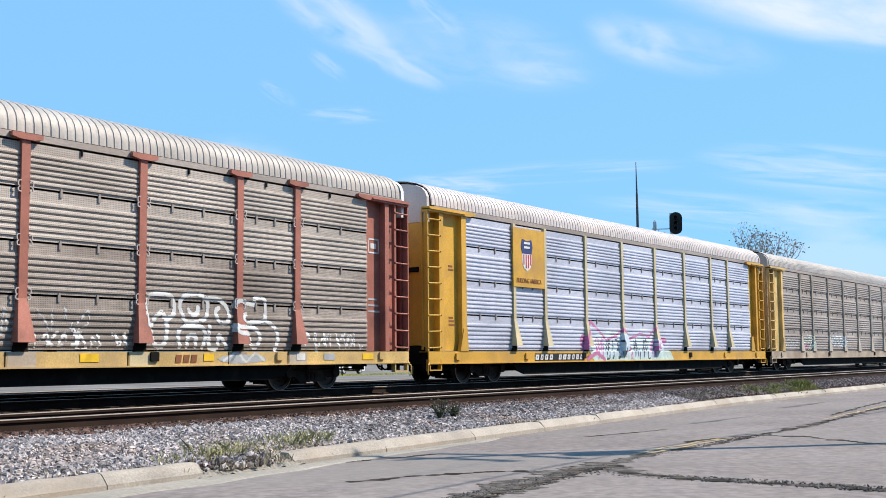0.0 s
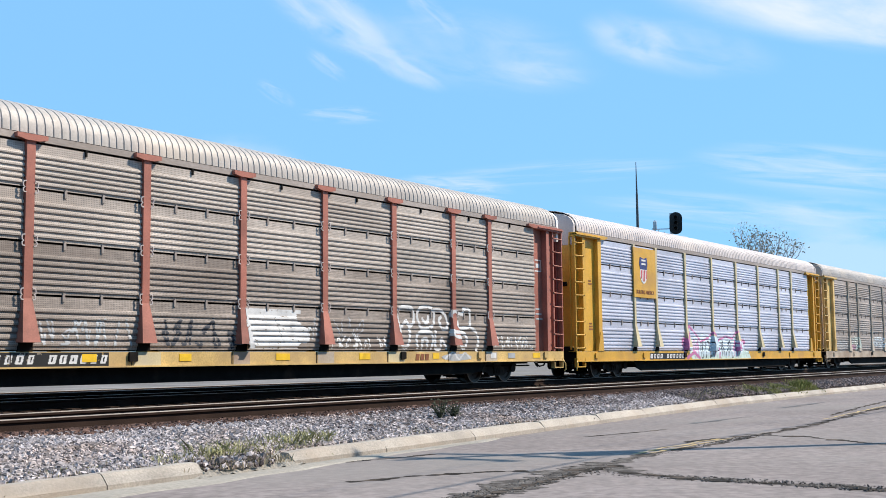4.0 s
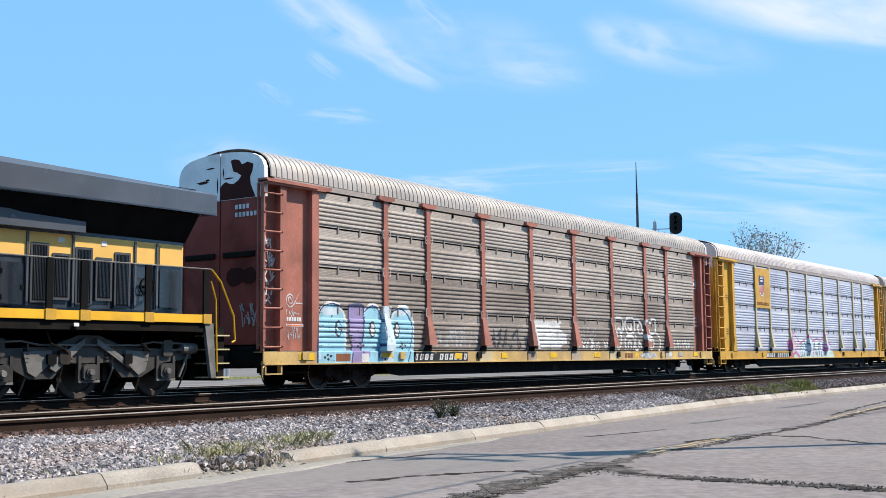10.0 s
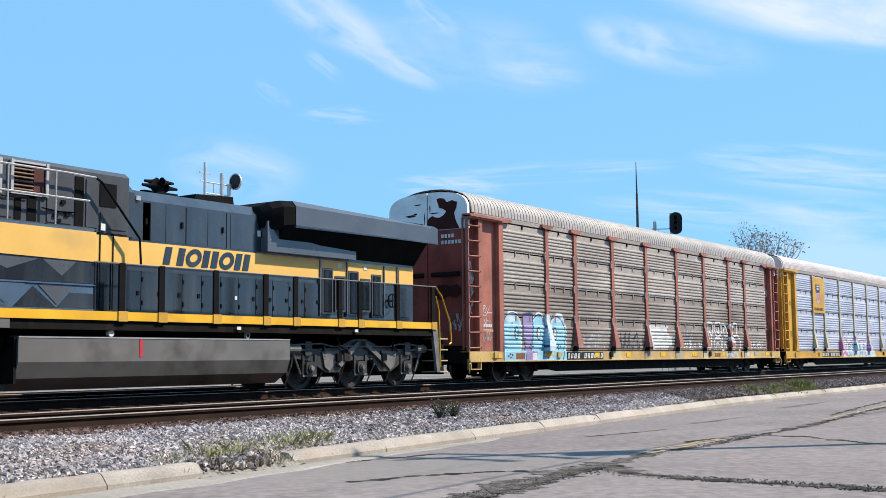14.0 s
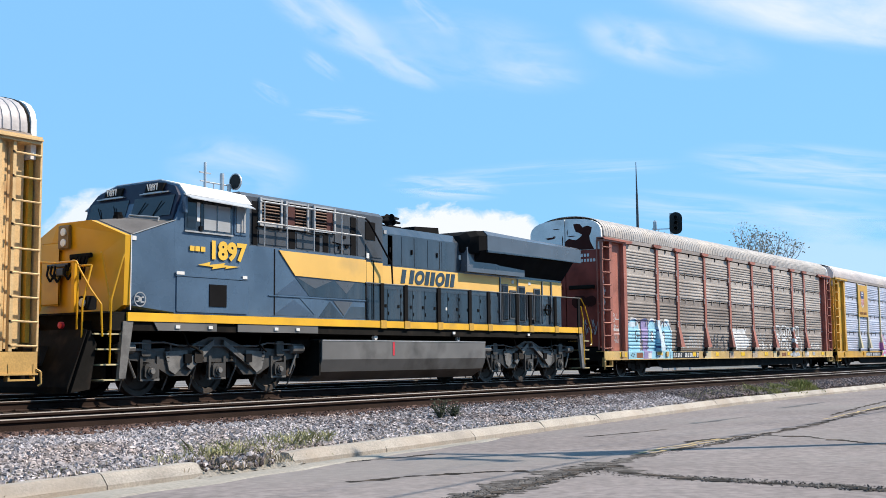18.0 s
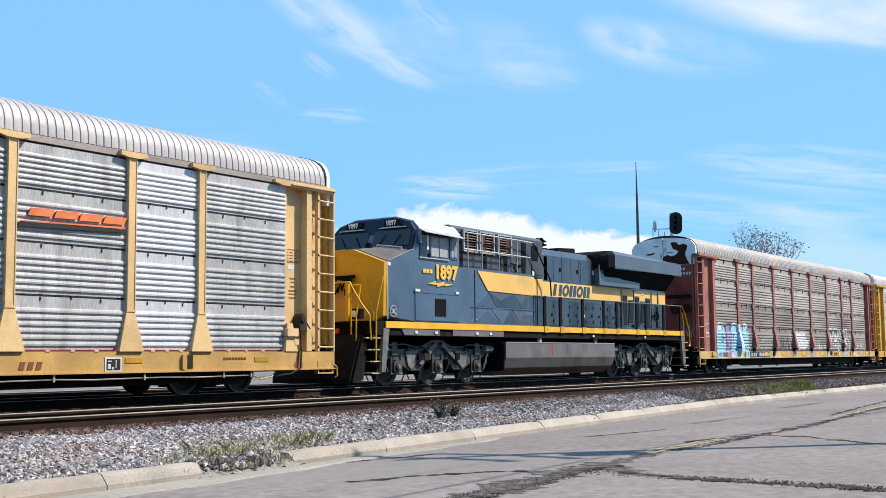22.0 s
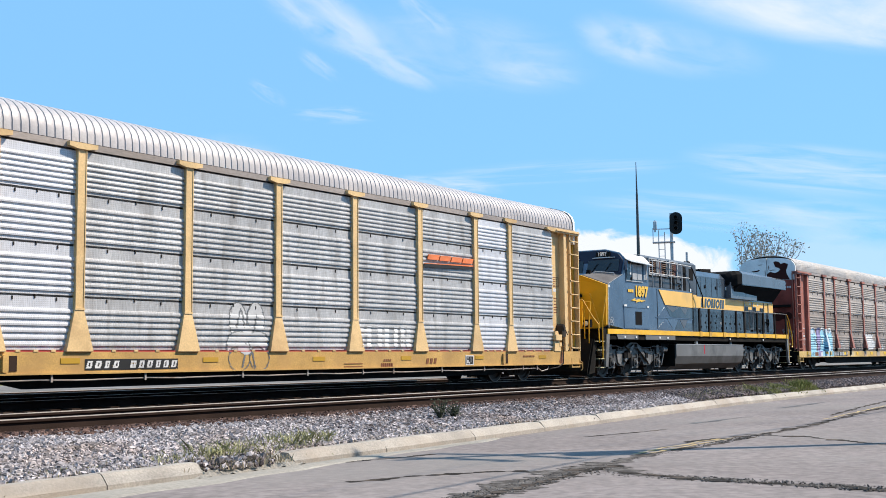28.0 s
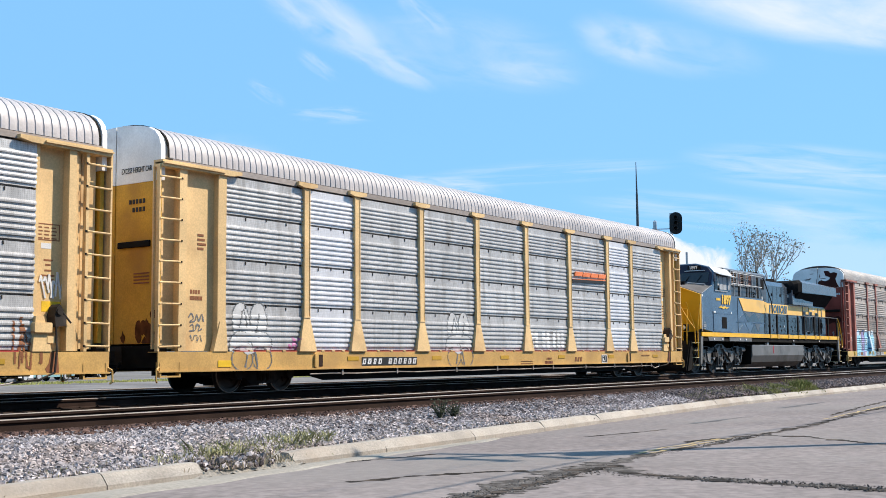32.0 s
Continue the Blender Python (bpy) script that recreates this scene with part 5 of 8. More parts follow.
    # long hood
    lp("hood", Kit().loft([(9.45, y, z) for y, z in ((-0.9, 1.76), (0.9, 1.76), (0.9, 4.22), (0.66, 4.46), (-0.66, 4.46), (-0.9, 4.22))],
                          [(20.9, y, z) for y, z in ((-0.9, 1.76), (0.9, 1.76), (0.9, 4.22), (0.66, 4.46), (-0.66, 4.46), (-0.9, 4.22))]), HOOD_GREY, "long engine hood with soot stains")
    lp("hood_front", Kit().loft([(9.45, y, z) for y, z in ((-0.95, 3.38), (0.95, 3.38), (0.95, 4.35), (0.7, 4.60), (-0.7, 4.60), (-0.95, 4.35))],
                                [(10.85, y, z) for y, z in ((-0.95, 3.38), (0.95, 3.38), (0.95, 4.35), (0.7, 4.58), (-0.7, 4.58), (-0.95, 4.35))]), HOOD_GREY)
    for x in (10.72, 11.1, 11.75, 12.35, 13.0, 13.72, 14.3, 15.0, 15.6):
        lp("hood_door", Kit().box(x + 0.02, x + 0.60, -0.908, -0.9, 3.36, 4.18, bevel=0.01), HOOD_GREY)
    for x in (10.72, 11.75, 13.0, 14.3):
        lp("door_handle", Kit().box(x + 0.45, x + 0.50, -0.94, -0.915, 3.7, 3.84), SOOT)
        lp("door_seam", Kit().box(x + 0.59, x + 0.615, -0.912, -0.898, 3.36, 4.18), SOOT)
    lp("lift_lug", Kit().box(10.9, 11.02, -0.95, -0.85, 4.2, 4.3), PALE_STEEL)
    lp("stencil_plate", Kit().box(14.62, 14.72, -0.93, -0.9, 3.72, 3.86), WHITE_TAG)
    lp("stencil_plate", Kit().box(9.72, 9.83, -1.285, -1.26, 3.42, 3.56), WHITE_TAG)
    # lower doors, dark navy, with handles
    for i in range(11):
        x = 10.50 + i * 0.58
        d = lp("hood_door", Kit().box(x + 0.01, x + 0.57, -0.925, -0.9, 1.82, 2.68, bevel=0.01), NAVY)
        lp("latch", Kit().box(x + 0.46, x + 0.53, -0.942, -0.925, 2.16, 2.25), WHITE_TAG if i == 5 else SOOT, parent=d)
        lp("hinge", Kit().box(x + 0.02, x + 0.05, -0.94, -0.925, 1.95, 2.05).box(x + 0.02, x + 0.05, -0.94, -0.925, 2.45, 2.55), SOOT, parent=d)
    # gold stripe along hood and cabinet
    stripe = Kit().prism([(6.15, 3.36), (9.45, 3.34), (9.45, 2.74), (6.72, 2.78)], -1.485, -1.462, "y")
    stripe.box(10.45, 20.88, -0.935, -0.905, 2.82, 3.31)
    stripe.box(9.45, 10.46, -1.245, -1.215, 2.79, 3.33)
    sp = lp("gold_stripe", stripe, GOLD, "gold stripe along the hood")
    # dark peaks and diamonds where slate turns to navy
    shapes = (([(6.74, 2.74), (7.25, 2.30), (9.45, 2.30), (9.45, 2.72)], NAVY, 0.008), ([(6.80, 2.742), (8.12, 2.725), (7.45, 2.50)], DIAMOND_GREY, 0.011), ([(8.22, 2.725), (9.0, 2.72), (8.66, 2.42)], DIAMOND_GREY, 0.011),
              ([(6.05, 2.30), (6.72, 2.70), (7.22, 2.30)], DIAMOND_BLUE, 0.006), ([(5.95, 1.80), (6.68, 2.20), (7.45, 1.80)], DIAMOND_BLUE, 0.006), ([(7.60, 1.80), (8.02, 2.20), (8.55, 1.80)], NAVY, 0.008),
              ([(8.55, 1.80), (8.85, 2.10), (9.45, 2.10), (9.45, 1.80)], HOOD_GREY, 0.006), ([(8.14, 2.22), (8.92, 2.22), (8.56, 1.86)], DIAMOND_GREY, 0.011), ([(6.90, 2.24), (7.86, 2.24), (7.42, 1.86)], SLATE, 0.010))
    for pts, m, out in shapes:
        lp("diamond", Kit().prism(pts, -1.46 - out, -1.455, "y"), m)
    lp("cabinet_step", Kit().box(5.8, 9.45, -1.482, -1.46, 2.255, 2.275), SLATE)
    lp("rear_cabinet", Kit().box(9.45, 10.45, -1.22, 1.22, 1.76, 3.40), NAVY, "dark navy equipment cabinet")
    for x in (9.72, 10.05):
        lp("cabinet_seam", Kit().box(x, x + 0.02, -1.262, -1.24, 1.8, 3.38), SOOT)
    for x in (5.12, 6.0, 9.43):
        lp("cabinet_seam", Kit().box(x, x + 0.025, -1.472, -1.46, 1.8, 3.38), SOOT)
    # five slanted block shapes on the stripe
    for i, (x0, x1) in enumerate(((11.72, 12.28), (12.34, 12.80), (12.86, 13.30), (13.36, 13.82), (13.88, 14.32))):
        b = Kit()
        if i in (1, 3):
            xm, rx, n = (x0 + x1) / 2, (x1 - x0) / 2, 22
            for j in range(n):
                a0, a1 = 2 * math.pi * j / n, 2 * math.pi * (j + 1) / n
                b.prism([(xm + r * rx * math.cos(a) + 0.05 * math.sin(a), 3.06 + 0.205 * r * math.sin(a)) for r, a in ((1.0, a0), (1.0, a1), (0.5, a1), (0.5, a0))], -0.946, -0.936, "y")
        else:
            for xa in (x0, x1 - 0.17):
                b.prism([(xa - 0.06, 2.865), (xa + 0.13, 2.865), (xa + 0.22, 3.255), (xa + 0.03, 3.255)], -0.946, -0.936, "y")
        lp("stripe_shape", b, NAVY, parent=sp)
    # rear louvred doors in the stripe and below
    for x0, z0, z1 in ((16.95, 1.90, 3.10), (17.45, 1.98, 2.92), (18.0, 1.88, 3.08), (18.5, 2.0, 2.90), (18.98, 1.86, 3.04)):
        d = lp("rear_door", Kit().box(x0, x0 + 0.42, -0.955, -0.93, z0, z1, bevel=0.015), GRID_GREY)
        lp("door_louvre", Kit().box(x0 + 0.05, x0 + 0.37, -0.962, -0.953, z0 + 0.06, z1 - 0.05), SOOT, parent=d)
        for i in range(9):
            x = x0 + 0.07 + i * 0.035
            lp("louvre_slat", Kit().box(x, x + 0.012, -0.970, -0.960, z0 + 0.08, z1 - 0.07), NAVY, parent=d)
        if int(x0 * 10) in (174, 185):
            lp("door_tag", Kit().box(x0 + 0.14, x0 + 0.28, -0.945, -0.935, 3.14, 3.24), WHITE_TAG, parent=d)
    for x in (16.85, 17.92, 19.5, 20.1):
        lp("door_frame", Kit().box(x, x + 0.05, -0.965, -0.93, 1.86, 3.3), RAD_GREY)
    lp("brake_wheel", Kit().lathe([(0.17, -0.02), (0.20, -0.02), (0.20, 0.02), (0.17, 0.02)], (19.8, -1.02, 2.35), "y", 18).tube((19.62, -1.02, 2.35), (19.98, -1.02, 2.35), 0.015, 5).tube((19.8, -1.02, 2.17), (19.8, -1.02, 2.53), 0.015, 5)
       .tube((19.8, -1.03, 2.35), (19.8, -0.9, 2.35), 0.03, 8), SOOT, "black hand brake wheel")
    lp("rear_panel", Kit().box(20.2, 20.8, -0.955, -0.93, 2.84, 3.26, bevel=0.02), GOLD)
    lp("rear_panel", Kit().box(20.2, 20.8, -0.955, -0.93, 1.9, 2.76, bevel=0.02), NAVY)
    # radiator wings
    rad = Kit().loft([(15.43, y, z) for y, z in ((-1.43, 3.97), (-1.43, 4.50), (-1.29, 4.64), (1.29, 4.64), (1.43, 4.50), (1.43, 3.97))],
                     [(21.42, y, z) for y, z in ((-1.43, 4.02), (-1.43, 4.46), (-1.29, 4.53), (1.29, 4.53), (1.43, 4.46), (1.43, 4.02))])
    radp = lp("radiator_wing", rad, RAD_GREY, "overhanging radiator housing")
    # underside coloured black, which paints in the overhang's shadow
    lp("radiator_under", Kit().loft([(15.15, y, z) for y, z in ((-1.38, 3.99), (1.38, 3.99), (0.92, 3.42), (-0.92, 3.42))],
                                    [(20.95, y, z) for y, z in ((-1.38, 3.99), (1.38, 3.99), (0.92, 3.38), (-0.92, 3.38))]), SOOT, "black radiator intake", parent=radp)
    cowl = Kit()
    rings = []
    for x, w, lo, hi in ((14.62, 0.94, 4.04, 4.36), (14.68, 1.02, 3.96, 4.46), (14.85, 1.18, 3.90, 4.56), (15.10, 1.33, 3.92, 4.62), (15.40, 1.42, 3.96, 4.63)):
        rings.append([(x, y, z) for y, z in ((-w + 0.06, lo), (-w, lo + 0.08), (-w, hi - 0.16), (-w + 0.14, hi), (w - 0.14, hi), (w, hi - 0.16), (w, lo + 0.08), (w - 0.06, lo))])
    for p, q in zip(rings, rings[1:]):
        cowl.loft(p, q)
    lp("radiator_front", cowl, SOOT, "rounded black radiator cowl", parent=radp, smooth=True)
    lp("radiator_lip", Kit().box(15.43, 21.42, -1.445, -1.425, 4.00, 4.035), HOOD_GREY, parent=radp)
    lp("intake_panel", Kit().prism([(14.75, 3.36), (18.1, 3.36), (18.1, 3.58), (16.6, 3.64), (15.7, 3.78), (15.0, 4.05), (14.75, 4.1)], -1.13, -0.9, "y"), RAD_GREY, "slanted panel under the radiator", parent=radp)
    lp("radiator_screen", Kit().box(17.9, 20.9, -1.3, 1.3, 4.50, 4.55), SOOT, parent=radp)
    # roof fittings
    horn = lp("air_horn", Kit().box(11.85, 12.85, -0.07, 0.07, 4.44, 4.62).box(12.25, 12.45, -0.05, 0.05, 4.58, 4.76), SOOT, "black bracket of the air horns")
    for i, (x, z, d) in enumerate(((11.95, 4.72, -1), (12.12, 4.84, -1), (12.36, 4.73, -1), (12.46, 4.84, 1), (12.68, 4.74, 1))):
        prof = [(0.03, 0.20 * d), (0.045, 0.05 * d), (0.06, -0.05 * d), (0.115, -0.14 * d), (0.10, -0.14 * d), (0.0, -0.06 * d)]
        lp("horn_bell", Kit().lathe(prof, (x, -0.12 + 0.12 * (i % 3), z), "x", 12), SOOT, parent=horn, smooth=True)
    lp("exhaust_housing", Kit().prism([(13.10, 4.42), (14.40, 4.42), (14.35, 4.70), (13.15, 4.64)], -0.35, 0.35, "y"), SOOT, "sooty exhaust stack")
    for x, h in ((3.4, 0.18), (3.62, 0.1), (4.2, 0.22), (4.5, 0.12)):
        lp("roof_antenna", Kit().tube((x, -0.3, 4.6), (x, -0.3, 4.62 + h), 0.03, 8), PALE_STEEL)
    lp("cab_roof_unit", Kit().box(3.7, 4.9, -0.55, 0.55, 4.58, 4.72, bevel=0.03), PALE_STEEL, "air conditioner on the cab roof")
    # lower handrail with broad dark stanchions and sill brackets
    hr = lp("handrail", Kit().pipe([(9.4, -1.5, 2.74), (21.2, -1.5, 2.77)], 0.017, 6), TANK_GREY, "thin grey walkway handrail")
    lp("corner_rail", Kit().pipe([(21.2, -1.5, 2.77), (21.5, -1.5, 2.5), (21.9, -1.5, 1.75), (21.95, -1.5, 1.2), (21.85, -1.5, 1.15)], 0.025, 6), NOSE_YEL)
    for x in (10.1, 11.15, 12.72, 14.31, 15.34, 17.0, 17.8, 19.42, 21.05):
        st = lp("stanchion", Kit().prism([(x - 0.075, 1.76), (x + 0.075, 1.76), (x + 0.075, 2.76), (x - 0.075, 2.76)], -1.52, -1.47, "y"), SOOT, parent=hr)
        lp("sill_bracket", Kit().box(x - 0.12, x + 0.12, -1.565, -1.545, 1.56, 1.77), YEL_PAINT, parent=hr)
    lp("handrail", Kit().pipe([(9.4, 1.5, 2.74), (21.2, 1.5, 2.77)], 0.022, 6), PALE_STEEL)
    # end steps and pilots
    for s in (-1, 1):
        for x0, x1, e in ((0.95, 1.6, -1), (21.15, 21.75, 1)):
            lp("step_back", Kit().box(x0 + 0.02, x1 - 0.02, *sorted((s * 0.82, s * 0.90)), 0.33, 1.58), BLACK_STEEL)
            st = lp("step_well", Kit().prism([(1.50, 1.57), (1.76, 1.57), (1.58, 0.40), (1.41, 0.40)] if e < 0 else [(21.0, 1.57), (21.25, 1.57), (21.35, 0.36), (21.2, 0.36)], *sorted((s * 1.44, s * 1.53)), "y"), BRIGHT_STEEL, "grey step well side")
            for i in range(4):
                z = 0.36 + i * 0.31
                lp("step", Kit().box(x0 - 0.12 + 0.08 * (3 - i) if e < 0 else x0 + 0.1, (x1 - 0.12 + 0.02 * i) if e < 0 else x1 + 0.05, *sorted((s * 0.95, s * 1.48)), z, z + 0.03), STEP_PALE, parent=st)
        lp("corner_rail", Kit().pipe([(1.5, s * 1.54, 2.95), (1.45, s * 1.54, 2.85), (1.18, s * 1.54, 2.0), (1.16, s * 1.54, 0.7)], 0.022, 6), NOSE_YEL)
        lp("corner_rail", Kit().pipe([(0.9, s * 0.95, 2.7), (0.95, s * 1.2, 2.7), (0.7, s * 1.25, 1.9), (0.7, s * 1.25, 1.1)], 0.022, 6), NOSE_YEL)
        lp("corner_rail", Kit().pipe([(21.2, s * 1.5, 2.5), (21.35, s * 1.5, 2.1), (21.4, s * 1.5, 0.5)], 0.022, 6), NOSE_YEL)
    plow = Kit().loft([(0.30, y, z) for y, z in ((-1.35, 0.12), (1.35, 0.12), (1.35, 0.25), (-1.35, 0.25))], [(0.75, y, z) for y, z in ((-1.35, 1.35), (1.35, 1.35), (1.35, 1.4), (-1.35, 1.4))])
    plow.prism([(0.35, 0.14), (0.8, 0.2), (0.95, 1.1), (0.8, 1.38)], -1.4, 1.4, "y")
    lp("pilot_plow", plow, BLACK_STEEL, "black snow plough")
    lp("rear_pilot", Kit().box(21.5, 21.7, -1.4, 1.4, 0.3, 1.5), BLACK_STEEL)
    # fuel tank
    lp("fuel_tank", Kit().prism([(-1.45, 0.75), (-1.45, 1.22), (-1.2, 1.26), (1.2, 1.26), (1.45, 1.22), (1.45, 0.75), (1.33, 0.44), (0.95, 0.20), (-0.95, 0.20), (-1.33, 0.44)], 7.75, 15.2, "x"), TANK_GREY, "long grey fuel tank")
    # black plate added over the tank's front face to deepen its shade
    lp("tank_end", Kit().box(7.69, 7.745, -1.40, 1.40, 0.35, 1.22), BLACK_STEEL)
    lp("tank_top", Kit().box(7.75, 15.2, -1.46, -1.42, 1.215, 1.24), PALE_STEEL)
    lp("warning_label", Kit().box(10.62, 10.70, -1.458, -1.449, 0.84, 1.2), RED_TAG, "red warning label")
    lp("filler_cap", Kit().lathe([(0.0, -0.05), (0.07, -0.05), (0.07, 0.05), (0.0, 0.05)], (9.9, -1.4, 1.32), "y", 12), WHITE_TAG)
    lp("filler_cap", Kit().lathe([(0.05, -0.03), (0.08, -0.03), (0.08, 0.03), (0.05, 0.03)], (13.8, -1.4, 1.32), "y", 12), PALE_STEEL)
    lp("air_tank", Kit().lathe([(0.0, 0), (0.18, 0.03), (0.18, 0.75), (0.0, 0.78)], (6.88, -1.0, 1.15), "x", 12), BLACK_STEEL)
    # lettering on the cab
    lp("road_number", place_text("1897", 0.54, (4.37, -1.575, 3.18), 0.0, 0.026, 1.06), CREAM, "cream road number")
    bars = Kit()
    for i in range(3):
        bars.prism([(3.24 + i * 0.16, 3.14), (3.37 + i * 0.16, 3.14), (3.37 + i * 0.16, 3.25), (3.24 + i * 0.16, 3.25)], -1.575, -1.562, "y")
    lp("owner_mark", bars, CREAM, "small cream block mark")
    lp("bolt_emblem", Kit().prism([(3.48, 2.84), (3.85, 2.93), (3.82, 2.86), (4.3, 2.93), (4.25, 2.88), (4.75, 2.87), (4.30, 2.80), (4.33, 2.84), (3.9, 2.77), (3.93, 2.82)], -1.575, -1.562, "y"), CREAM, "cream lightning bolt emblem")
    lp("round_emblem", Kit().lathe([(0.135, -0.004), (0.155, -0.004), (0.155, 0.004), (0.135, 0.004)], (1.90, -1.56, 2.03), "y", 24).lathe([(0.0, -0.003), (0.05, -0.003), (0.05, 0.003), (0.0, 0.003)], (1.90, -1.56, 2.03), "y", 16)
       .box(1.79, 1.88, -1.565, -1.556, 2.07, 2.10).box(1.92, 2.01, -1.565, -1.556, 1.96, 1.99).box(1.80, 1.86, -1.565, -1.556, 1.97, 2.00).box(1.94, 2.0, -1.565, -1.556, 2.06, 2.09), PALE_STEEL, "round grey emblem")


def place_text(text, size, at, shear=0.0, bold=0.0, width=1.0):
    me = writing(text, size, CREAM, "road_number", shear, bold, width)
    me.transform(Matrix.Translation(at))
    return me


LOCO_WHEEL = wheelset_mesh(0.533, "drive_wheelset")


def loco_truck(xs):
    c = xs[1]
    k = Kit()
    for s in (-1, 1):
        y0, y1 = sorted((s * 1.02, s * 1.16))
        k.prism([(c - 2.75, 0.98), (c - 2.75, 0.80), (c - 1.95, 0.72), (c - 1.35, 0.42), (c - 0.85, 0.42), (c - 0.55, 0.72), (c + 0.55, 0.72), (c + 0.85, 0.42), (c + 1.35, 0.42),
                 (c + 1.95, 0.72), (c + 2.75, 0.80), (c + 2.75, 0.98), (c + 0.9, 1.05), (c + 0.25, 1.28), (c - 0.25, 1.28), (c - 0.9, 1.05)], y0, y1, "y")
    truck = lp("truck_frame", k, LOCO_FRAME, "grimy grey three-axle truck")
    # inner block coloured black, with the shade between the wheels painted in
    lp("traction_gear", Kit().box(c - 2.6, c + 2.6, -0.62, 0.62, 0.30, 0.95).box(c - 2.3, c + 2.3, -0.9, 0.9, 0.85, 1.36), BLACK_STEEL, "black motors between the wheels", parent=truck)
    for s in (-1, 1):
        for a, b in ((-0.95, -0.15), (0.95, 0.15)):
            lp("equaliser", Kit().prism([(c + a, 0.62), (c + a + 0.12, 0.55), (c + b, 1.10), (c + b, 1.22), (c + a, 0.76)], *sorted((s * 1.16, s * 1.24)), "y"), BRIGHT_STEEL, parent=truck)
            lp("frame_web", Kit().prism([(c + a * 1.62, 0.95), (c + a * 0.95, 0.98), (c + a * 0.95, 0.74), (c + a * 1.32, 0.46), (c + a * 1.5, 0.55)], *sorted((s * 1.15, s * 1.20)), "y"), BRIGHT_STEEL, parent=truck)
            lp("hanger", Kit().box(c + a * 0.98 - 0.10, c + a * 0.98 + 0.10, *sorted((s * 1.17, s * 1.27)), 0.70, 0.90, bevel=0.02), SOOT, parent=truck)
        for xx in xs:
            lp("axle_box", Kit().box(xx - 0.17, xx + 0.17, *sorted((s * 1.05, s * 1.24)), 0.38, 0.70, bevel=0.05).lathe([(0.0, -0.02), (0.11, -0.02), (0.11, 0.03), (0.0, 0.03)], (xx, s * 1.25, 0.535), "y", 12), LOCO_FRAME, parent=truck)
            lp("axle_cap", Kit().lathe([(0.0, -0.03), (0.06, -0.03), (0.075, 0.02), (0.0, 0.02)], (xx, s * 1.275, 0.535), "y", 12), BRIGHT_STEEL, parent=truck)
            lp("box_tie", Kit().box(xx - 0.26, xx + 0.26, *sorted((s * 1.14, s * 1.2)), 0.33, 0.375), BRIGHT_STEEL, parent=truck)
        for xx in (c - 2.62, c + 2.62):
            lp("brake_cylinder", Kit().lathe([(0.0, -0.22), (0.12, -0.2), (0.12, 0.2), (0.0, 0.22)], (xx, s * 1.18, 1.02), "x", 12), BRIGHT_STEEL, parent=truck)
            lp("brake_rod", Kit().pipe([(xx, s * 1.2, 1.0), (xx * 0.8 + c * 0.2, s * 1.2, 0.98)], 0.03, 6).pipe([(xx - 0.0, s * 1.2, 0.92), (xx * 0.9 + c * 0.1, s * 1.2, 0.4)], 0.03, 6), TANK_GREY, parent=truck)
        pr = Kit().pipe([(c - 2.5, s * 1.2, 1.12), (c - 1.6, s * 1.22, 1.15), (c - 1.2, s * 1.22, 1.08), (c + 1.2, s * 1.22, 1.08), (c + 1.6, s * 1.22, 1.15), (c + 2.5, s * 1.2, 1.12)], 0.022, 6)
        for xx in xs:
            for d in (-0.62, 0.62):
                pr.pipe([(xx + d * 0.9, s * 1.2, 1.1), (xx + d, s * 1.14, 0.6), (xx + d * 0.95, s * 0.9, 0.12)], 0.02, 5)
        lp("sand_pipe", pr, BRIGHT_STEEL, parent=truck)
        for xx in xs:
            for d in (-0.56, 0.56):
                lp("brake_shoe", Kit().prism([(xx + d - 0.05, 0.35), (xx + d + 0.05, 0.35), (xx + d + 0.06, 0.78), (xx + d - 0.06, 0.78)], *sorted((s * 0.72, s * 0.98)), "y"), TRUCK_STEEL, parent=truck)
            for d in (-0.225, 0.225):
                lp("pedestal_liner", Kit().box(xx + d - 0.035, xx + d + 0.035, *sorted((s * 1.1, s * 1.19)), 0.36, 0.86), LOCO_FRAME, parent=truck)
        for d in (-1.45, -0.45, 0.45, 1.45):
            lp("coil_spring", Kit().lathe([(0.07, z * 0.04) if z % 2 else (0.09, z * 0.04) for z in range(9)], (c + d, s * 1.12, 0.74), "z", 10), TRUCK_STEEL, parent=truck)
        for d in (-2.07, 2.03):
            lp("bracket", Kit().box(c + d - 0.125, c + d + 0.125, *sorted((s * 1.12, s * 1.22)), 0.85, 1.2, bevel=0.03), LOCO_FRAME, parent=truck)
        lp("hose", Kit().pipe([(c - 1.1, s * 1.3, 1.35), (c - 1.0, s * 1.32, 1.1), (c - 0.7, s * 1.3, 1.0), (c - 0.55, s * 1.25, 0.9)], 0.025, 6), BLACK_STEEL, parent=truck)
        lp("hose", Kit().pipe([(c + 1.3, s * 1.3, 1.35), (c + 1.2, s * 1.32, 1.12), (c + 1.5, s * 1.26, 0.95)], 0.025, 6), BLACK_STEEL, parent=truck)
        lp("damper", Kit().box(c - 0.75, c - 0.5, *sorted((s * 1.17, s * 1.27)), 0.7, 0.98, bevel=0.04), TRUCK_STEEL, parent=truck)
    for xx in xs:
        p = (xx - 11.15, 0, 0.533)
        w = part("wheelset", LOCO_WHEEL, None, truck, "steel driving wheels on an axle", pose(*p))
        WHEELS.append((w, p, 0.533))


build_body()
loco_truck((2.5, 4.45, 6.45))
loco_truck((16.2, 18.2, 20.2))
coupler(locomotive, -10.7, -1, 0.87)
coupler(locomotive, 10.6, 1, 0.87)


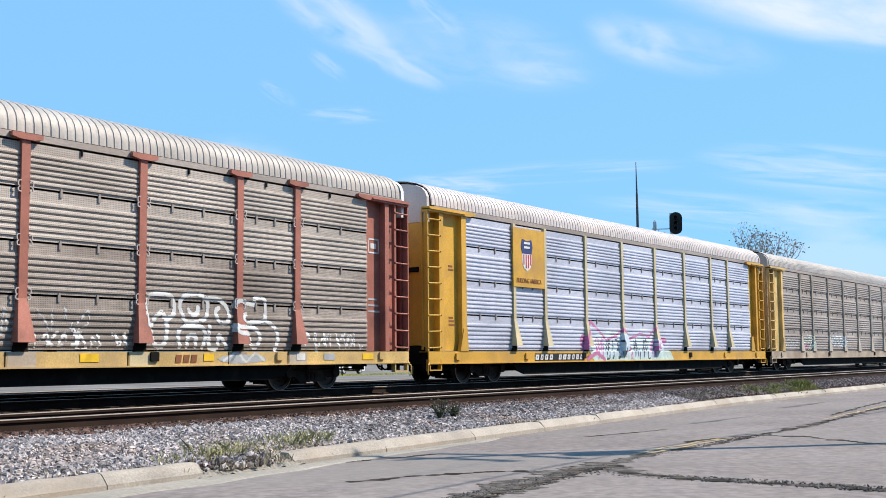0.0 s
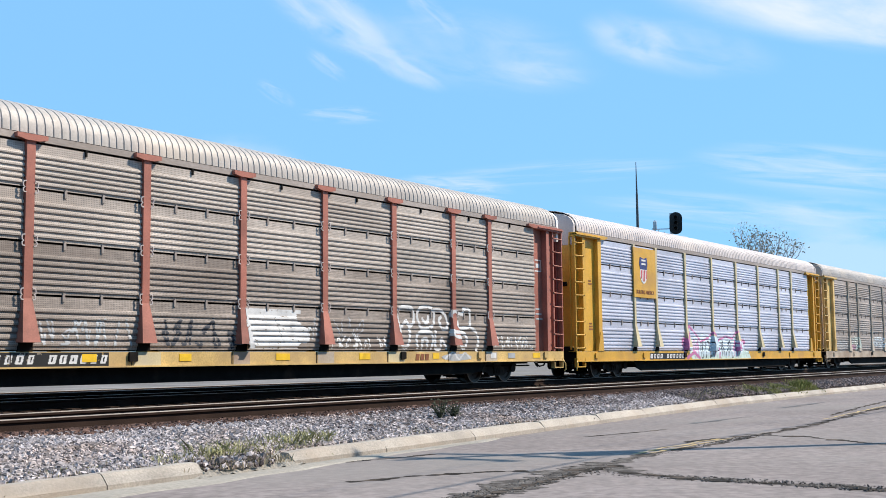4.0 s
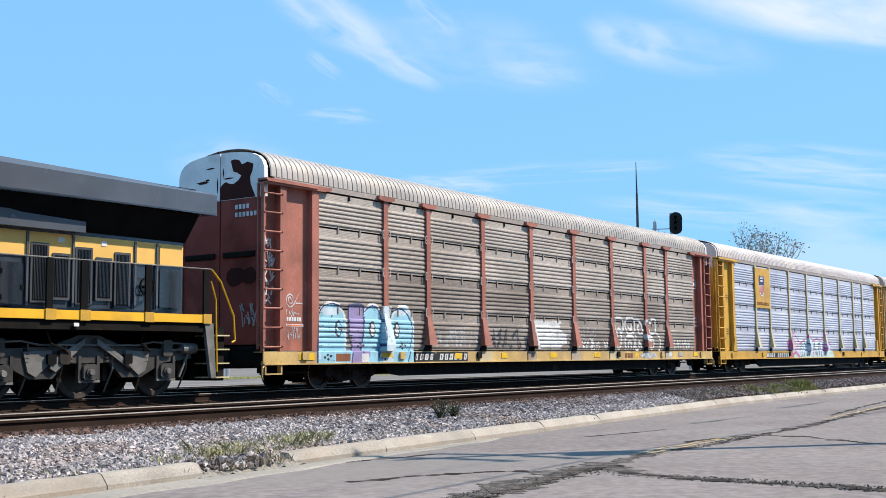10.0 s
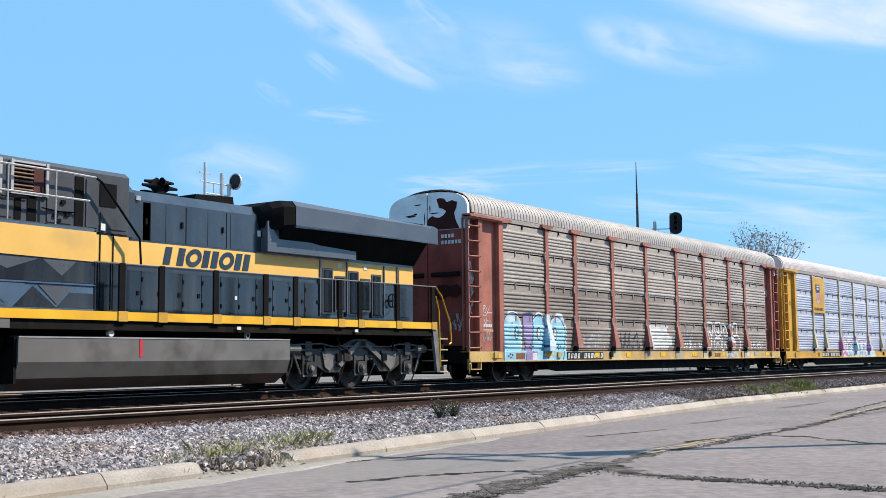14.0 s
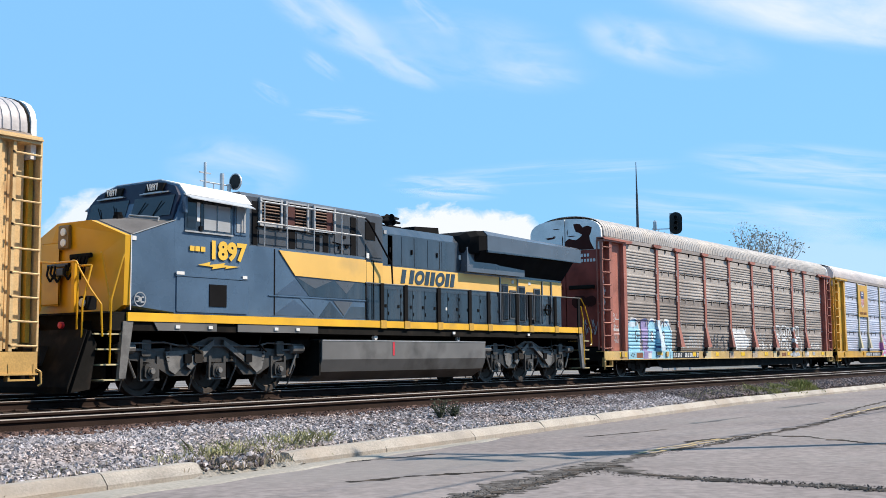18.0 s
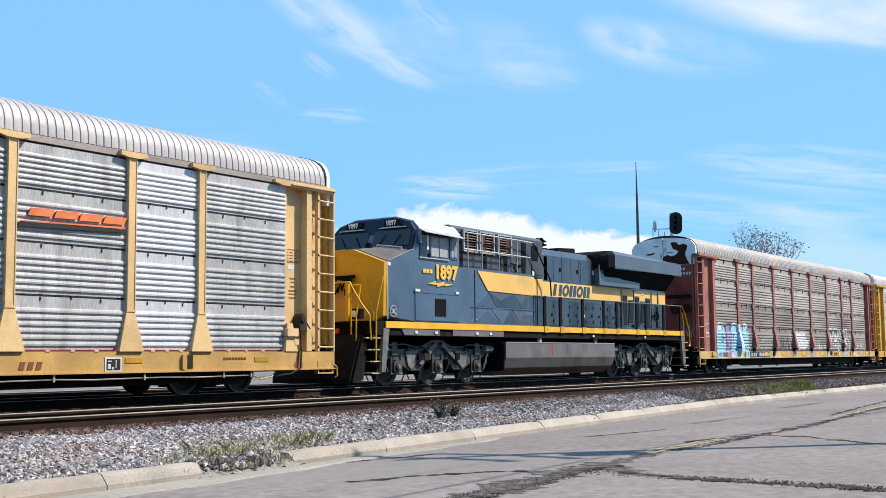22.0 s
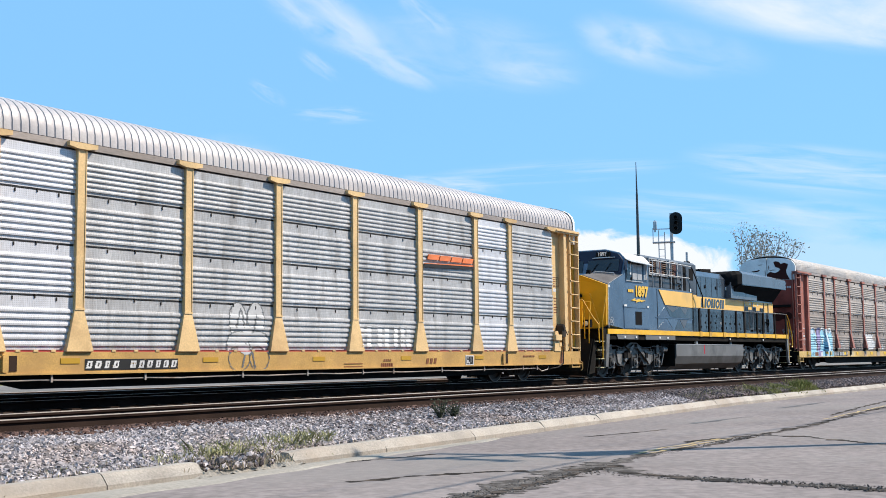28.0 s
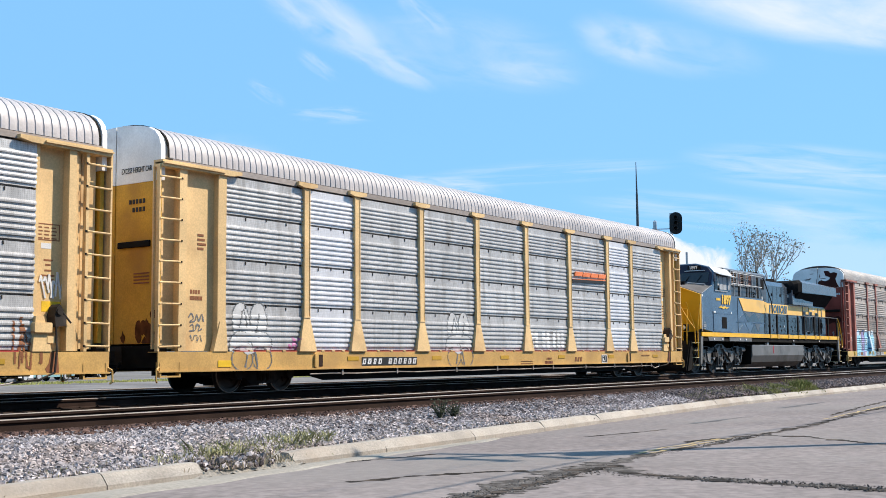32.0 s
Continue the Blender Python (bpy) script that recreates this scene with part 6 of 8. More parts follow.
# ---- paint on the cars: tags, marks and plates ----
def paint(name, c):
    return mat(name, c, 0.55, 0, 0.2, 2.5, tuple(v * 0.6 for v in c), 0.15, 2.0, fine=0.1)


P_WHITE, P_CYAN, P_LILAC = paint("white_spray", (0.66, 0.66, 0.66)), paint("cyan_spray", (0.30, 0.58, 0.72)), paint("lilac_spray", (0.30, 0.25, 0.46))
P_DARK, P_PINK, P_MINT = paint("dark_spray", (0.03, 0.035, 0.05)), paint("pink_spray", (0.52, 0.17, 0.36)), paint("mint_spray", (0.52, 0.66, 0.62))
P_ORANGE, P_RUSTY, P_GREY = paint("orange_paint", (0.78, 0.21, 0.07)), paint("rust_brown_paint", (0.24, 0.09, 0.035)), paint("grey_spray", (0.40, 0.42, 0.44))
P_NAVY, P_RED, P_TAGYEL, P_BLACK = paint("navy_paint", (0.03, 0.045, 0.16)), paint("red_paint", (0.5, 0.04, 0.05)), paint("tag_yellow", (0.80, 0.50, 0.02)), paint("black_paint", (0.015, 0.015, 0.015))
RUST_STAIN = mat("brown_rust_stain", (0.13, 0.05, 0.02), 0.9, 0, 0.4, 6, (0.06, 0.025, 0.012), 0.4, 5.0, spec=0.05)
P_LINE = paint("thin_dark_grey_spray", (0.15, 0.16, 0.17))
P_FAINT = paint("thin_faded_white_spray", (0.53, 0.535, 0.54))
P_PALE = paint("thin_white_spray", (0.60, 0.61, 0.62))
P_SKYWHITE = paint("pale_blue_spray", (0.55, 0.66, 0.74))


def surface(x, z, feet):
    """How far the near side stands out at (x, z) of a car."""
    if z < 0.955:
        return W
    for px in POSTS:
        w = 0.115
        if z > 1.95 and abs(x - px) < w:
            return W
        if z <= 1.95:
            t = (1.95 - max(z, 1.12 if feet else 0.95)) / (0.83 if feet else 1.0)
            if abs(x - px) < w + t * (0.1 if feet else 0.17):
                return W + t * (0.16 if feet else 0.05)
    if abs(x) > EDGE:
        return W if -12.03 < x < 0 else W - 0.155 if x < 0 else W - 0.20
    return W - 0.075 + panel_depth(z)


def sprayed(car, name, label, x0, x1, z0, z1, shapes, feet=True, cell=0.03, wear=0.015):
    """Paint laid over ribs, posts and sill: shapes are (kind, numbers, paint), the later over the earlier.
    o: ellipse x, z, rx, rz; l: stroke (c: rounded) half width, then x, z, x, z ...; b: slanted bar x, z, half wide, half high, slant."""
    nx, nz = int((x1 - x0) / cell), int((z1 - z0) / (cell * 0.75))
    xs, zs = np.linspace(x0, x1, nx + 1), np.linspace(z0, z1, nz + 1)
    cx, cz = np.meshgrid((xs[:-1] + xs[1:]) / 2, (zs[:-1] + zs[1:]) / 2, indexing="ij")
    rng = np.random.default_rng(len(shapes) + nx)
    wob = 0.012 * np.sin(cx * 9.1 + 2 * np.sin(cz * 13)) + 0.01 * rng.standard_normal(cx.shape)
    idx = -np.ones(cx.shape, int)
    mats = []
    for kind, num, m in shapes:
        if m and m not in mats:
            mats.append(m)
        if kind == "o":
            x, z, rx, rz = num
            hit = ((cx - x) / rx) ** 2 + ((cz - z) / rz) ** 2 < 1 + wob * 3
        elif kind == "b":
            x, z, hw, hh, sl = num
            hit = (np.abs(cx - x - sl * (cz - z)) < hw + wob * 0.3) & (np.abs(cz - z) < hh)
        else:
            hw, *pts = num
            if kind == "c":
                p = np.array(pts).reshape(-1, 2)
                e = np.vstack([p[:1], p, p[-1:]])
                u = np.linspace(0, 1, 6, endpoint=False)[:, None]
                sm = [0.5 * (2 * b + (c - a) * u + (2 * a - 5 * b + 4 * c - d) * u ** 2 + (3 * b - a - 3 * c + d) * u ** 3) for a, b, c, d in zip(e, e[1:], e[2:], e[3:])]
                pts = list(np.vstack(sm + [p[-1:]]).ravel())
            hit = np.zeros(cx.shape, bool)
            for (ax, az), (bx, bz) in zip(zip(pts[::2], pts[1::2]), zip(pts[2::2], pts[3::2])):
                dx, dz = bx - ax, bz - az
                t = np.clip(((cx - ax) * dx + (cz - az) * dz) / (dx * dx + dz * dz + 1e-9), 0, 1)
                hit |= np.hypot(cx - ax - t * dx, cz - az - t * dz) < hw + wob * 0.4
        idx[hit] = mats.index(m) if m else -1
    rag = np.array([[noise.noise((x * 7.0, 3.0, z * 16.0)) for z in cz[0]] for x in cx[:, 0]]) + 0.12 * rng.standard_normal(cx.shape)
    idx[rag > np.quantile(rag, 1 - wear)] = -1
    yy = np.array([[-(surface(x, z, feet) + 0.007) for z in zs] for x in xs])
    v = np.stack([np.repeat(xs[:, None], nz + 1, 1), yy, np.repeat(zs[None], nx + 1, 0)], -1).reshape(-1, 3)
    i = np.arange((nx + 1) * (nz + 1)).reshape(nx + 1, nz + 1)
    q = np.stack([i[:-1, :-1], i[1:, :-1], i[1:, 1:], i[:-1, 1:]], -1)
    keep = idx >= 0
    q, k = q[keep], idx[keep]
    used, inv = np.unique(q, return_inverse=True)
    me = raw_mesh(name, v[used], inv.reshape(-1, 4), mats[0])
    for m in mats[1:]:
        me.materials.append(m)
    me.polygons.foreach_set("material_index", k.astype(np.int32))
    ob = new(name, me)
    ob.parent = car
    return tagged(ob, label)


def scrawl(x0, x1, z0, z1, n, seed, w, m):
    """Unreadable handwriting: a run of loops and hooks."""
    rng = random.Random(seed)
    out = []
    step = (x1 - x0) / n
    for i in range(n):
        x = x0 + i * step
        pts = []
        for j in range(rng.randint(3, 5)):
            pts += [x + rng.uniform(0, step * 1.1), rng.choice((z0, z1, (z0 + z1) / 2)) + rng.uniform(-0.05, 0.05)]
        out.append(("c", (w, *pts), m))
    return out


def plate(car, x0, x1, z0, z1, seed, back=None):
    """A painted number field: white slanted bars on black."""
    shapes = [("b", ((x0 + x1) / 2, (z0 + z1) / 2, (x1 - x0) / 2, (z1 - z0) / 2, 0), P_BLACK)]
    n, rng = 11, random.Random(seed)
    zc, hh, w = (z0 + z1) / 2, (z1 - z0) * 0.34, (x1 - x0) / 11
    for i in range(n):
        if i == 4:
            continue
        x = x0 + w * (i + 0.5)
        shapes.append(("b", (x, zc, w * rng.uniform(0.26, 0.36), hh, 0.25), P_WHITE))
        shapes.append(("b", (x + w * rng.uniform(-0.05, 0.05), zc, w * 0.07, hh * rng.uniform(0.45, 0.7), 0.25), P_BLACK))
    return sprayed(car, "number_plate", "black field with white slanted bars", x0, x1, z0, z1, shapes, cell=0.016)


# grimy red-posted car
cyan = [("b", (-9.78, 0.80, 2.02, 0.17, 0), P_CYAN)]
for x, r, w in ((-11.22, 0.50, 0.5), (-9.58, 0.40, 0.42), (-8.28, 0.46, 0.48)):
    cyan += [("o", (x, 1.66, r + 0.06, 0.56), P_WHITE), ("b", (x, 1.25, r + 0.05, 0.5, 0), P_SKYWHITE), ("o", (x, 1.64, r, 0.50), P_CYAN), ("b", (x, 1.2, w, 0.56, 0), P_CYAN)]
cyan += [("b", (-10.26, 1.75, 0.31, 0.40, 0), P_DARK), ("b", (-10.26, 1.75, 0.28, 0.37, 0), P_LILAC), ("b", (-10.24, 1.2, 0.20, 0.58, 0.05), P_LILAC), ("b", (-10.15, 0.80, 0.36, 0.16, 0.35), P_LILAC),
         ("b", (-9.0, 1.3, 0.22, 0.85, 0.0), P_SKYWHITE), ("o", (-11.25, 1.95, 0.35, 0.10), P_SKYWHITE), ("o", (-8.3, 2.0, 0.3, 0.08), P_SKYWHITE)]
for x in (-10.98, -9.61, -8.55):
    cyan += [("o", (x, 1.52, 0.13, 0.22), P_DARK), ("o", (x + 0.02, 1.52, 0.075, 0.17), P_CYAN if x < -10 else P_PALE)]
cyan += [("c", (0.028, -10.95, 1.53, -10.55, 1.53), P_DARK)]
for pts in ((-11.82, 0.68, -11.78, 1.5, -11.62, 2.0, -11.2, 2.15, -10.8, 2.05), (-10.56, 2.05, -10.56, 1.35, -10.45, 1.1, -10.5, 0.66), (-10.56, 2.13, -9.98, 2.13, -9.96, 1.5, -10.05, 1.0, -9.85, 0.66),
            (-9.96, 1.95, -9.6, 2.14, -9.25, 1.95, -9.18, 1.4, -9.4, 0.8), (-8.82, 1.2, -8.8, 1.9, -8.35, 2.10, -7.95, 1.85, -7.85, 1.4, -8.1, 0.68)):
    cyan += [("c", (0.02, *pts), P_NAVY)]
for x in (-11.55, -10.2, -9.25, -8.4):
    cyan += [("o", (x + a, (0.80 if x < -11 or x == -9.25 else 1.08) + b, 0.045, 0.035), P_DARK) for a, b in ((0, 0), (0.1, 0.06), (0.12, -0.05), (0.22, 0.03))]
cyan += [("b", (-10.85, 0.79, 0.28, 0.10, 0), P_RUSTY), ("b", (-9.05, 0.85, 0.24, 0.06, 0), P_TAGYEL), ("b", (-9.95, 0.79, 0.15, 0.11, 0), P_WHITE)]
sprayed(red_car, "graffiti", "cyan and lilac bubble-letter graffiti", -11.95, -7.75, 0.645, 2.25, cyan, cell=0.022)
throw = []
for pts in ((4.42, 1.5, 4.42, 2.02, 4.65, 2.16, 5.05, 2.14, 5.2, 1.95, 5.15, 1.72, 4.95, 1.62), (4.85, 1.80, 4.62, 1.62, 4.55, 1.35, 4.68, 1.08, 4.90, 1.10, 5.0, 1.40, 4.95, 1.62, 4.85, 1.80),
            (5.35, 1.92, 5.45, 2.14, 5.85, 2.2, 6.15, 2.06, 6.1, 1.7, 5.75, 1.58, 5.5, 1.62, 5.35, 1.92), (5.6, 1.85, 5.72, 1.75, 5.86, 1.8, 5.88, 1.92), (5.35, 1.05, 5.35, 1.42, 5.9, 1.5, 6.1, 1.33, 6.0, 1.04),
            (5.55, 1.06, 5.6, 1.28, 5.8, 1.28, 5.8, 1.06), (6.18, 2.12, 6.55, 2.08, 6.8, 1.85, 6.75, 1.6, 6.5, 1.62, 6.4, 1.82, 6.5, 1.92), (6.22, 1.5, 6.2, 1.06, 6.45, 1.04, 6.5, 1.3, 6.75, 1.04),
            (6.95, 1.98, 7.1, 2.1, 7.6, 2.03, 7.62, 2.18, 7.95, 2.15, 7.95, 1.7, 7.6, 1.63, 7.3, 1.6, 7.2, 1.75, 7.35, 1.8), (6.95, 1.53, 7.0, 1.38, 7.4, 1.33, 7.5, 1.10, 7.7, 1.06, 7.8, 1.3, 7.6, 1.48, 7.2, 1.5, 6.95, 1.53),
            (8.0, 1.66, 8.3, 1.5, 8.4, 1.25, 8.3, 0.98)):
    throw += [("c", (0.05, *pts), P_PALE)]
throw += [("o", (7.2, 0.78, 0.75, 0.10), P_GREY), ("c", (0.03, 6.6, 0.74, 7.0, 0.92, 7.3, 0.72, 7.6, 0.9, 7.9, 0.74), P_PALE)]
sprayed(red_car, "graffiti", "white outline throw-up graffiti", 4.3, 8.5, 0.66, 2.25, throw, cell=0.022)
sprayed(red_car, "paint_patch", "blotchy white painted-over patch", -1.4, 1.3, 0.99, 1.97,
        [("b", (-0.40, 1.48, 0.98, 0.46, 0), P_PALE), ("b", (-0.5, 1.55, 0.7, 0.25, 0), P_WHITE), ("o", (0.6, 1.32, 0.30, 0.24), P_PALE), ("o", (0.62, 1.75, 0.2, 0.12), None), ("o", (0.72, 1.05, 0.25, 0.1), None),
         ("c", (0.02, -0.3, 1.7, -0.1, 1.3, 0.0, 1.15), P_GREY)], wear=0.02)
sprayed(red_car, "graffiti", "white hand-written tag", 1.5, 4.1, 1.0, 1.4, scrawl(1.6, 4.0, 1.05, 1.30, 11, 3, 0.026, P_WHITE), cell=0.022)
sprayed(red_car, "graffiti", "white hand-written tag", 9.2, 11.7, 1.0, 1.5, scrawl(9.3, 11.6, 1.06, 1.4, 10, 5, 0.02, P_WHITE), cell=0.022)
sprayed(red_car, "graffiti", "pale hand-written tag", -7.0, -4.4, 1.0, 1.7, scrawl(-6.9, -4.5, 1.1, 1.55, 9, 8, 0.022, P_GREY), cell=0.022)
sprayed(red_car, "graffiti", "dark hand-written tag", -4.0, -1.6, 1.0, 1.8, scrawl(-3.9, -1.7, 1.1, 1.65, 7, 9, 0.03, P_DARK), cell=0.025)
sprayed(red_car, "graffiti", "pale scratched tag", 0.6, 3.2, 1.2, 1.9, scrawl(0.8, 1.2, 1.3, 1.7, 2, 12, 0.02, P_GREY) + scrawl(1.7, 3.0, 1.35, 1.75, 3, 11, 0.015, P_GREY), cell=0.025)
plate(red_car, -7.85, -5.2, 0.66, 0.93, 1)
for x0, x1, m in ((-3.34, -3.0, P_TAGYEL), (-0.35, 0.12, P_TAGYEL), (2.74, 3.19, P_TAGYEL), (6.0, 6.3, P_TAGYEL), (-5.85, -5.5, P_TAGYEL), (11.5, 11.95, P_TAGYEL), (-12.5, -11.95, P_TAGYEL), (9.0, 9.3, P_WHITE), (10.0, 10.4, P_GREY)):
    part("sill_mark", Kit().box(x0, x1, -W - 0.012, -W + 0.002, 0.74, 0.90), m, red_car)
for i in range(3):
    part("sill_mark", Kit().prism([(5.18 + i * 0.22, 0.71), (5.34 + i * 0.22, 0.71), (5.37 + i * 0.22, 0.88), (5.21 + i * 0.22, 0.88)], -W - 0.012, -W + 0.002, "y"), P_RUSTY, red_car)
for n, px in enumerate(POSTS):
    part("sill_patch", Kit().box(px - 0.30, px + 0.22 + 0.1 * (n % 3), -W - 0.006, -W + 0.002, 0.655, 0.935), (TAN_PAINT, PALE_TAN, PALE_POST)[n % 3], red_car, "worn patch on the sill")
    part("sill_seam", Kit().box(px - 0.36, px - 0.335, -W - 0.008, -W + 0.002, 0.655, 0.935), RAIL_RUST, red_car)
# flaking dark patches and marks on its end
def end_blob(x, shapes, m, name, label):
    rng = random.Random(3)
    for j, (y, z, ry, rz) in enumerate(shapes):
        pts = [(y + ry * (1 + rng.uniform(-0.18, 0.18)) * math.cos(a * math.pi / 9), z + rz * (1 + rng.uniform(-0.18, 0.18)) * math.sin(a * math.pi / 9)) for a in range(18)]
        part(name, Kit().prism(pts, x - 0.006 - 0.0015 * j, x + 0.004, "x"), m, red_car, label)



flake = ((-0.35, 5.58), (-0.48, 5.60), (-0.63, 5.57), (-0.73, 5.45), (-0.92, 5.50), (-1.11, 5.43), (-1.08, 5.26), (-1.00, 5.12), (-1.03, 4.94), (-1.12, 4.75), (-1.19, 4.63),
         (0.0, 4.63), (0.01, 4.94), (-0.08, 5.02), (-0.19, 5.07), (-0.30, 5.02), (-0.46, 5.00), (-0.62, 5.08), (-0.71, 5.18), (-0.58, 5.26), (-0.45, 5.30), (-0.40, 5.42))
part("flaked_paint", Kit().prism([(y, z) for y, z in flake], -HALF - 0.025, -HALF - 0.017, "x"), FLAKED, red_car, "dark flaked patch in the white paint")
for y, z, w, h in ((0.62, 5.12, 0.22, 0.04), (0.45, 5.17, 0.08, 0.03), (-0.28, 5.15, 0.2, 0.02), (0.35, 5.45, 0.16, 0.02), (0.1, 5.0, 0.02, 0.2), (0.85, 4.7, 0.02, 0.06), (-0.1, 5.3, 0.02, 0.12)):
    part("paint_chip", Kit().prism([(y - w, z), (y - w * 0.3, z + h), (y + w, z + h * 0.4), (y + w * 0.4, z - h), (y - w * 0.5, z - h * 0.7)], -HALF - 0.025, -HALF - 0.017, "x"), FLAKED, red_car)
end_blob(-HALF - 0.022, ((-0.55, 2.75, 0.34, 0.22), (-1.0, 2.75, 0.2, 0.2)), FLAKED, "grime_patch", "black grime on the end door")
for i, z in enumerate((4.37, 4.18)):
    for j in range(4 + 2 * i):
        part("end_mark", Kit().box(-HALF - 0.03, -HALF - 0.02, -0.60 - j * 0.125, -0.52 - j * 0.125, z, z + 0.11), P_PALE, red_car)
k = Kit()
rng = random.Random(4)
for i in range(16):
    y, z = -1.0 + rng.uniform(-0.25, 0.25), 1.75 + rng.uniform(-0.25, 0.25)
    k.tube((-HALF - 0.03, y, z), (-HALF - 0.03, y + rng.uniform(-0.12, 0.12), z + rng.uniform(0.1, 0.3)), 0.015, 4)
part("graffiti", k, P_GREY, red_car, "pale scrawled tag on the end door")
k = Kit()
for z0 in (2.05, 2.5, 2.95, 3.35):
    for i in range(11):
        x, z = -13.58 + rng.uniform(0, 0.35), z0 + rng.uniform(0, 0.25)
        k.tube((x, -(W - 0.214), z), (x + rng.uniform(-0.12, 0.12), -(W - 0.214), z + rng.uniform(0.06, 0.22)), 0.022, 4)
part("graffiti", k, P_WHITE, red_car, "white scrawled tags behind the ladder")
# stencils on end plates
def stencil(car, x, z, rows, w, m, step=0.10, h=0.05):
    recess = 0.153 if x < 0 else 0.198
    for i in range(rows):
        part("stencil", Kit().box(x, x + w * (0.7 + 0.3 * ((i * 7) % 3) / 2), -(W - recess) - 0.006, -(W - recess) + 0.002, z - i * step, z - i * step + h), m, car)


stencil(red_car, -12.78, 1.84, 1, 0.0, P_WHITE, h=0.02)
for j in range(6):
    part("stencil", Kit().box(-12.78 + j * 0.09, -12.715 + j * 0.09, -(W - 0.149), -(W - 0.157), 1.68, 1.78), P_WHITE, red_car)
part("stencil", Kit().box(-12.80, -12.16, -(W - 0.149), -(W - 0.157), 1.55, 1.61).box(-12.80, -12.78, -(W - 0.149), -(W - 0.157), 1.61, 1.63), P_PALE, red_car, "white bordered strip")
part("stencil", Kit().box(-12.76, -12.22, -(W - 0.145), -(W - 0.15), 1.565, 1.595), P_ORANGE, red_car)
sprayed(red_car, "graffiti", "thin pale chalk swirl and scrawl", -12.85, -12.1, 1.2, 2.45,
        [("c", (0.012, -12.62, 2.20, -12.66, 2.26, -12.72, 2.22, -12.70, 2.13, -12.60, 2.12, -12.55, 2.24, -12.64, 2.33, -12.76, 2.28, -12.78, 2.12, -12.66, 2.02, -12.52, 2.10, -12.35, 2.36), P_PALE),
         ("c", (0.010, -12.45, 2.12, -12.22, 2.12), P_PALE)] + scrawl(-12.8, -12.35, 1.82, 1.92, 6, 61, 0.012, P_PALE) + scrawl(-12.75, -12.3, 1.28, 1.48, 5, 62, 0.010, P_GREY) + scrawl(-12.75, -12.45, 2.52, 2.6, 4, 63, 0.01, P_GREY),
        False, 0.012)
stencil(red_car, 12.0, 2.3, 3, 0.5, P_GREY, step=0.16)
k = Kit()
for a, b, c, d in ((11.98, 12.02, 3.55, 3.95), (12.42, 12.46, 3.55, 3.95), (11.98, 12.46, 3.91, 3.95), (11.98, 12.46, 3.55, 3.59), (12.1, 12.34, 3.68, 3.82)):
    k.box(a, b, -(W - 0.198) - 0.006, -(W - 0.198) + 0.002, c, d)
part("stencil_box", k, P_WHITE, red_car, "white stencilled inspection box")

# bright yellow-posted car
part("emblem_board", Kit().box(-9.16, -7.22, -W - 0.02, -W + 0.03, 2.98, 4.86), YEL_PAINT, bright_car, "yellow emblem board")
brd = Kit().prism([(-8.62, 4.05), (-8.05, 4.05), (-7.98, 4.28), (-8.05, 4.52), (-8.33, 4.46), (-8.62, 4.52), (-8.69, 4.28)], -W - 0.032, -W - 0.018, "y")
part("shield_top", brd, P_NAVY, bright_car, "navy top of a striped shield")
part("shield", Kit().prism([(-8.62, 4.05), (-8.05, 4.05), (-8.05, 3.75), (-8.15, 3.58), (-8.33, 3.50), (-8.52, 3.58), (-8.62, 3.75)], -W - 0.030, -W - 0.018, "y"), P_WHITE, bright_car)
for i in range(4):
    x = -8.56 + i * 0.14
    part("shield_stripe", Kit().box(x, x + 0.06, -W - 0.036, -W - 0.028, 3.60 if 0 < i < 3 else 3.70, 4.03), P_RED, bright_car)
for i, z in enumerate((4.36, 4.22)):
    part("shield_bar", Kit().box(-8.52, -8.16, -W - 0.04, -W - 0.03, z, z + 0.07), P_WHITE, bright_car)
me = writing("BUILDING AMERICA", 0.21, P_RUSTY, "slogan", 0.15, 0.002, 0.82)
me.transform(Matrix.Translation((-8.22, -W - 0.026, 3.18)))
part("slogan", me, None, bright_car, "brown slogan lettering")
pink = [("b", (-0.6, 0.78, 3.4, 0.19, -0.9), P_MINT), ("o", (-2.4, 1.2, 1.6, 0.45), P_SKYWHITE), ("o", (0.3, 1.1, 1.8, 0.4), P_SKYWHITE)]
pink += [("l", (0.045, -4.6, 0.9, -4.3, 1.5, -3.9, 2.0, -3.2, 1.6, -2.8, 1.35, -2.0, 1.5, -1.5, 1.75, -0.9, 1.4, 0.0, 1.6, 0.8, 1.5, 1.4, 1.85), P_PINK), ("o", (-4.55, 1.3, 0.18, 0.22), P_PINK), ("o", (2.0, 1.35, 0.4, 0.14), P_PINK),
         ("l", (0.07, -4.3, 0.7, -3.6, 0.9, -3.0, 0.65), P_PINK)]
for i in range(7):
    pink += scrawl(-3.6 + i * 0.75, -3.0 + i * 0.75, 0.72, 1.35, 3, 30 + i, 0.03, P_DARK if i % 3 else P_PINK)
sprayed(bright_car, "graffiti", "pink and mint graffiti", -5.0, 3.2, 0.61, 2.05, pink, cell=0.04)
plate(bright_car, -7.9, -4.6, 0.64, 0.88, 2)
stencil(bright_car, -12.5, 3.4, 2, 0.3, P_RUSTY)
stencil(bright_car, -12.5, 1.9, 3, 0.3, P_RUSTY)

